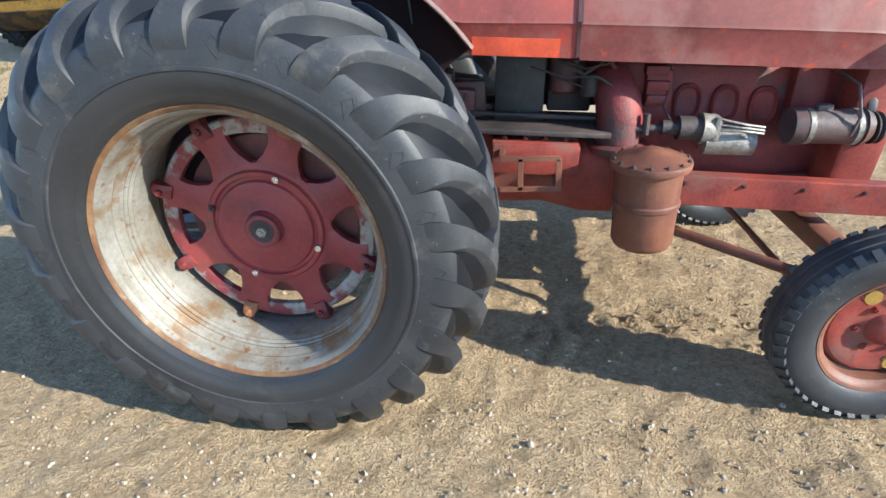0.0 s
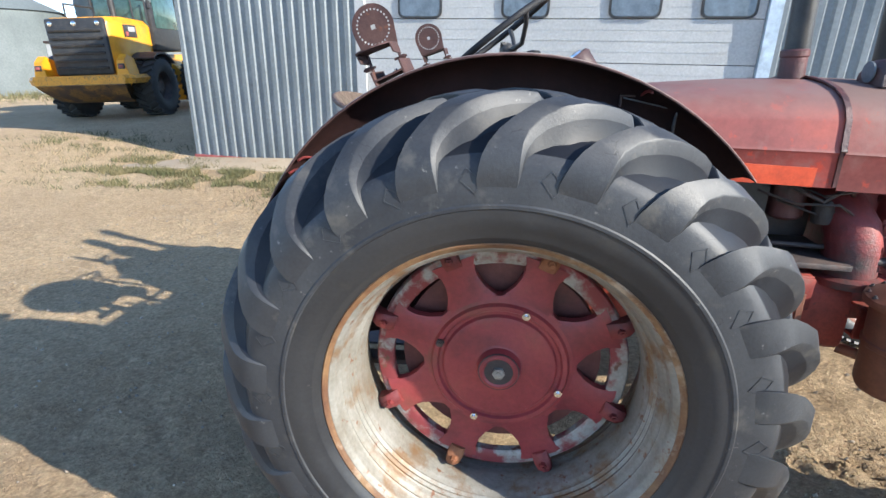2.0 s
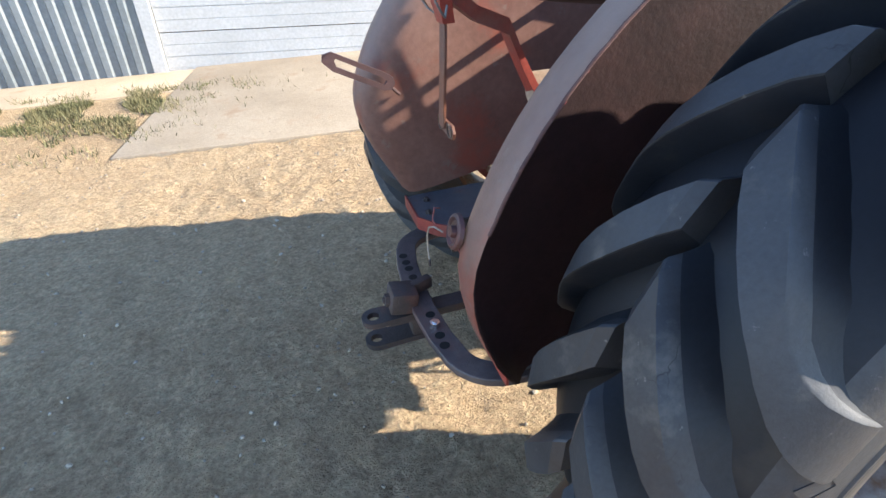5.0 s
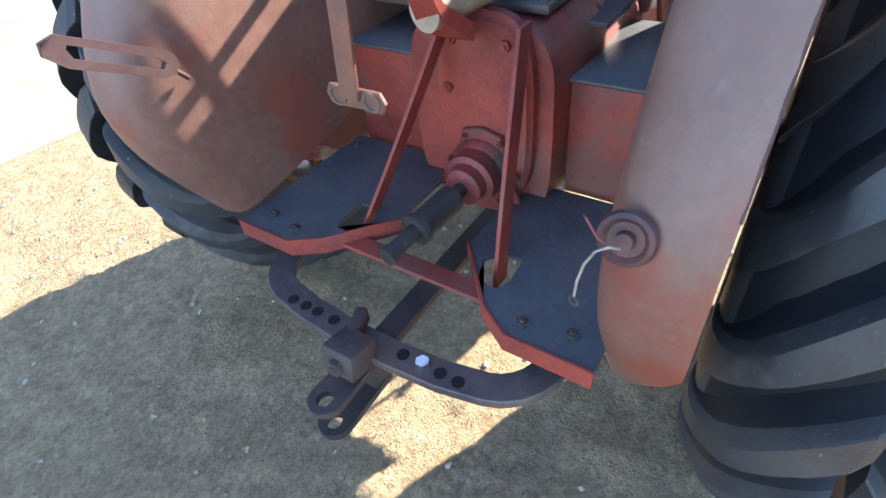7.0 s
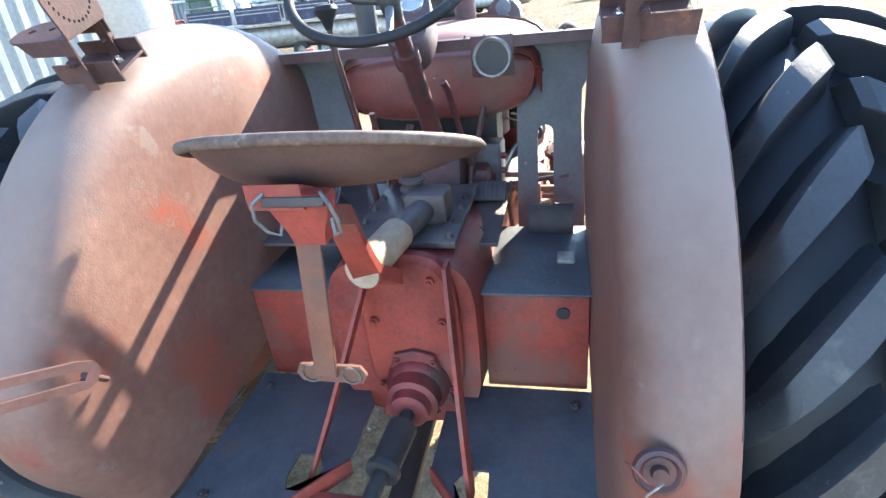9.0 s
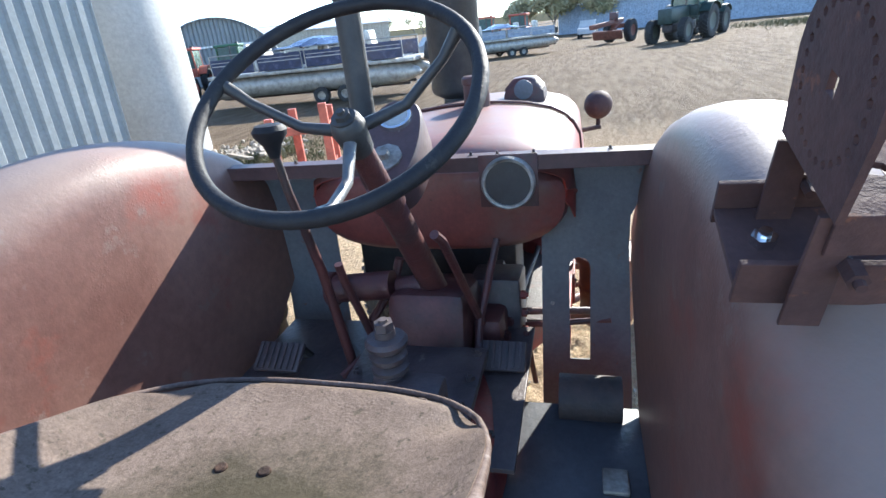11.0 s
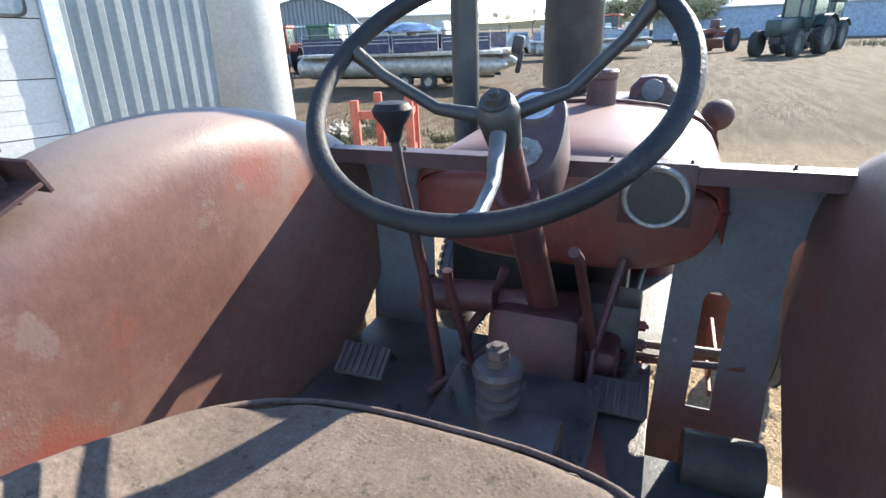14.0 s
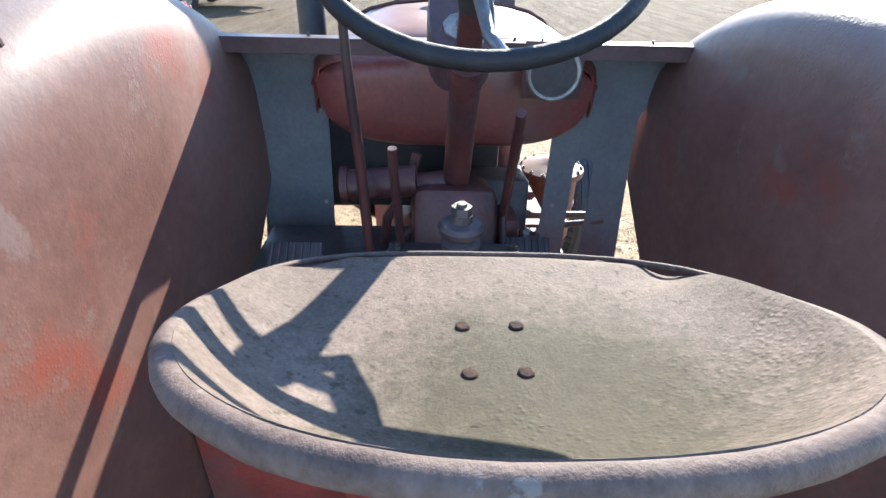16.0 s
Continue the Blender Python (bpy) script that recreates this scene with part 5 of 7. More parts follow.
def seat():
    # outline of the pan: nearly straight in front, round behind; the rim lies in one plane that rises to the back
    def outline(a):
        ca, sa = math.cos(a), math.sin(a)
        y = (0.238 if sa > 0 else 0.276) * math.copysign(abs(sa) ** (0.70 if ca > 0 else 0.92), sa)
        x = (0.232 if ca > 0 else 0.226) * math.copysign(abs(ca) ** (0.66 if ca > 0 else 1.02), ca)
        return x, y

    def pan(x):
        return 1.352 + 0.144 * (-0.43 - x)

    def rim_height(x):
        return 1.327 + 0.378 * (-0.238 - x)

    bm = B()
    n = 120
    rows = []
    for s, z in ((0.12, 0.0), (0.3, 0.01), (0.45, 0.03), (0.56, 0.07), (0.66, 0.14), (0.74, 0.24), (0.81, 0.37), (0.87, 0.52), (0.92, 0.69), (0.96, 0.85), (0.985, 0.955), (1.0, 1.0)):
        row = []
        for i in range(n):
            a = 2 * math.pi * i / n
            x, y = outline(a)
            px, py = -0.47 + x * s, 0.006 + y * s
            # pressed hollows and an embossed oval along the front edge
            dent = 0.0
            for cx, cy, rx, ry, d in ((-0.292, 0.222, 0.026, 0.032, 0.008), (-0.312, -0.226, 0.032, 0.036, 0.013), (-0.275, -0.20, 0.03, 0.02, -0.004), (-0.276, 0.150, 0.014, 0.016, -0.003)):
                dent += d * math.exp(-((px - cx) / rx) ** 2 - ((py - cy) / ry) ** 2)
            rim = -0.47 + x
            row.append(Vector((px, py, pan(px) + z * max(0.0, rim_height(rim) - pan(rim)) - 0.010 * smooth01((s - 0.93) / 0.07) * smooth01((rim + 0.36) / 0.1) - dent)))
        rows.append(row)
    vs = grid(bm, rows, True)
    cen = bm.verts.new((-0.47, 0.006, pan(-0.47)))
    for i in range(n):
        bm.faces.new((cen, vs[0][i], vs[0][(i + 1) % n]))
    thicken(bm, 0.004)
    bmesh.ops.recalc_face_normals(bm, faces=bm.faces[:])
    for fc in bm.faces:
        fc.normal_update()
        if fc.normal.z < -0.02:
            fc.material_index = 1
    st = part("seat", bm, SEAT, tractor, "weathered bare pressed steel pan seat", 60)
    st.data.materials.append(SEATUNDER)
    bm = B()
    pts, rad = [], []
    for i in range(n):
        a = 2 * math.pi * i / n
        x, y = outline(a)
        back = smooth01((0.10 - x) / 0.2)
        wob = 0.0015 * math.sin(17 * a) + 0.001 * math.sin(41 * a)
        pts.append((-0.47 + (1.005 + 0.02 * back + wob) * x, 0.006 + (1.005 + 0.02 * back + wob) * y, rim_height(-0.47 + x) - 0.009 * back - 0.006 * (1 - back)))
        rad.append(0.004 + 0.006 * back)
    pipe(bm, pts, rad, 12, True)
    part("rolled_edge", bm, SEATRIM, st, "rolled seat rim")
    bm = B()
    pipe(bm, [(-0.283 + 0.017 * math.cos(q) + 0.10 * 0.013 * math.sin(q), -0.155 + 0.012 * math.sin(q) - 0.3 * 0.017 * math.cos(q), pan(-0.283 + 0.017 * math.cos(q)) + 0.001) for q in (2 * math.pi * k / 20 for k in range(20))], 0.0022, 6, True)
    part("embossed_oval", bm, SEAT, st, "raised oval outline pressed into the pan")
    for x, y in ((-0.429, 0.023), (-0.427, -0.030), (-0.506, 0.021), (-0.504, -0.027), (-0.577, 0.022), (-0.577, -0.027)):
        bm = B()
        lathe(bm, [(0.0078, -0.005), (0.0076, 0.0012), (0.006, 0.0026), (0, 0.003)], pose(x, y, pan(x) + 0.0005), 12)
        part("rivet", bm, RIVET, st, "rusty flat rivet head")
    # hanger below the pan
    bm = B()
    rows = []
    for x, z, w in ((-0.70, 1.405, 0.045), (-0.655, 1.385, 0.044), (-0.58, 1.325, 0.03), (-0.50, 1.29, 0.03), (-0.46, 1.20, 0.03), (-0.42, 1.12, 0.035), (-0.34, 1.06, 0.05)):
        rows.append([Vector((x, w * s, z + h)) for s, h in ((-1, -0.02), (1, -0.02), (1, 0.02), (-1, 0.02))])
    vs = grid(bm, rows, True)
    bm.faces.new(vs[0])
    bm.faces.new(vs[-1][::-1])
    part("seat_support", bm, RED, tractor, "red cast seat support", 30)
    bm = B()
    rows = []
    for x, z, w in ((-0.700, 1.408, 0.052), (-0.696, 1.398, 0.052), (-0.690, 1.372, 0.044), (-0.684, 1.340, 0.030), (-0.680, 1.318, 0.026)):
        rows.append([Vector((x + dx, -0.030 + w * q, z)) for q, dx in ((-1, 0), (1, 0), (1, 0.03), (-1, 0.03))])
    vs = grid(bm, rows, True)
    bm.faces.new(vs[0][::-1])
    bm.faces.new(vs[-1])
    clip = part("seat_clip", bm, RED, tractor, "tapered red clip under the seat edge", 25)
    bm = B()
    box(bm, (-0.70, -0.030, 1.398), (0.012, 0.10, 0.016), (0, 12, 0), 0.004)
    part("clip_bar", bm, DARK, clip)
    for q in (-1, 1):
        bm = B()
        pipe(bm, [(-0.70, -0.030 + q * 0.045, 1.412), (-0.712, -0.030 + q * 0.060, 1.400), (-0.706, -0.030 + q * 0.066, 1.372), (-0.690, -0.030 + q * 0.060, 1.345), (-0.680, -0.030 + q * 0.046, 1.335), (-0.672, -0.030 + q * 0.040, 1.36)], 0.0032, 6)
        part("wire_loop", bm, SPOKEGREY, clip, "bent grey wire loop")
    bm = B()
    box(bm, (-0.674, -0.012, 1.200), (0.008, 0.042, 0.29), (4, 3, 0), 0.002)
    pts = [(-0.058, -0.019), (0.058, -0.019), (0.068, 0), (0.058, 0.019), (-0.058, 0.019), (-0.068, 0)]
    slab(bm, pts, 0.008, Matrix.Translation((-0.668, -0.008, 1.055)) @ Matrix.Rotation(radians(-90), 4, "Y") @ Matrix.Rotation(radians(90), 4, "Z"), 0.001)
    hb = part("hanger_bar", bm, CANRUST, tractor, "flat hanging bar with two holes", 20)
    for y in (-0.047, 0.03):
        bm = B()
        lathe(bm, [(0.015, 0.0), (0.019, 0.0), (0.019, 0.012), (0.015, 0.012)], Matrix.Translation((-0.667, y, 1.055)) @ Matrix.Rotation(radians(-90), 4, "Y"), 16, True)
        part("eye", bm, SEAT, hb)
    # lift cylinder below the seat
    bm = B()
    # this end is paled in colour for the sunlight on it
    rod(bm, (-0.425, 0.010, 1.120), (-0.24, -0.02, 1.125), 0.041, 0.041, 24)
    lift = part("lift_cylinder", bm, TANSTEEL, tractor, "bare tan round lift cylinder, paled for sunlight")
    bm = B()
    # the end under the seat is darkened in colour for the seat's shade
    rod(bm, (-0.24, -0.02, 1.125), (-0.05, -0.045, 1.11), 0.034, 0.034, 20)
    box(bm, (-0.03, -0.05, 1.11), (0.10, 0.12, 0.10), (0, 0, 0), 0.015)
    part("cylinder_mount", bm, GRIME, lift, "cylinder mount in a grimy dark tone for seat shade")
    # top covers of the case
    bm = B()
    box(bm, (0.02, 0.0, 1.065), (0.42, 0.30, 0.02), (0, 0, 0), 0.004)
    for i in range(5):
        for s in (-1, 1):
            bolt(bm, (-0.16 + i * 0.09, s * 0.13, 1.075), (0, 0, 1), 0.011, 0.009)
    part("case_cover", bm, GRIME, tractor, "grimy bolted case cover")


seat()


def controls():
    up = Vector((-0.574, 0.01, 0.819)).normalized()
    shaft = Vector((-0.6, 0, 0.8))
    c = Vector((-0.020, -0.004, 1.656))
    # steering wheel
    bm = B()
    e1 = Vector((0, 1, 0)).cross(up).normalized()
    e2 = up.cross(e1)
    R = 0.2225
    pipe(bm, [c + up * 0.045 + (e1 * math.cos(a) + e2 * math.sin(a)) * R for a in (2 * math.pi * i / 64 for i in range(64))], 0.0122, 12, True)
    sw = part("steering_wheel", bm, RUBBER_DARK, tractor, "cracked black three-spoke steering wheel")
    for a in (-171, 76, -54):
        a = radians(a)
        d = e1 * math.cos(a) + e2 * math.sin(a)
        bm = B()
        pipe(bm, [c - up * 0.03 + d * 0.02, c - up * 0.035 + d * 0.10, c + up * 0.008 + d * 0.18, c + up * 0.042 + d * (R - 0.006)], [0.011, 0.009, 0.0085, 0.011], 10)
        part("spoke", bm, SPOKEGREY if abs(a + radians(171)) < 0.1 else BLACK, sw, "worn steel spoke" if abs(a + radians(171)) < 0.1 else "black spoke")
    bm = B()
    m = Matrix.Translation(c) @ Vector((0, 0, 1)).rotation_difference(up).to_matrix().to_4x4()
    lathe(bm, [(0.024, -0.07), (0.026, -0.045), (0.029, -0.02), (0.025, -0.004), (0.02, 0.0), (0.02, 0.004), (0, 0.004)], m, 28)
    bolt(bm, c, up, 0.014, 0.012)
    part("wheel_hub", bm, BLACK, sw)
    bm = B()
    rod(bm, c - shaft * 0.06, c - shaft * 0.20, 0.021, 0.023, 18)
    rod(bm, c - shaft * 0.19, c - shaft * 0.23, 0.033, 0.033, 18)
    rod(bm, c - shaft * 0.21, c - shaft * 0.62, 0.028, 0.032, 18)
    part("steering_column", bm, DUSKRED, tractor, "red steering column")
    # instrument box on the column
    bm = B()
    bc = Vector((0.222, 0.005, 1.541))
    rows = []
    fr = Vector((-0.55, 0, 0.83)).normalized()
    upv = Vector((0.83, 0, 0.55)).normalized()
    for d, k in ((-0.055, 0.9), (-0.045, 1.0), (0.035, 1.0), (0.045, 0.94)):
        row = []
        for i in range(32):
            a = 2 * math.pi * i / 32
            y = 0.062 * math.copysign(abs(math.cos(a)) ** 0.8, math.cos(a)) * k
            v = 0.118 * math.copysign(abs(math.sin(a)) ** 0.7, math.sin(a)) * k
            y *= 1 - 0.1 * (v > 0) * v / 0.118
            row.append(bc + fr * d + Vector((0, y, 0)) + upv * v)
        rows.append(row)
    vs = grid(bm, rows, True)
    bm.faces.new(vs[0])
    bm.faces.new(vs[-1][::-1])
    ib = part("instrument_box", bm, DASHRED, tractor, "dark red instrument housing with two round faces")
    turn = Vector((0, 0, 1)).rotation_difference(fr).to_matrix().to_4x4()
    m = Matrix.Translation(bc + fr * 0.045 + upv * 0.056) @ turn
    bm = B()
    lathe(bm, [(0.027, 0.0), (0.027, 0.008), (0.034, 0.008), (0.036, 0.0)], m, 28, True)
    part("bezel", bm, CHROME, ib, "pale chrome bezel")
    bm = B()
    lathe(bm, [(0.0, 0.003), (0.028, 0.003), (0.028, 0.0), (0, 0)], m, 28)
    part("dial_face", bm, DIALFACE, ib)
    m = Matrix.Translation(bc + fr * 0.045 - upv * 0.05) @ turn
    bm = B()
    lathe(bm, [(0.034, 0.0), (0.034, 0.004), (0.028, 0.006), (0.012, 0.006), (0.01, 0.018), (0, 0.018)], m, 9)
    part("switch_plate", bm, ALU, ib, "scratched pale switch plate")
    # dash bar and shields
    bm = B()
    box(bm, (0.36, 0.005, 1.497), (0.045, 1.045, 0.006), (0, 0, 0), 0.001)
    box(bm, (0.341, 0.005, 1.482), (0.006, 1.045, 0.03), (0, 0, 0), 0.001)
    dash = part("dash_bar", bm, DASHRED, tractor, "brown red angle bar between the fenders", 20)
    for y in (0.32, 0.12, -0.12, -0.18, -0.26, -0.42):
        bm = B()
        bolt(bm, (0.36, y, 1.4985), (0, 0, 1), 0.006, 0.003)
        part("dash_bolt", bm, DARK, dash)

    def plate(name, pts, hole=None, x=0.362, mat=GREYPLATE, label="", bend=0):
        bm = B()
        ol = [bm.verts.new((x, y, z)) for y, z in pts]
        es = [bm.edges.new((ol[i], ol[(i + 1) % len(ol)])) for i in range(len(ol))]
        if hole:
            hl = [bm.verts.new((x, y, z)) for y, z in hole]
            es += [bm.edges.new((hl[i], hl[(i + 1) % len(hl)])) for i in range(len(hl))]
        bmesh.ops.triangle_fill(bm, edges=es, use_beauty=True)
        thicken(bm, 0.004)
        return part(name, bm, mat, tractor, label, 20)

    slot = [(-0.33 - 0.027 * (1 - math.cos(radians(a))), 1.16 + 0.027 * math.sin(radians(a))) for a in range(0, 181, 30)] + [(-0.385, 0.87), (-0.33, 0.87)]
    pr = plate("side_shield", [(-0.265, 1.455), (-0.54, 1.455), (-0.528, 1.40), (-0.478, 1.30), (-0.478, 1.2), (-0.505, 0.66), (-0.25, 0.66)], slot, 0.50, label="faded grey blue shield plate with a slot")
    pl = plate("side_shield", [(0.30, 1.455), (0.555, 1.455), (0.548, 1.40), (0.498, 1.25), (0.53, 0.86), (0.33, 0.86), (0.318, 1.36), (0.24, 1.44)], None, 0.50, label="faded grey blue shield plate")
    bm = B()
    for y0, y1 in ((-0.265, -0.53), (0.28, 0.55)):
        box(bm, (0.425, (y0 + y1) / 2, 1.474), (0.155, abs(y1 - y0), 0.004), (0, 14, 0), 0.001)
    part("shield_flange", bm, GREYPLATE, dash, "", 20)
    for pp, ys in ((pr, (-0.305, -0.295, -0.285)), (pl, (0.335, 0.34, 0.345))):
        for y, z in zip(ys, (1.40, 1.305, 1.05)):
            bm = B()
            bolt(bm, (0.496, y, z), (-1, 0, 0), 0.006, 0.004)
            part("shield_screw", bm, ALU, pp)
    # round gauge on the bar
    bm = B()
    box(bm, (0.335, -0.205, 1.445), (0.004, 0.13, 0.12), (0, 0, 0), 0.001)
    gp = part("gauge_bracket", bm, DUSKRED, tractor)
    m = Matrix.Translation((0.333, -0.205, 1.442)) @ Matrix.Rotation(radians(-90), 4, "Y")
    bm = B()
    lathe(bm, [(0.05, 0.0), (0.05, 0.014), (0.056, 0.016), (0.06, 0.01), (0.06, 0.0)], m, 40, True)
    part("gauge_ring", bm, ALU, gp, "dull grey gauge ring")
    bm = B()
    lathe(bm, [(0, 0.008), (0.051, 0.008), (0.051, 0.0), (0, 0.0)], m, 40)
    lathe(bm, [(0.045, 0.0), (0.04, -0.07), (0, -0.07)], m, 24)
    part("gauge_face", bm, BLACK, gp, "dark gauge face")
    # gear lever with rubber spring boot
    bm = B()
    prof = [(0.05, 0.0), (0.05, 0.02)]
    for i in range(5):
        prof += [(0.027, 0.025 + i * 0.026), (0.037, 0.034 + i * 0.026), (0.037, 0.042 + i * 0.026), (0.027, 0.05 + i * 0.026)]
    prof += [(0.040, 0.165), (0.042, 0.175), (0.036, 0.183), (0.02, 0.186), (0.02, 0.20), (0, 0.2)]
    lathe(bm, prof, pose(0.005, 0, 1.06), 28)
    bolt(bm, (0.005, 0, 1.258), (0, 0, 1), 0.02, 0.018)
    part("gear_lever_boot", bm, GRIME, tractor, "grimy ribbed gear lever boot")
    # levers
    bm = B()
    pipe(bm, [(0.215, 0.19, 0.98), (0.17, 0.20, 1.3), (0.115, 0.205, 1.5), (0.098, 0.205, 1.585)], [0.013, 0.011, 0.009, 0.008], 10)
    lv = part("hand_lever", bm, DUSKRED, tractor, "long lever with a black mushroom knob")
    bm = B()
    lathe(bm, [(0.010, 0), (0.018, 0.025), (0.031, 0.042), (0.033, 0.052), (0.026, 0.062), (0, 0.066)], pose(0.097, 0.205, 1.575), 20)
    part("knob", bm, RUBBER_DARK, lv)
    for pts in (((0.33, -0.12, 1.08), (0.10, -0.105, 1.40), (0.07, -0.10, 1.425)), ((0.25, 0.12, 1.0), (0.13, 0.13, 1.3), (0.12, 0.13, 1.34)), ((0.32, 0.05, 1.12), (0.16, 0.20, 1.02)), ((0.40, -0.16, 1.28), (0.30, -0.12, 1.10), (0.20, -0.12, 0.98))):
        bm = B()
        pipe(bm, pts, 0.0095, 8)
        part("control_rod", bm, DUSKRED, tractor)
    # pedals with ribs
    for y, x, z in ((0.352, 0.15, 1.075), (-0.175, 0.25, 1.04)):
        bm = B()
        box(bm, (x, y, z), (0.075, 0.12, 0.014), (0, -35, 0), 0.005)
        pd = part("pedal", bm, GRIME, tractor, "ribbed foot pedal")
        for i in range(7):
            bm = B()
            box(bm, (x - 0.006, y - 0.048 + i * 0.016, z + 0.009), (0.066, 0.006, 0.006), (0, -35, 0), 0.001)
            part("rib", bm, GRIME, pd)
        bm = B()
        pipe(bm, [(x + 0.01, y, z - 0.012), (x + 0.10, y, z - 0.05), (x + 0.16, y * 0.8, z - 0.2)], 0.013, 8)
        part("pedal_arm", bm, DARK, pd)
    bm = B()
    box(bm, (0.19, 0.12, 1.0), (0.50, 0.72, 0.012), (0, 0, 0), 0.002)
    dk = part("floor_plate", bm, GRIME, tractor, "grimy dark floor plate round the gear lever", 20)
    for x, y in ((0.02, -0.18), (0.1, 0.25), (0.3, -0.18), (0.05, 0.42)):
        bm = B()
        bolt(bm, (x, y, 1.005), (0, 0, 1), 0.013, 0.008)
        part("floor_bolt", bm, DARK, dk)
    # bolted housing beside the steering gear, with cross rods
    bm = B()
    box(bm, (0.50, -0.135, 1.0), (0.15, 0.14, 0.27), (0, 8, 0), 0.01)
    hs = part("control_housing", bm, GRIME, tractor, "grimy bolted control housing")
    for z in (0.93, 0.985, 1.04, 1.095):
        bm = B()
        bolt(bm, (0.455 + 0.02 * (1.1 - z), -0.203, z), (0, -1, 0), 0.012, 0.016)
        part("housing_bolt", bm, RED, hs)
    for p0, p1, r in (((0.55, -0.20, 0.99), (0.62, -0.46, 0.96), 0.011), ((0.53, -0.20, 0.955), (0.50, -0.44, 1.0), 0.009), ((0.40, -0.22, 1.01), (0.50, -0.23, 0.78), 0.008)):
        bm = B()
        rod(bm, p0, p1, r, seg=10)
        part("cross_rod", bm, DUSKRED, hs)
    bm = B()
    rod(bm, (0.24, -0.31, 0.94), (0.24, -0.45, 0.94), 0.055, seg=20)
    part("brake_drum", bm, DARK, tractor, "dark round brake housing")
    bm = B()
    pipe(bm, [(0.31, 0.17, 1.03), (0.30, 0.16, 1.10), (0.36, 0.11, 1.17), (0.37, 0.09, 1.24)], 0.012, 8)
    part("linkage_arm", bm, DUSKRED, tractor)
    bm = B()
    rod(bm, (0.30, 0.245, 1.185), (0.30, 0.09, 1.20), 0.036, seg=20)
    rod(bm, (0.30, 0.245, 1.185), (0.30, 0.262, 1.184), 0.044, seg=20)
    part("cross_tube", bm, DUSKRED, tractor, "dark red flanged cross tube")
    # lumps on the case under the column
    bm = B()
    box(bm, (0.36, 0.0, 1.08), (0.26, 0.20, 0.18), (0, 15, 0), 0.03)
    rod(bm, (0.33, 0.14, 1.17), (0.33, -0.02, 1.19), 0.028, seg=14)
    box(bm, (0.50, -0.04, 1.02), (0.36, 0.26, 0.10), (0, 6, 0), 0.02)
    box(bm, (0.62, -0.1, 0.98), (0.2, 0.06, 0.20), (0, 0, 0), 0.012)
    for i in range(5):
        bolt(bm, (0.36 + i * 0.07, -0.175, 1.02), (0, 0, 1), 0.012, 0.014)
    part("steering_gear_case", bm, DUSKRED, tractor, "dark red steering gear case")


controls()


def front_wheel(yc, sd):
    c = Vector((2.05, yc, 0.355))
    m = Matrix.Translation(c) @ (ALONG_Y if sd < 0 else Matrix.Rotation(radians(-90), 4, "X"))
    bm = B()
    lathe(bm, [(0, 0.05), (0.03, 0.05), (0.05, 0.035), (0.06, 0.01), (0.10, 0.005), (0.14, 0.02), (0.17, 0.015), (0.19, -0.01), (0.19, -0.02), (0, -0.02)], m, 40)
    for i in range(6):
        a = 2 * math.pi * i / 6
        bolt(bm, m @ Vector((0.085 * math.cos(a), 0.085 * math.sin(a), 0.006)), m.to_3x3() @ Vector((0, 0, 1)), 0.013, 0.012)
    w = part("front_wheel", bm, RED, tractor, "red front wheel with yellow patches")
    for i in (2.1, 5.1):
        bm = B()
        lathe(bm, [(0.0, 0.0255), (0.026, 0.025), (0.03, 0.018), (0.0, 0.018)], m @ Matrix.Translation((0.145 * math.cos(i), 0.145 * math.sin(i), -0.004)), 14)
        part("old_paint_patch", bm, YELLOWPAINT, w, "yellow older paint showing through")
    bm = B()
    half = [(0.19, 0.0), (0.195, 0.04), (0.21, 0.05), (0.215, 0.062), (0.225, 0.066), (0.23, 0.06)]
    lathe(bm, half + [(r + 0.006, -z) for r, z in half[::-1]], m, 48, True)
    part("rim", bm, CANRUST, w, "rusty red rim")
    bm = B()
    half = [(0.222, 0.058), (0.235, 0.072), (0.27, 0.084), (0.31, 0.082), (0.335, 0.07), (0.348, 0.05), (0.349, 0.032), (0.354, 0.03), (0.355, 0.012), (0.349, 0.01), (0.349, 0.0)]
    lathe(bm, half + [(r, -z) for r, z in half[::-1][1:]], m, 64)
    ft = part("tyre", bm, RUBBER, w, "dusty ribbed front tyre with side blocks", 30)
    for s in (1, -1):
        for i in range(44):
            a = 2 * math.pi * i / 44
            mm = m @ Matrix.Rotation(a, 4, "Z")
            bm = B()
            block(bm, mm @ Matrix.Translation((0.333, 0, s * 0.0635)) @ Matrix.Rotation(radians(-s * 42), 4, "Y") @ Matrix.Diagonal((0.028, 0.025, 0.036, 1)))
            part("tread_block", bm, RUBBER, ft, "", 30)
    return w


front_wheel(-0.79, -1)
front_wheel(0.79, 1)
bm = B()
box(bm, (2.05, 0, 0.46), (0.09, 1.36, 0.08), (0, 0, 0), 0.01)
for s in (-1, 1):
    rod(bm, (2.05, s * 0.66, 0.30), (2.05, s * 0.66, 0.54), 0.035, seg=16)
    rod(bm, (2.05, s * 0.66, 0.355), (2.05, s * 0.78, 0.355), 0.025, seg=14)
    rod(bm, (2.05, s * 0.62, 0.38), (1.35, s * 0.10, 0.46), 0.022, seg=12)
box(bm, (2.02, 0, 0.58), (0.2, 0.3, 0.16), (0, 0, 0), 0.02)
rod(bm, (1.86, -0.62, 0.40), (1.86, 0.62, 0.40), 0.014, seg=10)
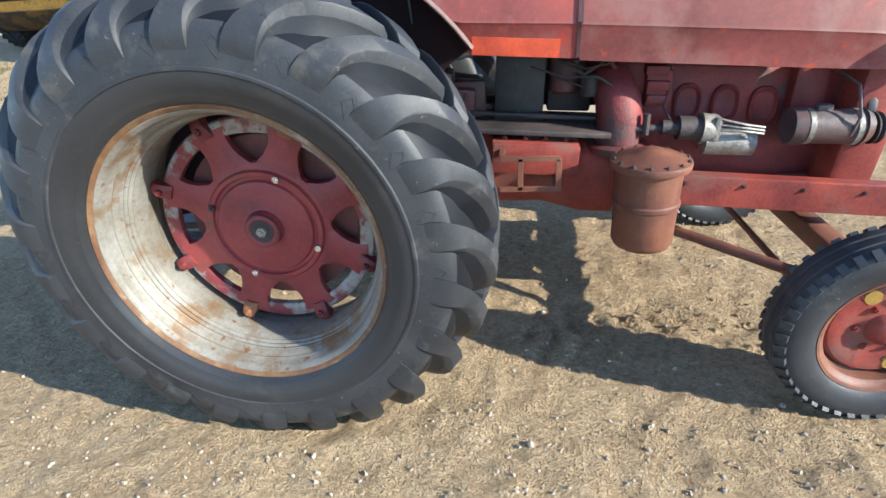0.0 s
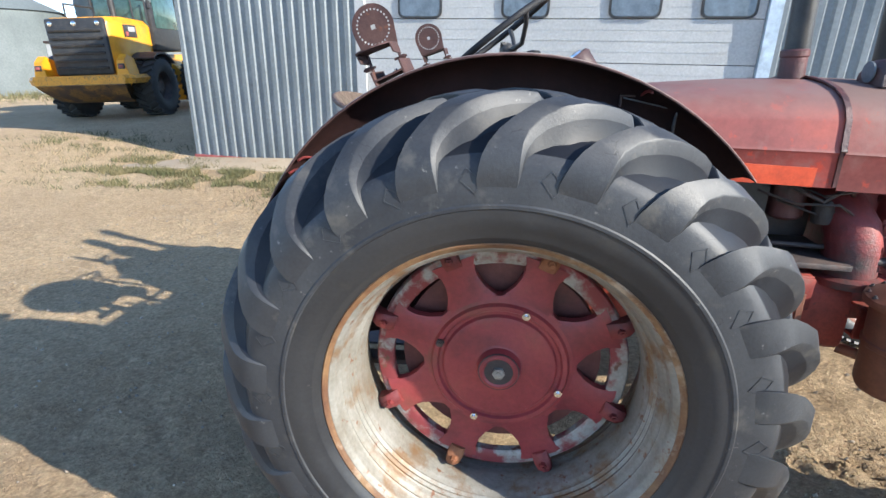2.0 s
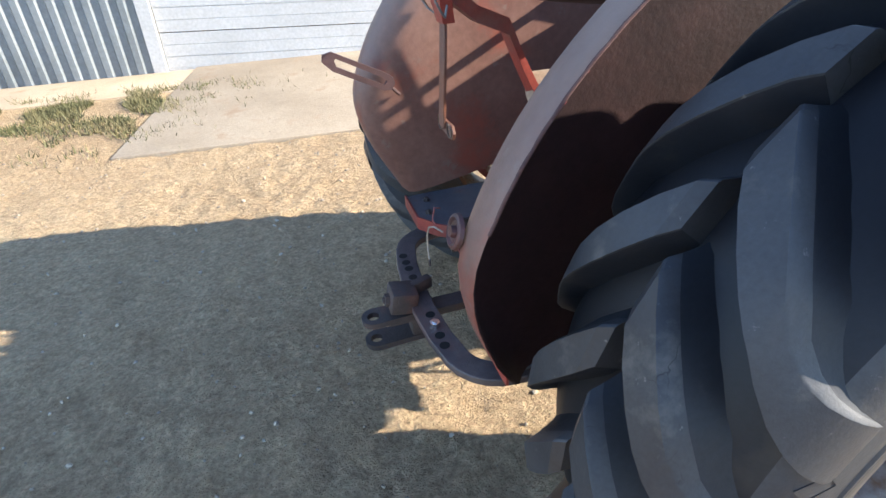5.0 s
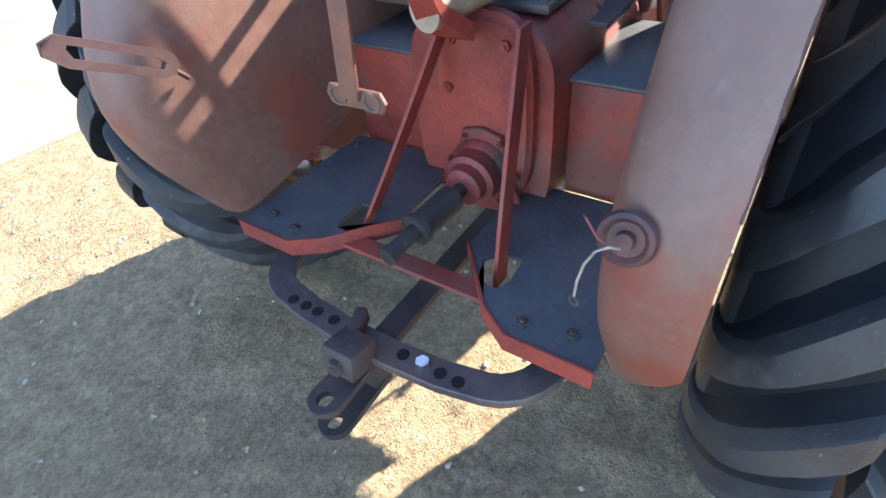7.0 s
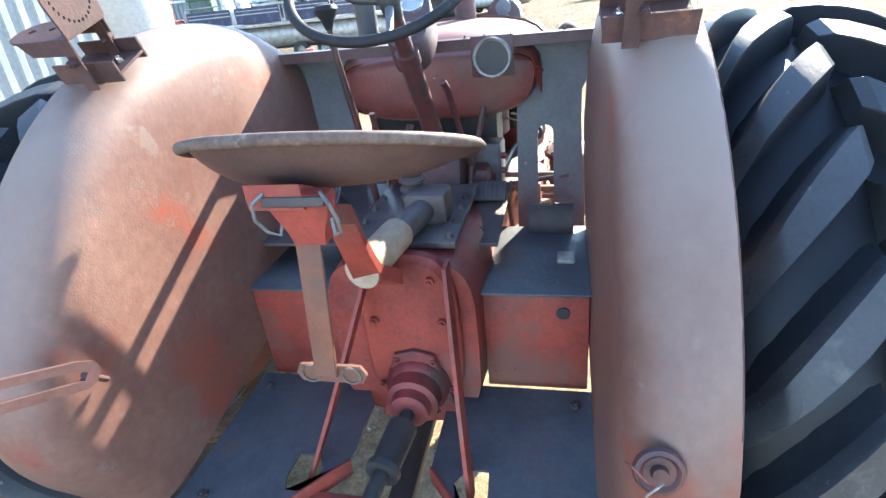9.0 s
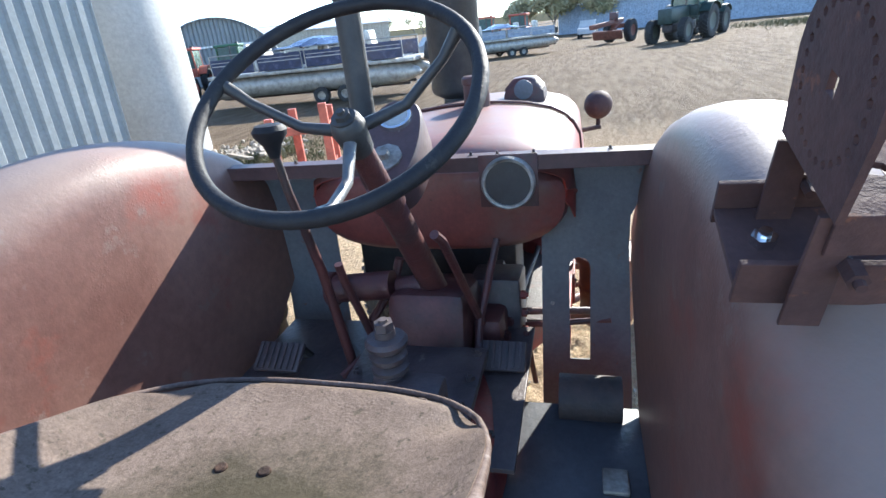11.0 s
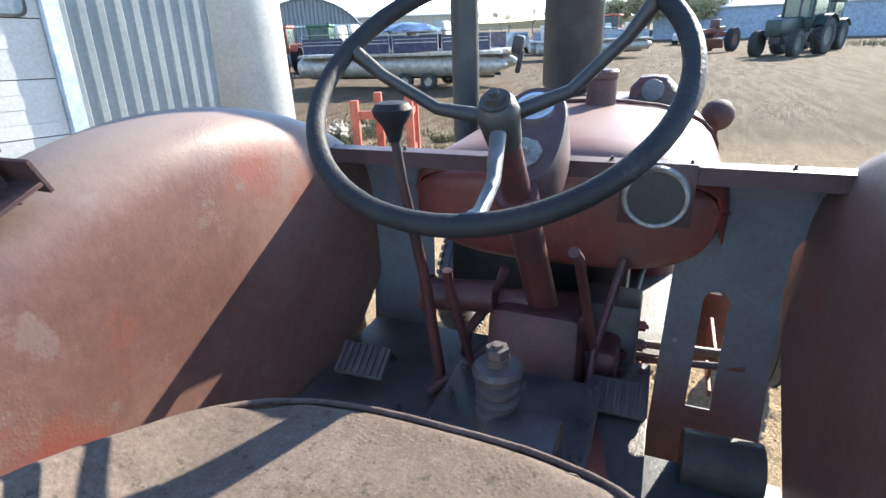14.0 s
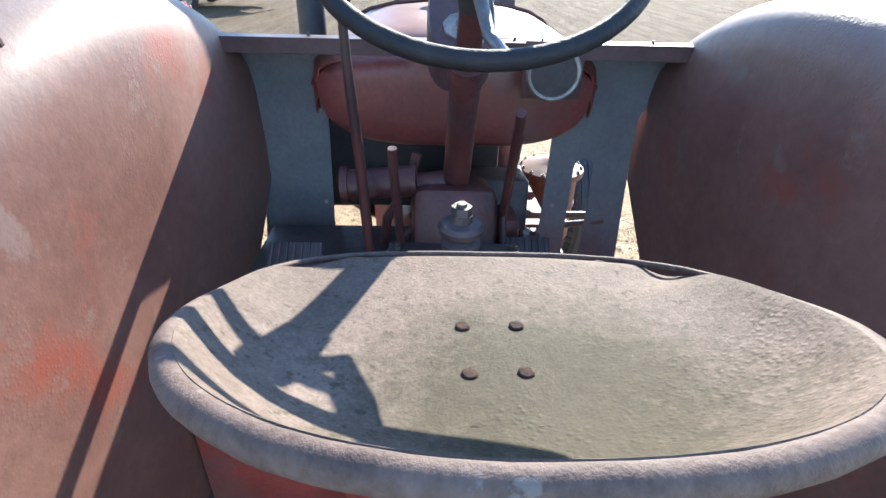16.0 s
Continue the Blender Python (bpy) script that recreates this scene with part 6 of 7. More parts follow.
for s in (-1, 1):
    box(bm, (1.955, s * 0.655, 0.41), (0.20, 0.035, 0.025), (0, 0, 0), 0.006)
part("front_axle", bm, CANRUST, tractor, "rusty brown front axle with radius rods")


# latch, rear lamp stub and wire on the fenders
def small_rear():
    bm = B()
    pts = [(-0.915, 0.462, 1.16), (-0.80, 0.462, 1.10), (-0.735, 0.462, 1.068)]
    outer = [(-0.935, 1.160), (-0.93, 1.182), (-0.90, 1.188), (-0.735, 1.102), (-0.708, 1.082), (-0.704, 1.06), (-0.72, 1.042), (-0.745, 1.044), (-0.905, 1.128)]
    slot = [(-0.895, 1.160), (-0.89, 1.166), (-0.745, 1.088), (-0.73, 1.072), (-0.742, 1.062), (-0.89, 1.140)]
    es = []
    for ring in (outer, slot):
        vs = [bm.verts.new((x, 0.472, z)) for x, z in ring]
        es += [bm.edges.new((vs[k], vs[(k + 1) % len(vs)])) for k in range(len(vs))]
    bmesh.ops.triangle_fill(bm, edges=es, use_beauty=True)
    thicken(bm, 0.012)
    pipe(bm, [(-0.735, 0.468, 1.07), (-0.70, 0.47, 1.03), (-0.69, 0.478, 1.02)], 0.006, 8)
    part("fender_latch", bm, DASHRED, FL, "slotted steel latch handle")
    bm = B()
    m = Matrix.Translation((-0.829, -0.538, 1.055)) @ Matrix.Rotation(radians(-72), 4, "Y") @ Matrix.Diagonal((0.92, 0.92, 0.6, 1))
    lathe(bm, [(0.038, -0.012), (0.035, 0.0), (0.029, 0.004), (0.023, -0.004), (0.013, -0.004), (0.011, 0.012), (0, 0.012)], m, 28)
    st = part("lamp_socket", bm, DUSKRED, FR, "round dark lamp socket with a loose wire")
    bm = B()
    pipe(bm, [(-0.848, -0.538, 1.058), (-0.862, -0.530, 1.068), (-0.868, -0.518, 1.062), (-0.870, -0.508, 1.040), (-0.870, -0.502, 1.010), (-0.868, -0.500, 0.982)], 0.0017, 6)
    wire = part("wire", bm, ALU, st, "loose bare wire")
    bm = B()
    pipe(bm, [(-0.868 + 0.002 * math.cos(q), -0.500 + 0.006 * math.cos(q), 0.975 + 0.006 * math.sin(q)) for q in (2 * math.pi * k / 12 for k in range(12))], 0.002, 6, True)
    part("wire_eye", bm, DARK, wire, "ring terminal at the end of the wire")
    bm = B()
    pipe(bm, [(-0.850, -0.532, 1.056), (-0.860, -0.516, 1.074), (-0.850, -0.498, 1.088), (-0.838, -0.492, 1.082)], 0.0015, 6)
    part("wire", bm, RED, st, "short red wire")


small_rear()


# ---- building ----
WA = radians(-7.2)
SITE = Matrix.Translation((-5.98, 7.0, 0.0)) @ Matrix.Rotation(WA, 4, "Z") @ Matrix.Rotation(radians(2.6), 4, "Y")
# local x runs along the front, local y goes into the building


def corrugated(name, x0, x1, z0, z1, y=0.0, pitch=0.203):
    bm = B()
    xs = []
    n = max(1, round((x1 - x0) / pitch))
    p = (x1 - x0) / n
    for i in range(n):
        for f, d in ((0.0, 0.0), (0.32, 0.0), (0.44, 0.028), (0.88, 0.028)):
            xs.append((x0 + (i + f) * p, d))
    xs.append((x1, 0.0))
    rows = [[SITE @ Vector((x, y + d, z)) for x, d in xs] for z in (z0, z0 + (z1 - z0) * 0.5, z1)]
    grid(bm, rows)
    thicken(bm, 0.01)
    return tagged(part(name, bm, TIN, None, "", 20), "ribbed galvanised steel wall cladding", "wall", kind="structure")


def site_box(bm, x0, x1, y0, y1, z0, z1, bevel=0.0):
    block(bm, SITE @ Matrix.Translation(((x0 + x1) / 2, (y0 + y1) / 2, (z0 + z1) / 2)) @ Matrix.Diagonal((x1 - x0, y1 - y0, z1 - z0, 1)))
    return bm


D0, D1, LEN, HIGH = 3.50, 9.20, 11.20, 4.6
corrugated("wall_front_left", 0.0, D0 - 0.15, 0.06, HIGH)
corrugated("wall_front_right", D1 + 0.15, LEN, 0.06, HIGH)
corrugated("wall_over_door", D0 - 0.15, D1 + 0.15, 3.7, HIGH, 0.0)
for nm, s in (("wall_left", (-0.0, 0.1, 0.05, 14)), ("wall_right", (LEN - 0.1, LEN, 0.05, 14)), ("wall_back", (0, LEN, 13.9, 14))):
    tagged(part(nm, site_box(B(), *s, -0.3, HIGH), TIN), "plain galvanised steel wall", "wall", kind="structure")
tagged(part("roof", site_box(B(), -0.3, LEN + 0.3, -0.3, 14.3, HIGH, HIGH + 0.15), TIN), "flat grey metal roof", "roof", kind="structure")
bm = B()
site_box(bm, D1, D1 + 0.16, -0.03, 0.10, 0.06, 3.7)
site_box(bm, D0, D1, -0.03, 0.10, 3.55, 3.7)
tagged(part("door_trim", bm, BLUETRIM, None, "", 20), "pale blue steel door trim", "trim", kind="structure")
tagged(part("door_trim_left", site_box(B(), D0 - 0.16, D0, -0.01, 0.10, 0.06, 3.7), DOORWHITE, None, "", 20), "plain white steel door trim", "trim", kind="structure")
bm = B()
site_box(bm, -0.02, D0 - 0.1, -0.035, 0.03, -0.25, 0.06)
site_box(bm, D0 - 0.1, D1 + 0.1, 0.02, 0.12, -0.35, 0.05)
site_box(bm, D1 + 0.1, LEN + 0.02, -0.035, 0.03, -0.5, 0.06)
tagged(part("baseboard", bm, REDTRIM, None, "", 20), "faded red base trim", "trim", kind="structure")
door = tagged(new("door_1"), "white sectional overhead door, closed", "door", kind="structure")
for r in range(6):
    bm = B()
    z0 = 0.06 + r * 0.59
    for g in range(4):
        site_box(bm, D0 + 0.01, D1 - 0.01, 0.06 if g % 2 else 0.056, 0.10, z0 + g * 0.146, z0 + g * 0.146 + 0.140)
    site_box(bm, D0 + 0.012, D1 - 0.012, 0.066, 0.098, z0, z0 + 0.58)
    part("door_panel", bm, DOORWHITE, door, "", 20)
GLASS = material("dark window glass", (0.12, 0.15, 0.19), rough=0.12, bump=0)
for x0 in (4.05, 5.66, 7.18, 8.38):
    bm = B()
    w, h, r0 = 0.70, 0.34, 0.09
    pts = []
    for cx, cz, a0 in ((w - r0, h - r0, 0), (r0, h - r0, 90), (r0, r0, 180), (w - r0, r0, 270)):
        pts += [(cx + r0 * math.cos(radians(a0 + a)), cz + r0 * math.sin(radians(a0 + a))) for a in (0, 30, 60, 90)]
    slab(bm, pts, 0.03, SITE @ Matrix.Translation((x0, 0.06, 2.42)) @ ALONG_Y)
    fr = part("window", bm, BLACK, door, "dark rounded door window", 20)
    bm = B()
    slab(bm, [(w / 2 + (x - w / 2) * 0.9, h / 2 + (z - h / 2) * 0.84) for x, z in pts], 0.006, SITE @ Matrix.Translation((x0, 0.032, 2.42)) @ ALONG_Y)
    part("pane", bm, GLASS, fr, "", 20)
# concrete apron
bm = B()
box(bm, (1.35, 4.75, -0.03), (7.4, 3.75, 0.11), (0, 0, -7.2), 0.01)
tagged(part("pavement", bm, CONCRETE), "pale concrete apron before the door", "pavement", kind="structure")
bm = B()
box(bm, (-4.75, 6.30, -0.035), (5.4, 1.1, 0.10), (0, 0, -7.2), 0.01)
tagged(part("pavement_strip", bm, CONCRETE), "pale concrete strip along the wall", "pavement", kind="structure")

# white tank beside the building
tank = empty("storage_tank", "tall white upright storage tank", "tank", at=(7.75, 7.75, 0))
bm = B()
lathe(bm, [(0, 0), (1.08, 0), (1.1, 0.03), (1.1, 4.5), (1.05, 4.62), (0.5, 4.85), (0, 4.9)], Matrix(), 56)
part("shell", bm, TANKWHITE, tank)


# ---- far things ----
GREEN = material("dark green machine paint", (0.03, 0.11, 0.05), rough=0.4, bump=0.03)
DKGREEN = material("dusty dark blue green paint", (0.022, 0.04, 0.035), rough=0.5, bump=0.05)
PALERED = material("weathered red steel", (0.42, 0.10, 0.06), rough=0.55, bump=0.08)
GRADERRED = material("dusty brown red paint", (0.17, 0.062, 0.04), rough=0.6, bump=0.08)
BEIGE = material("beige steel siding", (0.42, 0.38, 0.31), rough=0.6, bump=0.03)
BLUEGREY = material("blue grey steel siding", (0.24, 0.29, 0.36), rough=0.6, bump=0.03)
BINTIN = material("weathered dull bin steel", (0.15, 0.17, 0.17), (0.12, 0.137, 0.137), (0.18, 0.20, 0.20), 0.5, 0.7, bump=0.03, fine=10, spec=0.2)
PALEROOF = material("pale metal roof", (0.6, 0.6, 0.6), rough=0.4, bump=0.03)
NAVY = material("navy blue boat panel", (0.02, 0.035, 0.09), rough=0.25, bump=0.0)
PONTOON = material("dull aluminium pontoon", (0.38, 0.365, 0.33), rough=0.48, metal=0.4, bump=0.05)
CREAM = material("cream vinyl", (0.62, 0.58, 0.5), rough=0.6, bump=0.03)
TYRE = material("dusty tyre", (0.035, 0.035, 0.035), rough=0.8, bump=0.2, fine=20)
CABGLASS = material("green tinted cab glass", (0.05, 0.10, 0.095), rough=0.1, bump=0)
LEAF = material("autumn leaf", (0.32, 0.29, 0.17), (0.22, 0.21, 0.11), (0.42, 0.35, 0.2), 1.0, 0.7, bump=0)
BARK = material("grey bark", (0.14, 0.115, 0.09), rough=0.9, bump=0.4, fine=20)
GRASS = material("tired grass", (0.125, 0.115, 0.05), (0.08, 0.085, 0.03), (0.24, 0.19, 0.10), 2.5, 0.8, bump=0)
STONE = material("loose stone", (0.36, 0.30, 0.23), (0.24, 0.19, 0.14), (0.48, 0.42, 0.34), 4, 0.9, bump=0.3)
STUBBLE = material("tan stubble field", (0.36, 0.26, 0.14), rough=0.95, bump=0.1)
WOOD = material("grey wood", (0.34, 0.28, 0.21), rough=0.8, bump=0.3, fine=40)


def tyre_wheel(name, r, w, parent, at, turn, hub, blocks=False):
    """A dirt tyre with blocks on a wheel; turn is the heading of the machine in degrees."""
    m = pose(*at, 90, 0, turn)
    bm = B()
    lathe(bm, [(r * 0.5, w * 0.42), (r * 0.62, w * 0.5), (r * 0.82, w * 0.5), (r * 0.93, w * 0.42), (r * 0.95, 0), (r * 0.93, -w * 0.42), (r * 0.82, -w * 0.5), (r * 0.62, -w * 0.5), (r * 0.5, -w * 0.42)], m, 40)
    n = 26
    cut = []
    for i in range(n):
        for s in (-1, 1):
            a = 2 * math.pi * (i + (0.5 if s > 0 else 0)) / n
            one = B() if blocks else bm
            cut.append(one)
            block(one, m @ Matrix.Rotation(a, 4, "Z") @ Matrix.Translation((r * 0.955, 0, s * w * 0.24)) @ Matrix.Rotation(radians(s * 28), 4, "X") @ Matrix.Diagonal((r * 0.09, r * 0.11, w * 0.46, 1)))
    ty = part(name, bm, TYRE, parent, "dusty black tyre", 30)
    for one in cut if blocks else ():
        part("tread_block", one, TYRE, ty, "", 30)
    bm = B()
    lathe(bm, [(0, w * 0.2), (r * 0.2, w * 0.2), (r * 0.25, w * 0.1), (r * 0.42, w * 0.1), (r * 0.5, w * 0.38), (r * 0.53, w * 0.4), (r * 0.53, -w * 0.4), (0, -w * 0.3)], m, 32)
    part("wheel_rim", bm, hub, ty)
    return ty


def wheel_loader():
    g = land(-11.23, 10.92)
    T = empty("wheel_loader", "yellow wheel loader with black rear grille, parked", "wheel loader", at=(-11.23, 10.92, g))
    T.rotation_euler = (0, 0, radians(8))
    T.scale = (1.21, 1.21, 1.21)
    # local y points to the front of the machine, away from its rear grille

    def p(name, bm, mat, label="", sm=35, par=None):
        return part(name, bm, mat, par or T, label, sm)
    bm = B()
    rows = []
    for y, w, z0, z1 in ((0.0, 0.62, 0.95, 2.05), (0.06, 0.66, 0.9, 2.12), (0.6, 0.70, 0.88, 2.15), (1.6, 0.70, 0.88, 2.12)):
        rows.append([Vector((x * w, y, z)) for x, z in ((-1, z0), (1, z0), (1, z1 - 0.12), (0.86, z1), (-0.86, z1), (-1, z1 - 0.12))])
    vs = grid(bm, rows, True)
    bm.faces.new(vs[0])
    bm.faces.new(vs[-1][::-1])
    body = p("engine_cover", bm, YELLOW, "yellow engine cover")
    bm = B()
    box(bm, (0.0, -0.02, 1.53), (1.26, 0.12, 1.14), (0, 0, 0), 0.05)
    gr = p("rear_grille", bm, BLACK, "black slatted grille")
    for i in range(6):
        bm = B()
        box(bm, (0.0, -0.09, 1.10 + i * 0.15), (1.10, 0.05, 0.05), (20, 0, 0), 0.008)
        p("grille_slat", bm, BLACK, "", 30, gr)
    for x in (-0.5, 0.0, 0.5):
        bm = B()
        lathe(bm, [(0.05, 0), (0.05, 0.03), (0.035, 0.04), (0, 0.04)], pose(x, -0.06, 1.99, 90), 16)
        p("rear_lamp", bm, CHROME, "", 35, gr)
    bm = B()
    rows = []
    for y, w in ((-0.35, 1.0), (-0.22, 1.16), (0.5, 1.16)):
        rows.append([Vector((x * w, y, z)) for x, z in ((-0.96, 0.77), (0.96, 0.77), (1, 0.88), (0.95, 0.95), (-0.95, 0.95), (-1, 0.88))])
    vs = grid(bm, rows, True)
    bm.faces.new(vs[0])
    bm.faces.new(vs[-1][::-1])
    cw = p("counterweight", bm, SCUFFYELLOW, "scuffed yellow counterweight")
    bm = B()
    rows = [[Vector((x * w, y, z)) for x in (-1, -0.5, 0, 0.5, 1)] for y, z, w in ((-0.34, 0.775, 0.96), (-0.20, 0.64, 0.90), (0.1, 0.44, 0.78), (0.5, 0.38, 0.7))]
    grid(bm, rows)
    thicken(bm, 0.03)
    p("belly_guard", bm, SCUFFED, "scraped rusty yellow belly guard", 35, cw)
    for s in (-1, 1):
        bm = B()
        rows = []
        for y, z1 in ((-0.2, 1.24), (-0.05, 1.36), (0.2, 1.28)):
            rows.append([Vector((s * x, y, z)) for x, z in ((0.76, 0.94), (1.02, 0.94), (0.96, z1), (0.80, z1))])
        vs = grid(bm, rows, True)
        bm.faces.new(vs[0])
        bm.faces.new(vs[-1][::-1])
        lb = p("lamp_block", bm, YELLOW, "", 30, cw)
        bm = B()
        box(bm, (s * 0.89, -0.215, 1.12), (0.14, 0.03, 0.11), (0, 0, 0), 0.01)
        tl = p("tail_lamp", bm, BLACK, "square tail lamp in a black frame", 30, cw)
        bm = B()
        box(bm, (s * 0.89, -0.236, 1.12), (0.085, 0.016, 0.06), (0, 0, 0), 0.004)
        part("lamp_lens", bm, REDTRIM, tl, "dusty red lens", 30)
        tyre_wheel("rear_tyre", 0.66, 0.5, T, (s * 0.95, 0.95, 0.66), 90, DARK, True)
        tyre_wheel("front_tyre", 0.66, 0.5, T, (s * 0.95, 3.3, 0.66), 90, DARK, True)
        bm = B()
        grid(bm, [[Vector((s * x, 0.95 - 0.72 * math.cos(radians(q)), 0.72 + 0.70 * math.sin(radians(q)))) for x in (0.66, 1.22)] for q in range(55, 151, 12)])
        thicken(bm, 0.04)
        p("mudguard", bm, DARK, "brown dusty mudguard")
        bm = B()
        box(bm, (s * 0.702, 0.75, 1.86), (0.02, 0.5, 0.26), (0, 0, 0), 0.01)
        p("side_badge", bm, BLACK, "dark side plate")
        bm = B()
        box(bm, (s * 0.714, 0.80, 1.90), (0.01, 0.26, 0.10), (0, 0, 0), 0.002)
        p("badge_bar", bm, TANKWHITE, "pale lettering bar")
        bm = B()
        box(bm, (s * 0.714, 0.60, 1.80), (0.01, 0.10, 0.09), (0, 0, 0), 0.002)
        p("badge_patch", bm, REDTRIM)
    bm = B()
    box(bm, (0.1, 2.3, 2.0), (1.4, 1.4, 1.1), (0, 0, 0), 0.06)
    cab = p("cab", bm, BLACK, "dark cab")
    for s, sz, c in ((0, (1.2, 0.02, 0.95), (0.1, 1.595, 2.45)), (1, (0.02, 1.1, 0.95), (0.805, 2.3, 2.45)), (-1, (0.02, 1.1, 0.95), (-0.605, 2.3, 2.45))):
        bm = B()
        box(bm, c, sz, (0, 0, 0), 0.005)
        p("cab_window", bm, CABGLASS, "green tinted window", 30, cab)
    bm = B()
    box(bm, (0.1, 2.3, 3.0), (1.5, 1.6, 0.14), (0, 0, 0), 0.04)
    for x in (-0.58, 0.78):
        for y in (1.62, 2.98):
            rod(bm, (x, y, 2.4), (x, y, 2.96), 0.04, seg=8)
    p("cab_roof", bm, BLACK, "", 35, cab)
    bm = B()
    pipe(bm, [(0.75, 0.9, 2.12), (0.75, 0.9, 2.55), (0.75, 1.5, 2.55), (0.75, 1.5, 2.12)], 0.02, 6)
    pipe(bm, [(-0.3, 0.2, 2.12), (-0.3, 0.2, 2.4), (-0.3, 1.2, 2.4), (-0.3, 1.2, 2.12)], 0.02, 6)
    rod(bm, (0.2, 1.1, 2.1), (0.2, 1.1, 2.75), 0.07, seg=14)
    p("hand_rails", bm, BLACK)
    bm = B()
    box(bm, (0, 3.2, 1.0), (0.9, 1.8, 0.8), (0, 0, 0), 0.05)
    box(bm, (0, 5.2, 0.6), (2.4, 0.7, 1.0), (0, 0, 0), 0.1)
    p("front_frame", bm, YELLOW)


wheel_loader()


def grain_bin(x, y, r, h, name="grain_bin"):
    T = empty(name, "round corrugated grain bin with cone roof", "grain bin", at=(x, y, land(x, y)))
    bm = B()
    prof = []
    for i in range(int(h / 0.3)):
        prof += [(r, i * 0.3), (r + 0.03, i * 0.3 + 0.15)]
    lathe(bm, [(0, 0)] + prof + [(r, h)], Matrix(), 64)
    part("bin_wall", bm, BINTIN, T, "", 50)
    bm = B()
    lathe(bm, [(r + 0.15, h - 0.03), (r * 0.5, h + r * 0.28), (0.5, h + r * 0.5), (0.5, h + r * 0.5 + 0.3), (0, h + r * 0.5 + 0.35)], Matrix(), 64)
    part("cone_roof", bm, BINTIN, T, "", 50)


grain_bin(-31.7, 27.5, 4.2, 4.6)
grain_bin(-24.5, 33.0, 4.2, 6.0)


def bucket_stack():
    T = empty("white_trailer", "small white box trailer with dark lid", "trailer", at=(-14.5, 14.0, land(-14.5, 14.0)))
    bm = B()
    box(bm, (0.1, 0, 1.2), (0.7, 1.2, 1.8), (0, 0, 20), 0.05)
    bd = part("box", bm, TANKWHITE, T)
    bm = B()
    box(bm, (0.1, 0, 2.13), (0.76, 1.26, 0.07), (0, 0, 20), 0.02)
    part("lid", bm, DARK, bd)
    for s in (-1, 1):
        tyre_wheel("tyre", 0.33, 0.2, T, (0.1 + s * 0.42, 0.15 * s, 0.33), 110, TANKWHITE)


bucket_stack()


def tank_fittings():
    bm = B()
    rod(bm, (0.2, -0.3, 4.7), (0.2, -0.3, 5.1), 0.09, seg=14)
    box(bm, (-0.9, -0.62, 4.35), (0.12, 0.05, 0.3), (0, 0, 30), 0.01)
    part("vent", bm, TANKWHITE, tank)


tank_fittings()


def rack():
    T = empty("steel_rack", "welded red steel rack standing on the grass", "rack", at=(5.2, 3.05, 0))
    T.rotation_euler = (0, 0, radians(20))
    for x, y, h in ((0, 0.34, 0.96), (0, -0.34, 1.08), (0.5, 0.12, 1.0), (0.5, -0.36, 1.0)):
        bm = B()
        box(bm, (x, y, h / 2 - 0.02), (0.10, 0.10, h + 0.04), (0, 0, 0), 0.006)
        part("post", bm, PALERED, T, "", 20)
    for z in (0.78, 0.3):
        bm = B()
        box(bm, (0, 0, z), (0.06, 0.64, 0.10), (0, 0, 0), 0.005)
        part("rail", bm, PALERED, T, "", 20)
        bm = B()
        box(bm, (0.25, -0.35, z), (0.46, 0.06, 0.08), (0, 0, 0), 0.005)
        part("side_rail", bm, PALERED, T, "", 20)


rack()


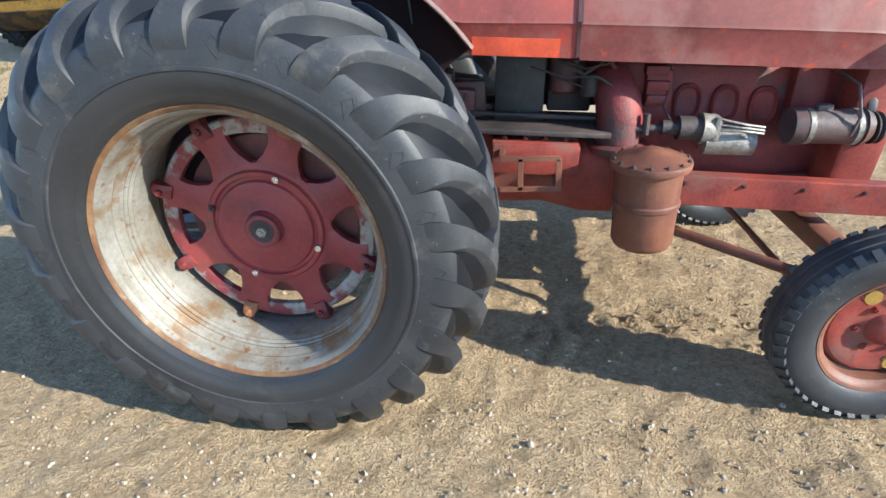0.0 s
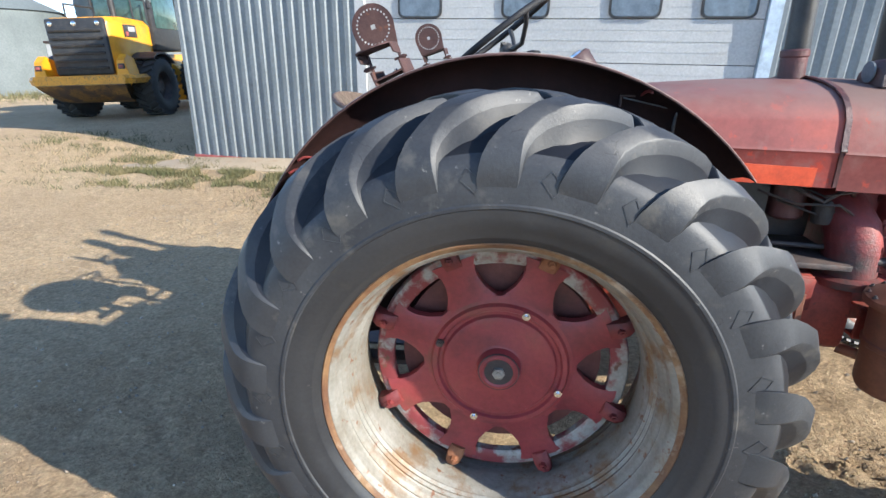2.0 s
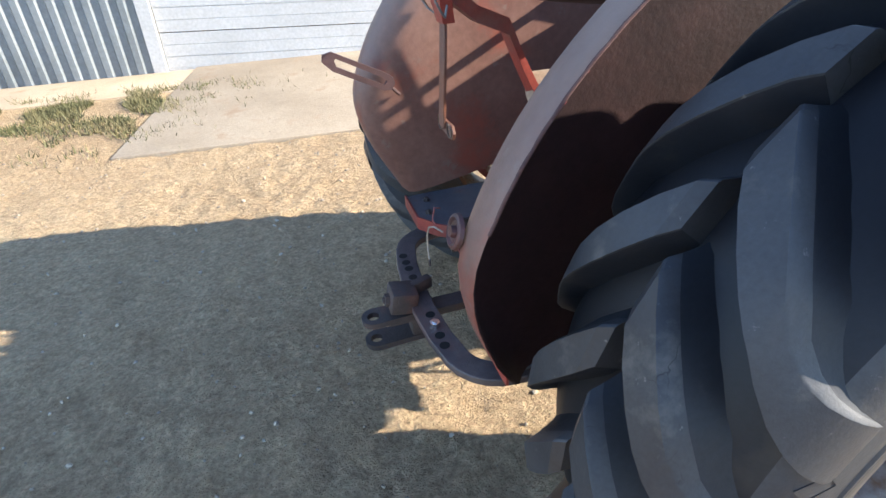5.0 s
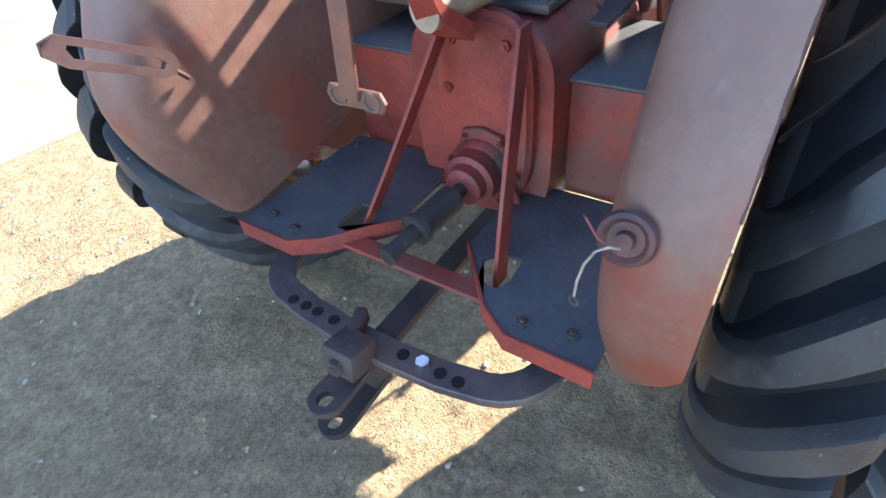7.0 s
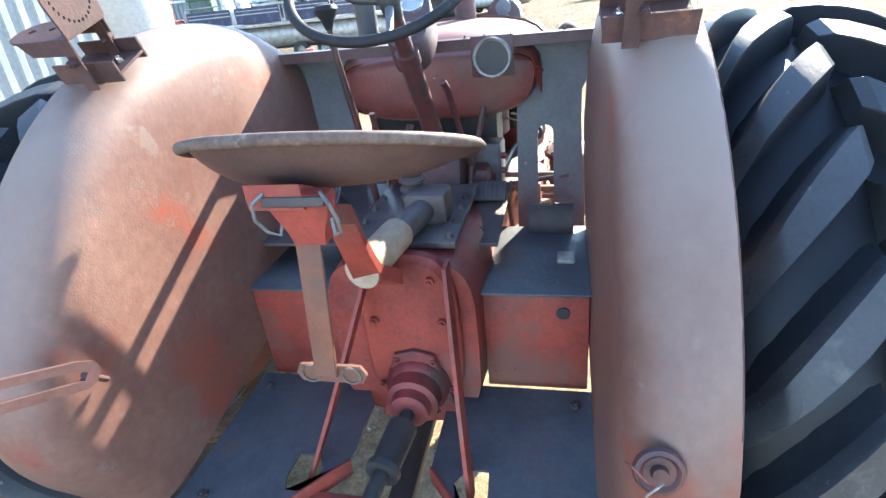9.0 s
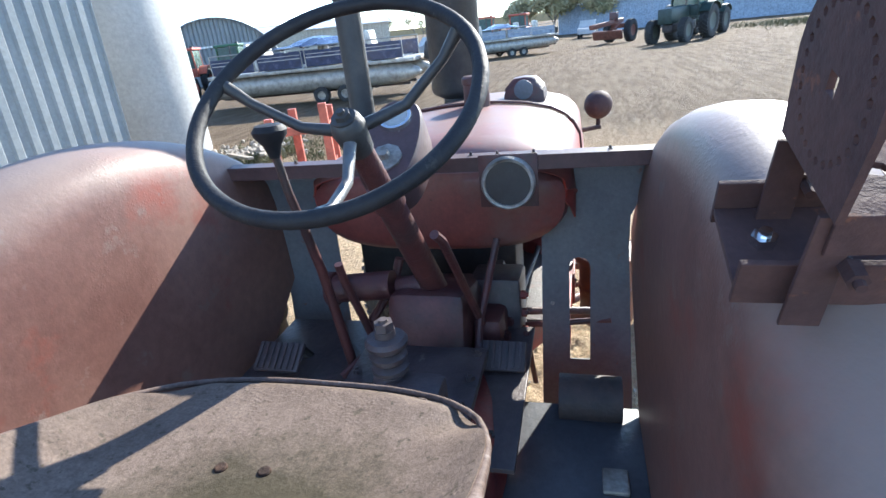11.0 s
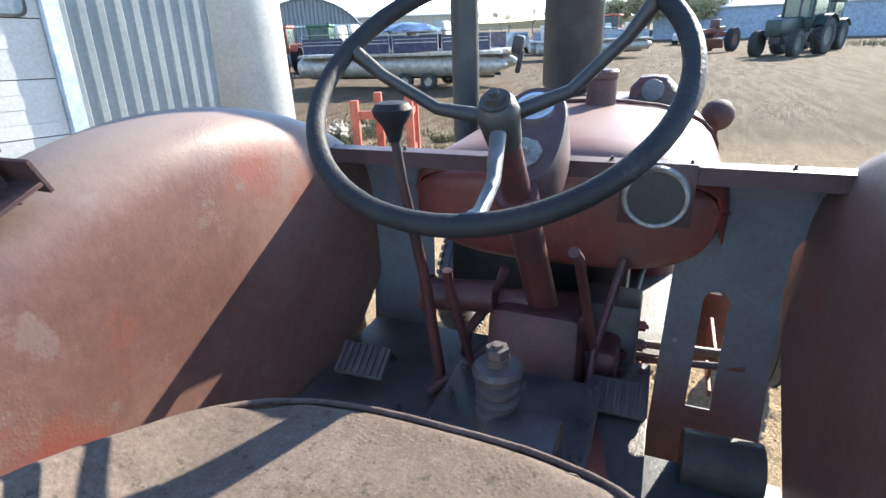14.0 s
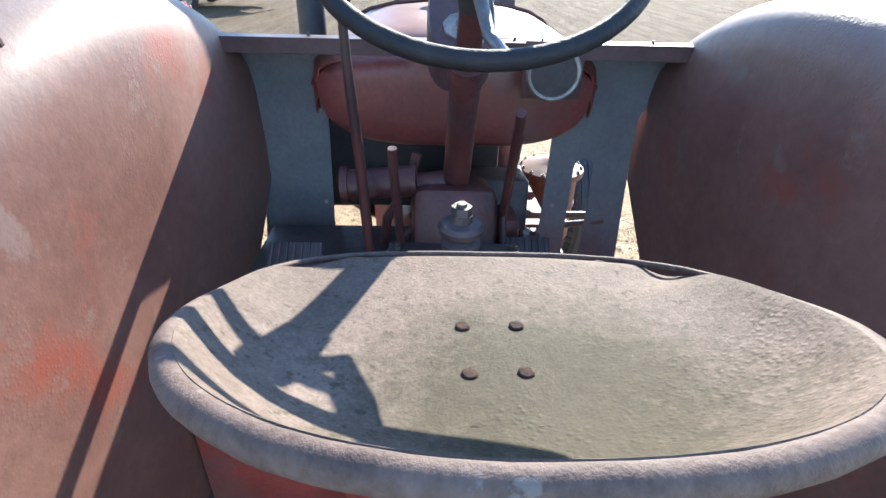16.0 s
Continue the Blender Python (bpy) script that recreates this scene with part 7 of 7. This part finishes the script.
def pontoon_boat(name, label, at, turn, length, dark):
    T = empty(name, label, "boat", "boats on trailers", at=at)
    T.rotation_euler = (0, 0, radians(turn))
    L = length / 2
    for s in (-1, 1):
        bm = B()
        m = Matrix.Rotation(radians(90), 4, "Y")
        lathe(bm, [(0, -L), (0.28, -L + 0.02), (0.32, -L + 0.1), (0.32, L - 0.9), (0.26, L - 0.45), (0.12, L - 0.1), (0, L)], Matrix.Translation((0, s * 0.85, 0.72)) @ m, 24)
        part("pontoon_tube", bm, PONTOON, T, "aluminium pontoon tube")
    bm = B()
    box(bm, (0, 0, 1.09), (2 * L - 0.3, 2.45, 0.10), (0, 0, 0), 0.01)
    part("deck", bm, PONTOON, T)
    for s in (-1, 1):
        for k in range(4):
            x0 = -L + 0.35 + k * (2 * L - 0.7) / 4
            x1 = x0 + (2 * L - 0.7) / 4 - 0.12
            bm = B()
            box(bm, ((x0 + x1) / 2, s * 1.18, 1.40), (x1 - x0, 0.02, 0.46), (0, 0, 0), 0.004)
            pn = part("fence_panel", bm, dark, T, "dark side panel", 20)
            bm = B()
            pipe(bm, [(x0, s * 1.18, 1.14), (x0, s * 1.18, 1.75), (x1, s * 1.18, 1.75), (x1, s * 1.18, 1.14)], 0.022, 6)
            part("fence_rail", bm, PONTOON, pn, "", 30)
            bm = B()
            box(bm, ((x0 + x1) / 2, s * 1.195, 1.44), (x1 - x0 - 0.1, 0.006, 0.03), (0, 0, 0))
            box(bm, ((x0 + x1) / 2, s * 1.195, 1.54), (x1 - x0 - 0.1, 0.006, 0.02), (0, 0, 0))
            part("stripe", bm, TANKWHITE, pn, "", 20)
    for x, y in ((-L + 1.2, 0.7), (-L + 2.4, -0.6), (0.3, 0.6), (L - 2.0, 0.5), (L - 1.2, -0.6)):
        bm = B()
        box(bm, (x, y, 1.35), (0.8, 0.7, 0.42), (0, 0, 0), 0.06)
        box(bm, (x - 0.35, y, 1.75), (0.16, 0.68, 0.55), (0, -8, 0), 0.06)
        part("boat_seat", bm, CREAM, T, "cream boat seat")
    bm = B()
    rows = []
    for i in range(9):
        x = -L + 2.6 + i * 0.28
        rows.append([Vector((x, y, 1.75 + 0.28 * math.sin(math.pi * i / 8) * (1 - (y / 1.2) ** 2) + 0.04 * math.sin(i * 2.3 + y * 4))) for y in (-1.15, -0.6, 0, 0.6, 1.15)])
    grid(bm, rows)
    thicken(bm, 0.03)
    part("folded_cover", bm, NAVY, T, "rumpled navy cover")
    bm = B()
    for s in (-1, 1):
        box(bm, (-0.2, s * 0.45, 0.36), (2 * L - 0.6, 0.09, 0.09), (0, 0, 0), 0.01)
        box(bm, (-L - 0.5, s * 0.2, 0.36), (1.4, 0.07, 0.07), (0, 0, -s * 17), 0.01)
    for x in (-L + 1, 0, L - 1.5):
        box(bm, (x, 0, 0.38), (0.1, 1.9, 0.08), (0, 0, 0), 0.01)
    rod(bm, (-L - 1.0, 0, 0.0), (-L - 1.0, 0, 0.5), 0.035, seg=10)
    tr = part("trailer_frame", bm, DARK, T, "dark trailer frame", 30)
    for x in (0.3, 1.1):
        for s in (-1, 1):
            tyre_wheel("trailer_tyre", 0.27, 0.18, T, (x, s * 1.05, 0.27), 0, PONTOON)
    bm = B()
    box(bm, (L + 0.15, 0, 1.25), (0.35, 0.36, 0.55), (0, 12, 0), 0.08)
    box(bm, (L + 0.2, 0, 0.75), (0.16, 0.12, 0.7), (0, 12, 0), 0.03)
    part("outboard_motor", bm, BLACK, T, "black outboard motor")


pontoon_boat("pontoon_boat", "silver pontoon boat with navy side panels on a trailer", (16.2, 8.0, land(16.2, 8)), -86, 7.2, NAVY)
pontoon_boat("pontoon_boat", "dusty grey pontoon boat on a trailer in shade", (35.5, 4.6, land(35.5, 4.6)), -60, 7.4, BLUEGREY)


def yard_tractor(name, label, at, turn, paint, s=1.0, front=True):
    T = empty(name, label, "tractor", "parked tractors", at=at)
    T.rotation_euler = (0, 0, radians(turn))
    T.scale = (s, s, s)
    for y in (-0.95, 0.95):
        tyre_wheel("rear_tyre", 0.85, 0.5, T, (0, y, 0.85), 0, paint)
        tyre_wheel("front_tyre", 0.6, 0.38, T, (2.7, y * 0.9, 0.6), 0, paint)
        bm = B()
        rows = [[Vector((0.95 * math.cos(radians(a)), y + dy, 0.9 + 0.95 * math.sin(radians(a)))) for dy in (-0.3, 0.3)] for a in range(30, 160, 13)]
        grid(bm, rows)
        thicken(bm, 0.04)
        part("mudguard", bm, paint, T)
    bm = B()
    box(bm, (2.2, 0, 1.35), (2.2, 0.75, 0.75), (0, 2, 0), 0.1)
    part("bonnet", bm, paint, T)
    bm = B()
    box(bm, (1.4, 0, 0.8), (3.0, 0.55, 0.5), (0, 0, 0), 0.06)
    part("chassis", bm, DARK, T)
    bm = B()
    for x in (-0.55, 0.95):
        for y in (-0.7, 0.7):
            rod(bm, (x, y, 1.5), (x + 0.02, y * 0.94, 2.85), 0.05, seg=8)
    box(bm, (0.2, 0, 2.9), (1.75, 1.6, 0.16), (0, 0, 0), 0.05)
    box(bm, (0.2, 0, 1.45), (1.5, 1.4, 0.5), (0, 0, 0), 0.05)
    cab = part("cab_frame", bm, paint, T)
    for c, sz in (((0.2, 0.69, 2.25), (1.35, 0.015, 1.05)), ((0.2, -0.69, 2.25), (1.35, 0.015, 1.05)), ((0.96, 0, 2.25), (0.015, 1.2, 1.05)), ((-0.56, 0, 2.25), (0.015, 1.2, 1.05))):
        bm = B()
        box(bm, c, sz, (0, 0, 0), 0.004)
        part("cab_window", bm, CABGLASS, cab, "green tinted window", 20)
    bm = B()
    rod(bm, (1.5, 0.3, 1.7), (1.5, 0.3, 2.9), 0.05, seg=10)
    part("exhaust", bm, BLACK, T)
    bm = B()
    box(bm, (0.2, 0.5, 3.02), (0.2, 0.2, 0.12), (0, 0, 0), 0.02)
    part("beacon", bm, BLACK, cab)
    return T


def at_land(x, y):
    return (x, y, land(x, y))


yard_tractor("cab_tractor", "large dark blue green cab tractor with dual wheels", at_land(36.5, -6.9), 148, DKGREEN, 1.12)
yard_tractor("cab_tractor", "dark cab tractor parked behind another", at_land(43.0, -9.2), 150, DKGREEN, 1.0)
yard_tractor("cab_tractor", "red cab tractor with dusty paint", at_land(46.0, 7.2), 180, PALERED, 0.95)
yard_tractor("cab_tractor", "old red cab tractor, parked", at_land(48.0, 4.6), 175, PALERED, 0.95)
yard_tractor("cab_tractor", "green cab tractor beside the round-roofed shed", at_land(25.5, 17.6), 200, GREEN, 0.8)
yard_tractor("cab_tractor", "red tractor beside the round-roofed shed", at_land(24.5, 19.6), 200, PALERED, 0.8)


def scraper():
    T = empty("pull_grader", "brown red pull-type grader on large wheels", "grader", at=at_land(41.0, -2.4))
    T.rotation_euler = (0, 0, radians(150))
    for y in (-0.8, 0.8):
        tyre_wheel("tyre", 0.75, 0.45, T, (-1.6, y, 0.75), 0, GRADERRED)
    bm = B()
    box(bm, (0.4, 0, 1.35), (4.4, 0.35, 0.3), (0, 3, 0), 0.04)
    box(bm, (-1.6, 0, 1.1), (0.5, 1.5, 0.3), (0, 0, 0), 0.05)
    box(bm, (0.3, 0, 0.6), (0.2, 2.2, 0.6), (0, 20, 0), 0.03)
    rod(bm, (-0.9, 0.3, 1.3), (0.2, 0.3, 0.8), 0.07, seg=10)
    part("frame", bm, GRADERRED, T)
    bm = B()
    box(bm, (-0.6, 0, 1.75), (0.5, 0.5, 0.6), (0, 0, 0), 0.06)
    part("control_box", bm, DUSKRED, T)


scraper()


def pickup(name, label, x, y, turn, paint):
    T = empty(name, label, "pickup truck", "parked trucks", at=at_land(x, y))
    T.rotation_euler = (0, 0, radians(turn))
    bm = B()
    rows = []
    for px, z1, w in ((-2.6, 1.05, 0.88), (-0.7, 1.05, 0.92), (-0.6, 1.75, 0.74), (0.6, 1.78, 0.74), (1.1, 1.12, 0.9), (2.5, 1.02, 0.88), (2.65, 0.7, 0.86)):
        rows.append([Vector((px, s * w, z)) for s, z in ((-1, 0.5), (1, 0.5), (1, z1), (-1, z1))])
    vs = grid(bm, rows, True)
    bm.faces.new(vs[0])
    bm.faces.new(vs[-1][::-1])
    part("body", bm, paint, T, "", 30)
    for s in (-1, 1):
        bm = B()
        box(bm, (0.02, s * 0.80, 1.45), (1.1, 0.02, 0.42), (s * 10, 0, 0), 0.01)
        part("side_window", bm, GLASS, T, "", 20)
        for px in (-1.7, 1.7):
            tyre_wheel("tyre", 0.38, 0.24, T, (px, s * 0.8, 0.38), 0, STEEL)


pickup("pickup_truck", "distant white pickup truck, parked", 62.0, -1.2, 175, TANKWHITE)
pickup("pickup_truck", "white pickup truck among parked machines", 47.0, 12.2, 120, TANKWHITE)
pickup("pickup_truck", "red pickup truck among parked machines", 50.0, 10.6, 120, PALERED)


def shed(name, label, x, y, turn, w, d, h, wall, roof, pitch=0.18, doors=()):
    T = empty(name, label, "building", at=at_land(x, y))
    T.rotation_euler = (0, 0, radians(turn))
    bm = B()
    n = int(w / 0.9)
    xs = []
    for i in range(n):
        xs += [(-w / 2 + i * w / n, 0), (-w / 2 + (i + 0.7) * w / n, 0), (-w / 2 + (i + 0.75) * w / n, 0.04), (-w / 2 + (i + 0.95) * w / n, 0.04)]
    xs.append((w / 2, 0))
    grid(bm, [[Vector((a, b, z)) for a, b in xs] for z in (-1.5, h)])
    for s in (-1, 1):
        a = [bm.verts.new(v) for v in ((s * w / 2, 0, -1.5), (s * w / 2, d, -1.5), (s * w / 2, d, h), (s * w / 2, d / 2, h + d / 2 * pitch), (s * w / 2, 0, h))]
        bm.faces.new(a)
    a = [bm.verts.new(v) for v in ((-w / 2, d, -1.5), (w / 2, d, -1.5), (w / 2, d, h), (-w / 2, d, h))]
    bm.faces.new(a)
    part("wall", bm, wall, T, "", 20)
    for s in (0, 1):
        bm = B()
        y0 = -0.4 if s == 0 else d + 0.4
        grid(bm, [[Vector((xx, yy, zz)) for xx in (-w / 2 - 0.3, w / 2 + 0.3)] for yy, zz in ((y0, h - 0.4 * pitch), (d / 2, h + d / 2 * pitch + 0.02))])
        thicken(bm, 0.12)
        part("roof", bm, roof, T, "", 20)
    for cx, dw, dh in doors:
        bm = B()
        box(bm, (cx, -0.03, dh / 2), (dw, 0.08, dh), (0, 0, 0), 0.01)
        part("door", bm, TANKWHITE, T, "pale shed door", 20)
    return T


shed("farm_shed", "long beige steel shed with a pale door", 61.0, 34.0, -56, 26, 14, 4.2, BEIGE, PALEROOF, 0.12, ((9, 3.4, 3.4),))
shed("farm_shed", "long blue grey steel shed with pale roof", 74.0, -16.5, -108, 40, 16, 3.6, BLUEGREY, PALEROOF, 0.2)


def hoop_shed():
    T = empty("hoop_shed", "round-roofed corrugated steel shed", "building", at=at_land(34.0, 24.5))
    T.rotation_euler = (0, 0, radians(-52))
    R = 4.7
    bm = B()
    rows = []
    for k in range(41):
        y = k * 0.35
        rr = R + (0.07 if k % 2 else 0)
        rows.append([Vector((rr * math.cos(radians(a)), y, rr * 0.95 * math.sin(radians(a)))) for a in range(0, 181, 9)])
    grid(bm, rows)
    thicken(bm, 0.05)
    part("arched_roof", bm, TIN, T, "", 30)
    bm = B()
    n = 32
    xs = []
    for i in range(n):
        xs += [(-R + 2 * R * i / n, 0.3), (-R + 2 * R * (i + 0.5) / n, 0.3), (-R + 2 * R * (i + 0.55) / n, 0.38), (-R + 2 * R * (i + 0.95) / n, 0.38)]
    grid(bm, [[Vector((x, y, z * math.sqrt(max(0, R * R - x * x)) * 0.95 - (0.6 if z == 0 else 0))) for x, y in xs] for z in (0, 1)])
    thicken(bm, 0.03)
    part("end_wall", bm, TIN, T, "", 20)
    bm = B()
    box(bm, (0, 0.24, 2.6), (2 * R * 0.85, 0.1, 0.12), (0, 0, 0))
    part("track_rail", bm, PALEROOF, T, "", 20)


hoop_shed()


# ---- trees ----
def tree(name, label, x, y, h, spread, leaves, seed, leaf_size=0.22):
    rnd = random.Random(seed)
    T = empty(name, label, "tree", "yard trees", at=at_land(x, y))
    bm = B()
    tips = []

    def limb(p, d, length, r, depth):
        pts, rad = [p], [r]
        q = Vector(p)
        for i in range(3):
            d = (d + Vector((rnd.uniform(-0.2, 0.2), rnd.uniform(-0.2, 0.2), rnd.uniform(-0.05, 0.15)))).normalized()
            q = q + d * length / 3
            pts.append(q.copy())
            rad.append(r * (1 - 0.2 * (i + 1)))
        pipe(bm, pts, rad, 6 if depth else 9)
        if depth < 4:
            for _ in range(3 if depth else 5):
                k = rnd.uniform(0.45, 1.0)
                base = Vector(pts[1]).lerp(pts[3], k)
                ang = rnd.uniform(0, 2 * math.pi)
                side = Vector((math.cos(ang), math.sin(ang), rnd.uniform(0.15, 0.8)))
                limb(base, (d * 0.7 + side * spread).normalized(), length * rnd.uniform(0.55, 0.75), r * 0.45, depth + 1)
        if depth >= 2:
            tips.extend(pts[1:])
    limb(Vector((0, 0, -0.3)), Vector((0, 0, 1)), h * 0.36, h * 0.022, 0)
    part("trunk", bm, BARK, T, "", 50)
    if leaves:
        vs, fs = [], []
        for _ in range(leaves):
            c = rnd.choice(tips) + Vector((rnd.gauss(0, 0.4), rnd.gauss(0, 0.4), rnd.gauss(0, 0.35)))
            u = Vector((rnd.gauss(0, 1), rnd.gauss(0, 1), rnd.gauss(0, 1))).normalized() * leaf_size
            w = u.orthogonal().normalized() * leaf_size * 0.5
            k = len(vs)
            vs += [c - u, c + w, c + u, c - w]
            fs.append((k, k + 1, k + 2, k + 3))
        me = bpy.data.meshes.new("crown")
        me.from_pydata(vs, [], fs)
        me.materials.append(LEAF)
        ob = new("crown", me)
        ob.parent = T
    return T


for i, (dx, dy, h) in enumerate(((80, 7.0, 6.5), (78, 3.4, 8.5), (82, 0.0, 8.0), (79, -3.6, 6.0))):
    tree("tree", "broad olive autumn tree with thinning leaves", dx, dy, h, 1.15, 6500, 3 + i, 0.3)
for i, (dx, dy, h) in enumerate(((150, 30, 9), (158, 37, 10), (146, 41, 8), (165, 48, 10), (160, 55, 11), (170, 62, 9))):
    tree("tree", "bare leafless far tree", dx, dy, h, 0.8, 250, 20 + i, 0.3)

# far fields and woods beyond the yard
bm = B()
rows = []
for k in range(60):
    a = radians(-70 + k * 3.2)
    rr = 420
    h = 5 + 2.5 * noise.noise(Vector((k * 0.35, 1, 0)))
    rows.append([Vector((rr * math.cos(a), rr * math.sin(a), -2)), Vector((rr * math.cos(a), rr * math.sin(a), h))])
grid(bm, rows)
thicken(bm, 4.0)
tagged(part("backdrop", bm, STUBBLE, None, "", 50), "low tan field rise along the horizon", "field", kind="structure")


def woods():
    rnd = random.Random(8)
    vs, fs = [], []
    for _ in range(5200):
        a = rnd.uniform(-0.34, -0.10)
        rr = 150 + rnd.uniform(0, 25)
        top = 8.5 + 1.5 * math.sin(a * 40) + rnd.uniform(-0.5, 0.5)
        c = Vector((rr * math.cos(a), rr * math.sin(a), rnd.uniform(-1, top)))
        u = Vector((rnd.gauss(0, 1), rnd.gauss(0, 1), rnd.gauss(0, 1))).normalized() * 0.9
        w = u.orthogonal().normalized() * 0.6
        k = len(vs)
        vs += [c - u, c + w, c + u, c - w]
        fs.append((k, k + 1, k + 2, k + 3))
    me = bpy.data.meshes.new("far_woods")
    me.from_pydata(vs, [], fs)
    me.materials.append(LEAF)
    tagged(new("far_woods", me), "dull olive brown far woods", "woods", kind="stuff")


woods()


# ---- grass, stones and litter ----
def blades(name, label, patches, seed, h=0.07):
    rnd = random.Random(seed)
    vs, fs = [], []
    for x0, y0, sx, sy, n in patches:
        for _ in range(n):
            u, v = rnd.gauss(0, 0.5), rnd.gauss(0, 0.5)
            x, y = x0 + u * sx, y0 + v * sy
            if noise.noise(Vector((x * 2.2, y * 2.2, 3))) < -0.05:
                continue
            z = land(x, y) - 0.01 + 0.022 * noise.noise(Vector((x, y, 0)) * 1.3)
            a = rnd.uniform(0, math.pi)
            hh = h * rnd.uniform(0.5, 1.4)
            w = 0.004 + hh * 0.05
            dx, dy = math.cos(a) * w, math.sin(a) * w
            lx, ly = rnd.gauss(0, hh * 0.5), rnd.gauss(0, hh * 0.5)
            k = len(vs)
            vs += [(x - dx, y - dy, z), (x + dx, y + dy, z), (x + lx, y + ly, z + hh)]
            fs.append((k, k + 1, k + 2))
    me = bpy.data.meshes.new(name)
    me.from_pydata(vs, [], fs)
    me.materials.append(GRASS)
    return tagged(new(name, me), label, "grass", kind="stuff")


blades("grass", "sparse tired green grass by the wall", ((-5.2, 5.55, 2.2, 0.35, 6000), (-3.4, 5.3, 1.8, 0.4, 6000), (-2.7, 4.6, 0.7, 0.9, 3500), (-4.4, 4.7, 2.6, 0.3, 3500), (-6.6, 6.3, 1.2, 0.8, 3000), (-8.5, 7.6, 1.6, 1.0, 2500)), 4)
blades("grass", "green grass strip beside the tank", ((6.0, 4.9, 2.0, 1.2, 9000), (7.2, 5.3, 2.0, 1.0, 5000), (5.0, 5.2, 1.6, 0.9, 5000), (7.5, 3.0, 1.2, 0.8, 2500)), 5, 0.10)
blades("grass", "far rough grass bank", ((48, -17, 10, 5, 5000), (-22, 24, 12, 4, 6000)), 6, 0.3)


def lump(rnd, x, y, z, s):
    return pose(x, y, z, rnd.uniform(0, 360), rnd.uniform(0, 360), 0) @ Matrix.Diagonal((s, s * rnd.uniform(0.6, 1), s * rnd.uniform(0.45, 0.8), 1))


def bumps(x, y):
    q = Vector((x, y, 0))
    return 0.022 * noise.noise(q * 1.3) + 0.012 * noise.noise(q * 4.0) + 0.014 * noise.noise(q * 9)


def stones():
    rnd = random.Random(11)
    ms = []
    for _ in range(5200):
        if rnd.random() < 0.4:
            x, y, s = rnd.uniform(-1.2, 2.6), rnd.uniform(-2.1, -0.9), 0.0025 + 0.008 * rnd.random() ** 2.5
        else:
            x, y, s = rnd.uniform(-4.5, 3.0), rnd.uniform(-2.2, 4.0), 0.003 + 0.011 * rnd.random() ** 2.5
        if abs(x) < 0.5 and 0.65 < abs(y) < 1.12:
            continue
        ms.append(lump(rnd, x, y, bumps(x, y) + s * 0.25, s))
    tagged(scatter("gravel", STONE, ms), "loose pebbles and clods on the dirt", "gravel", kind="stuff")


def clods():
    """Broken earth pressed up by tyres near the wheels."""
    rnd = random.Random(12)
    ms = []
    for _ in range(260):
        if rnd.random() < 0.5:
            x, y = rnd.gauss(1.55, 0.28), rnd.gauss(-0.28, 0.12)
        else:
            x, y = rnd.uniform(-0.9, 1.9), rnd.gauss(-1.55, 0.14)
        s = 0.004 + 0.014 * rnd.random() ** 2.5
        ms.append(lump(rnd, x, y, bumps(x, y) + s * 0.2, s))
    tagged(scatter("earth_clods", DIRT, ms), "broken lumps of dry earth", "earth", kind="stuff")


def rubble():
    rnd = random.Random(15)
    ms = []
    for _ in range(260):
        x, y = rnd.gauss(7.6, 0.5), rnd.gauss(5.6, 0.4)
        s = rnd.uniform(0.03, 0.09)
        ms.append(lump(rnd, x, y, s * 0.4, s))
    tagged(scatter("rubble", STONE, ms), "heap of pale stones beside the tank", "rubble", kind="stuff")
    for x, y, a, ln in ((7.3, 5.0, 30, 1.2), (7.5, 5.15, 35, 1.0), (7.0, 5.3, 50, 1.4)):
        bm = B()
        box(bm, (x, y, 0.12), (ln, 0.09, 0.04), (0, 4, a), 0.004)
        tagged(part("plank", bm, WOOD, None, "", 20), "grey weathered plank lying on stones", "plank", "loose planks")


stones()
clods()
rubble()
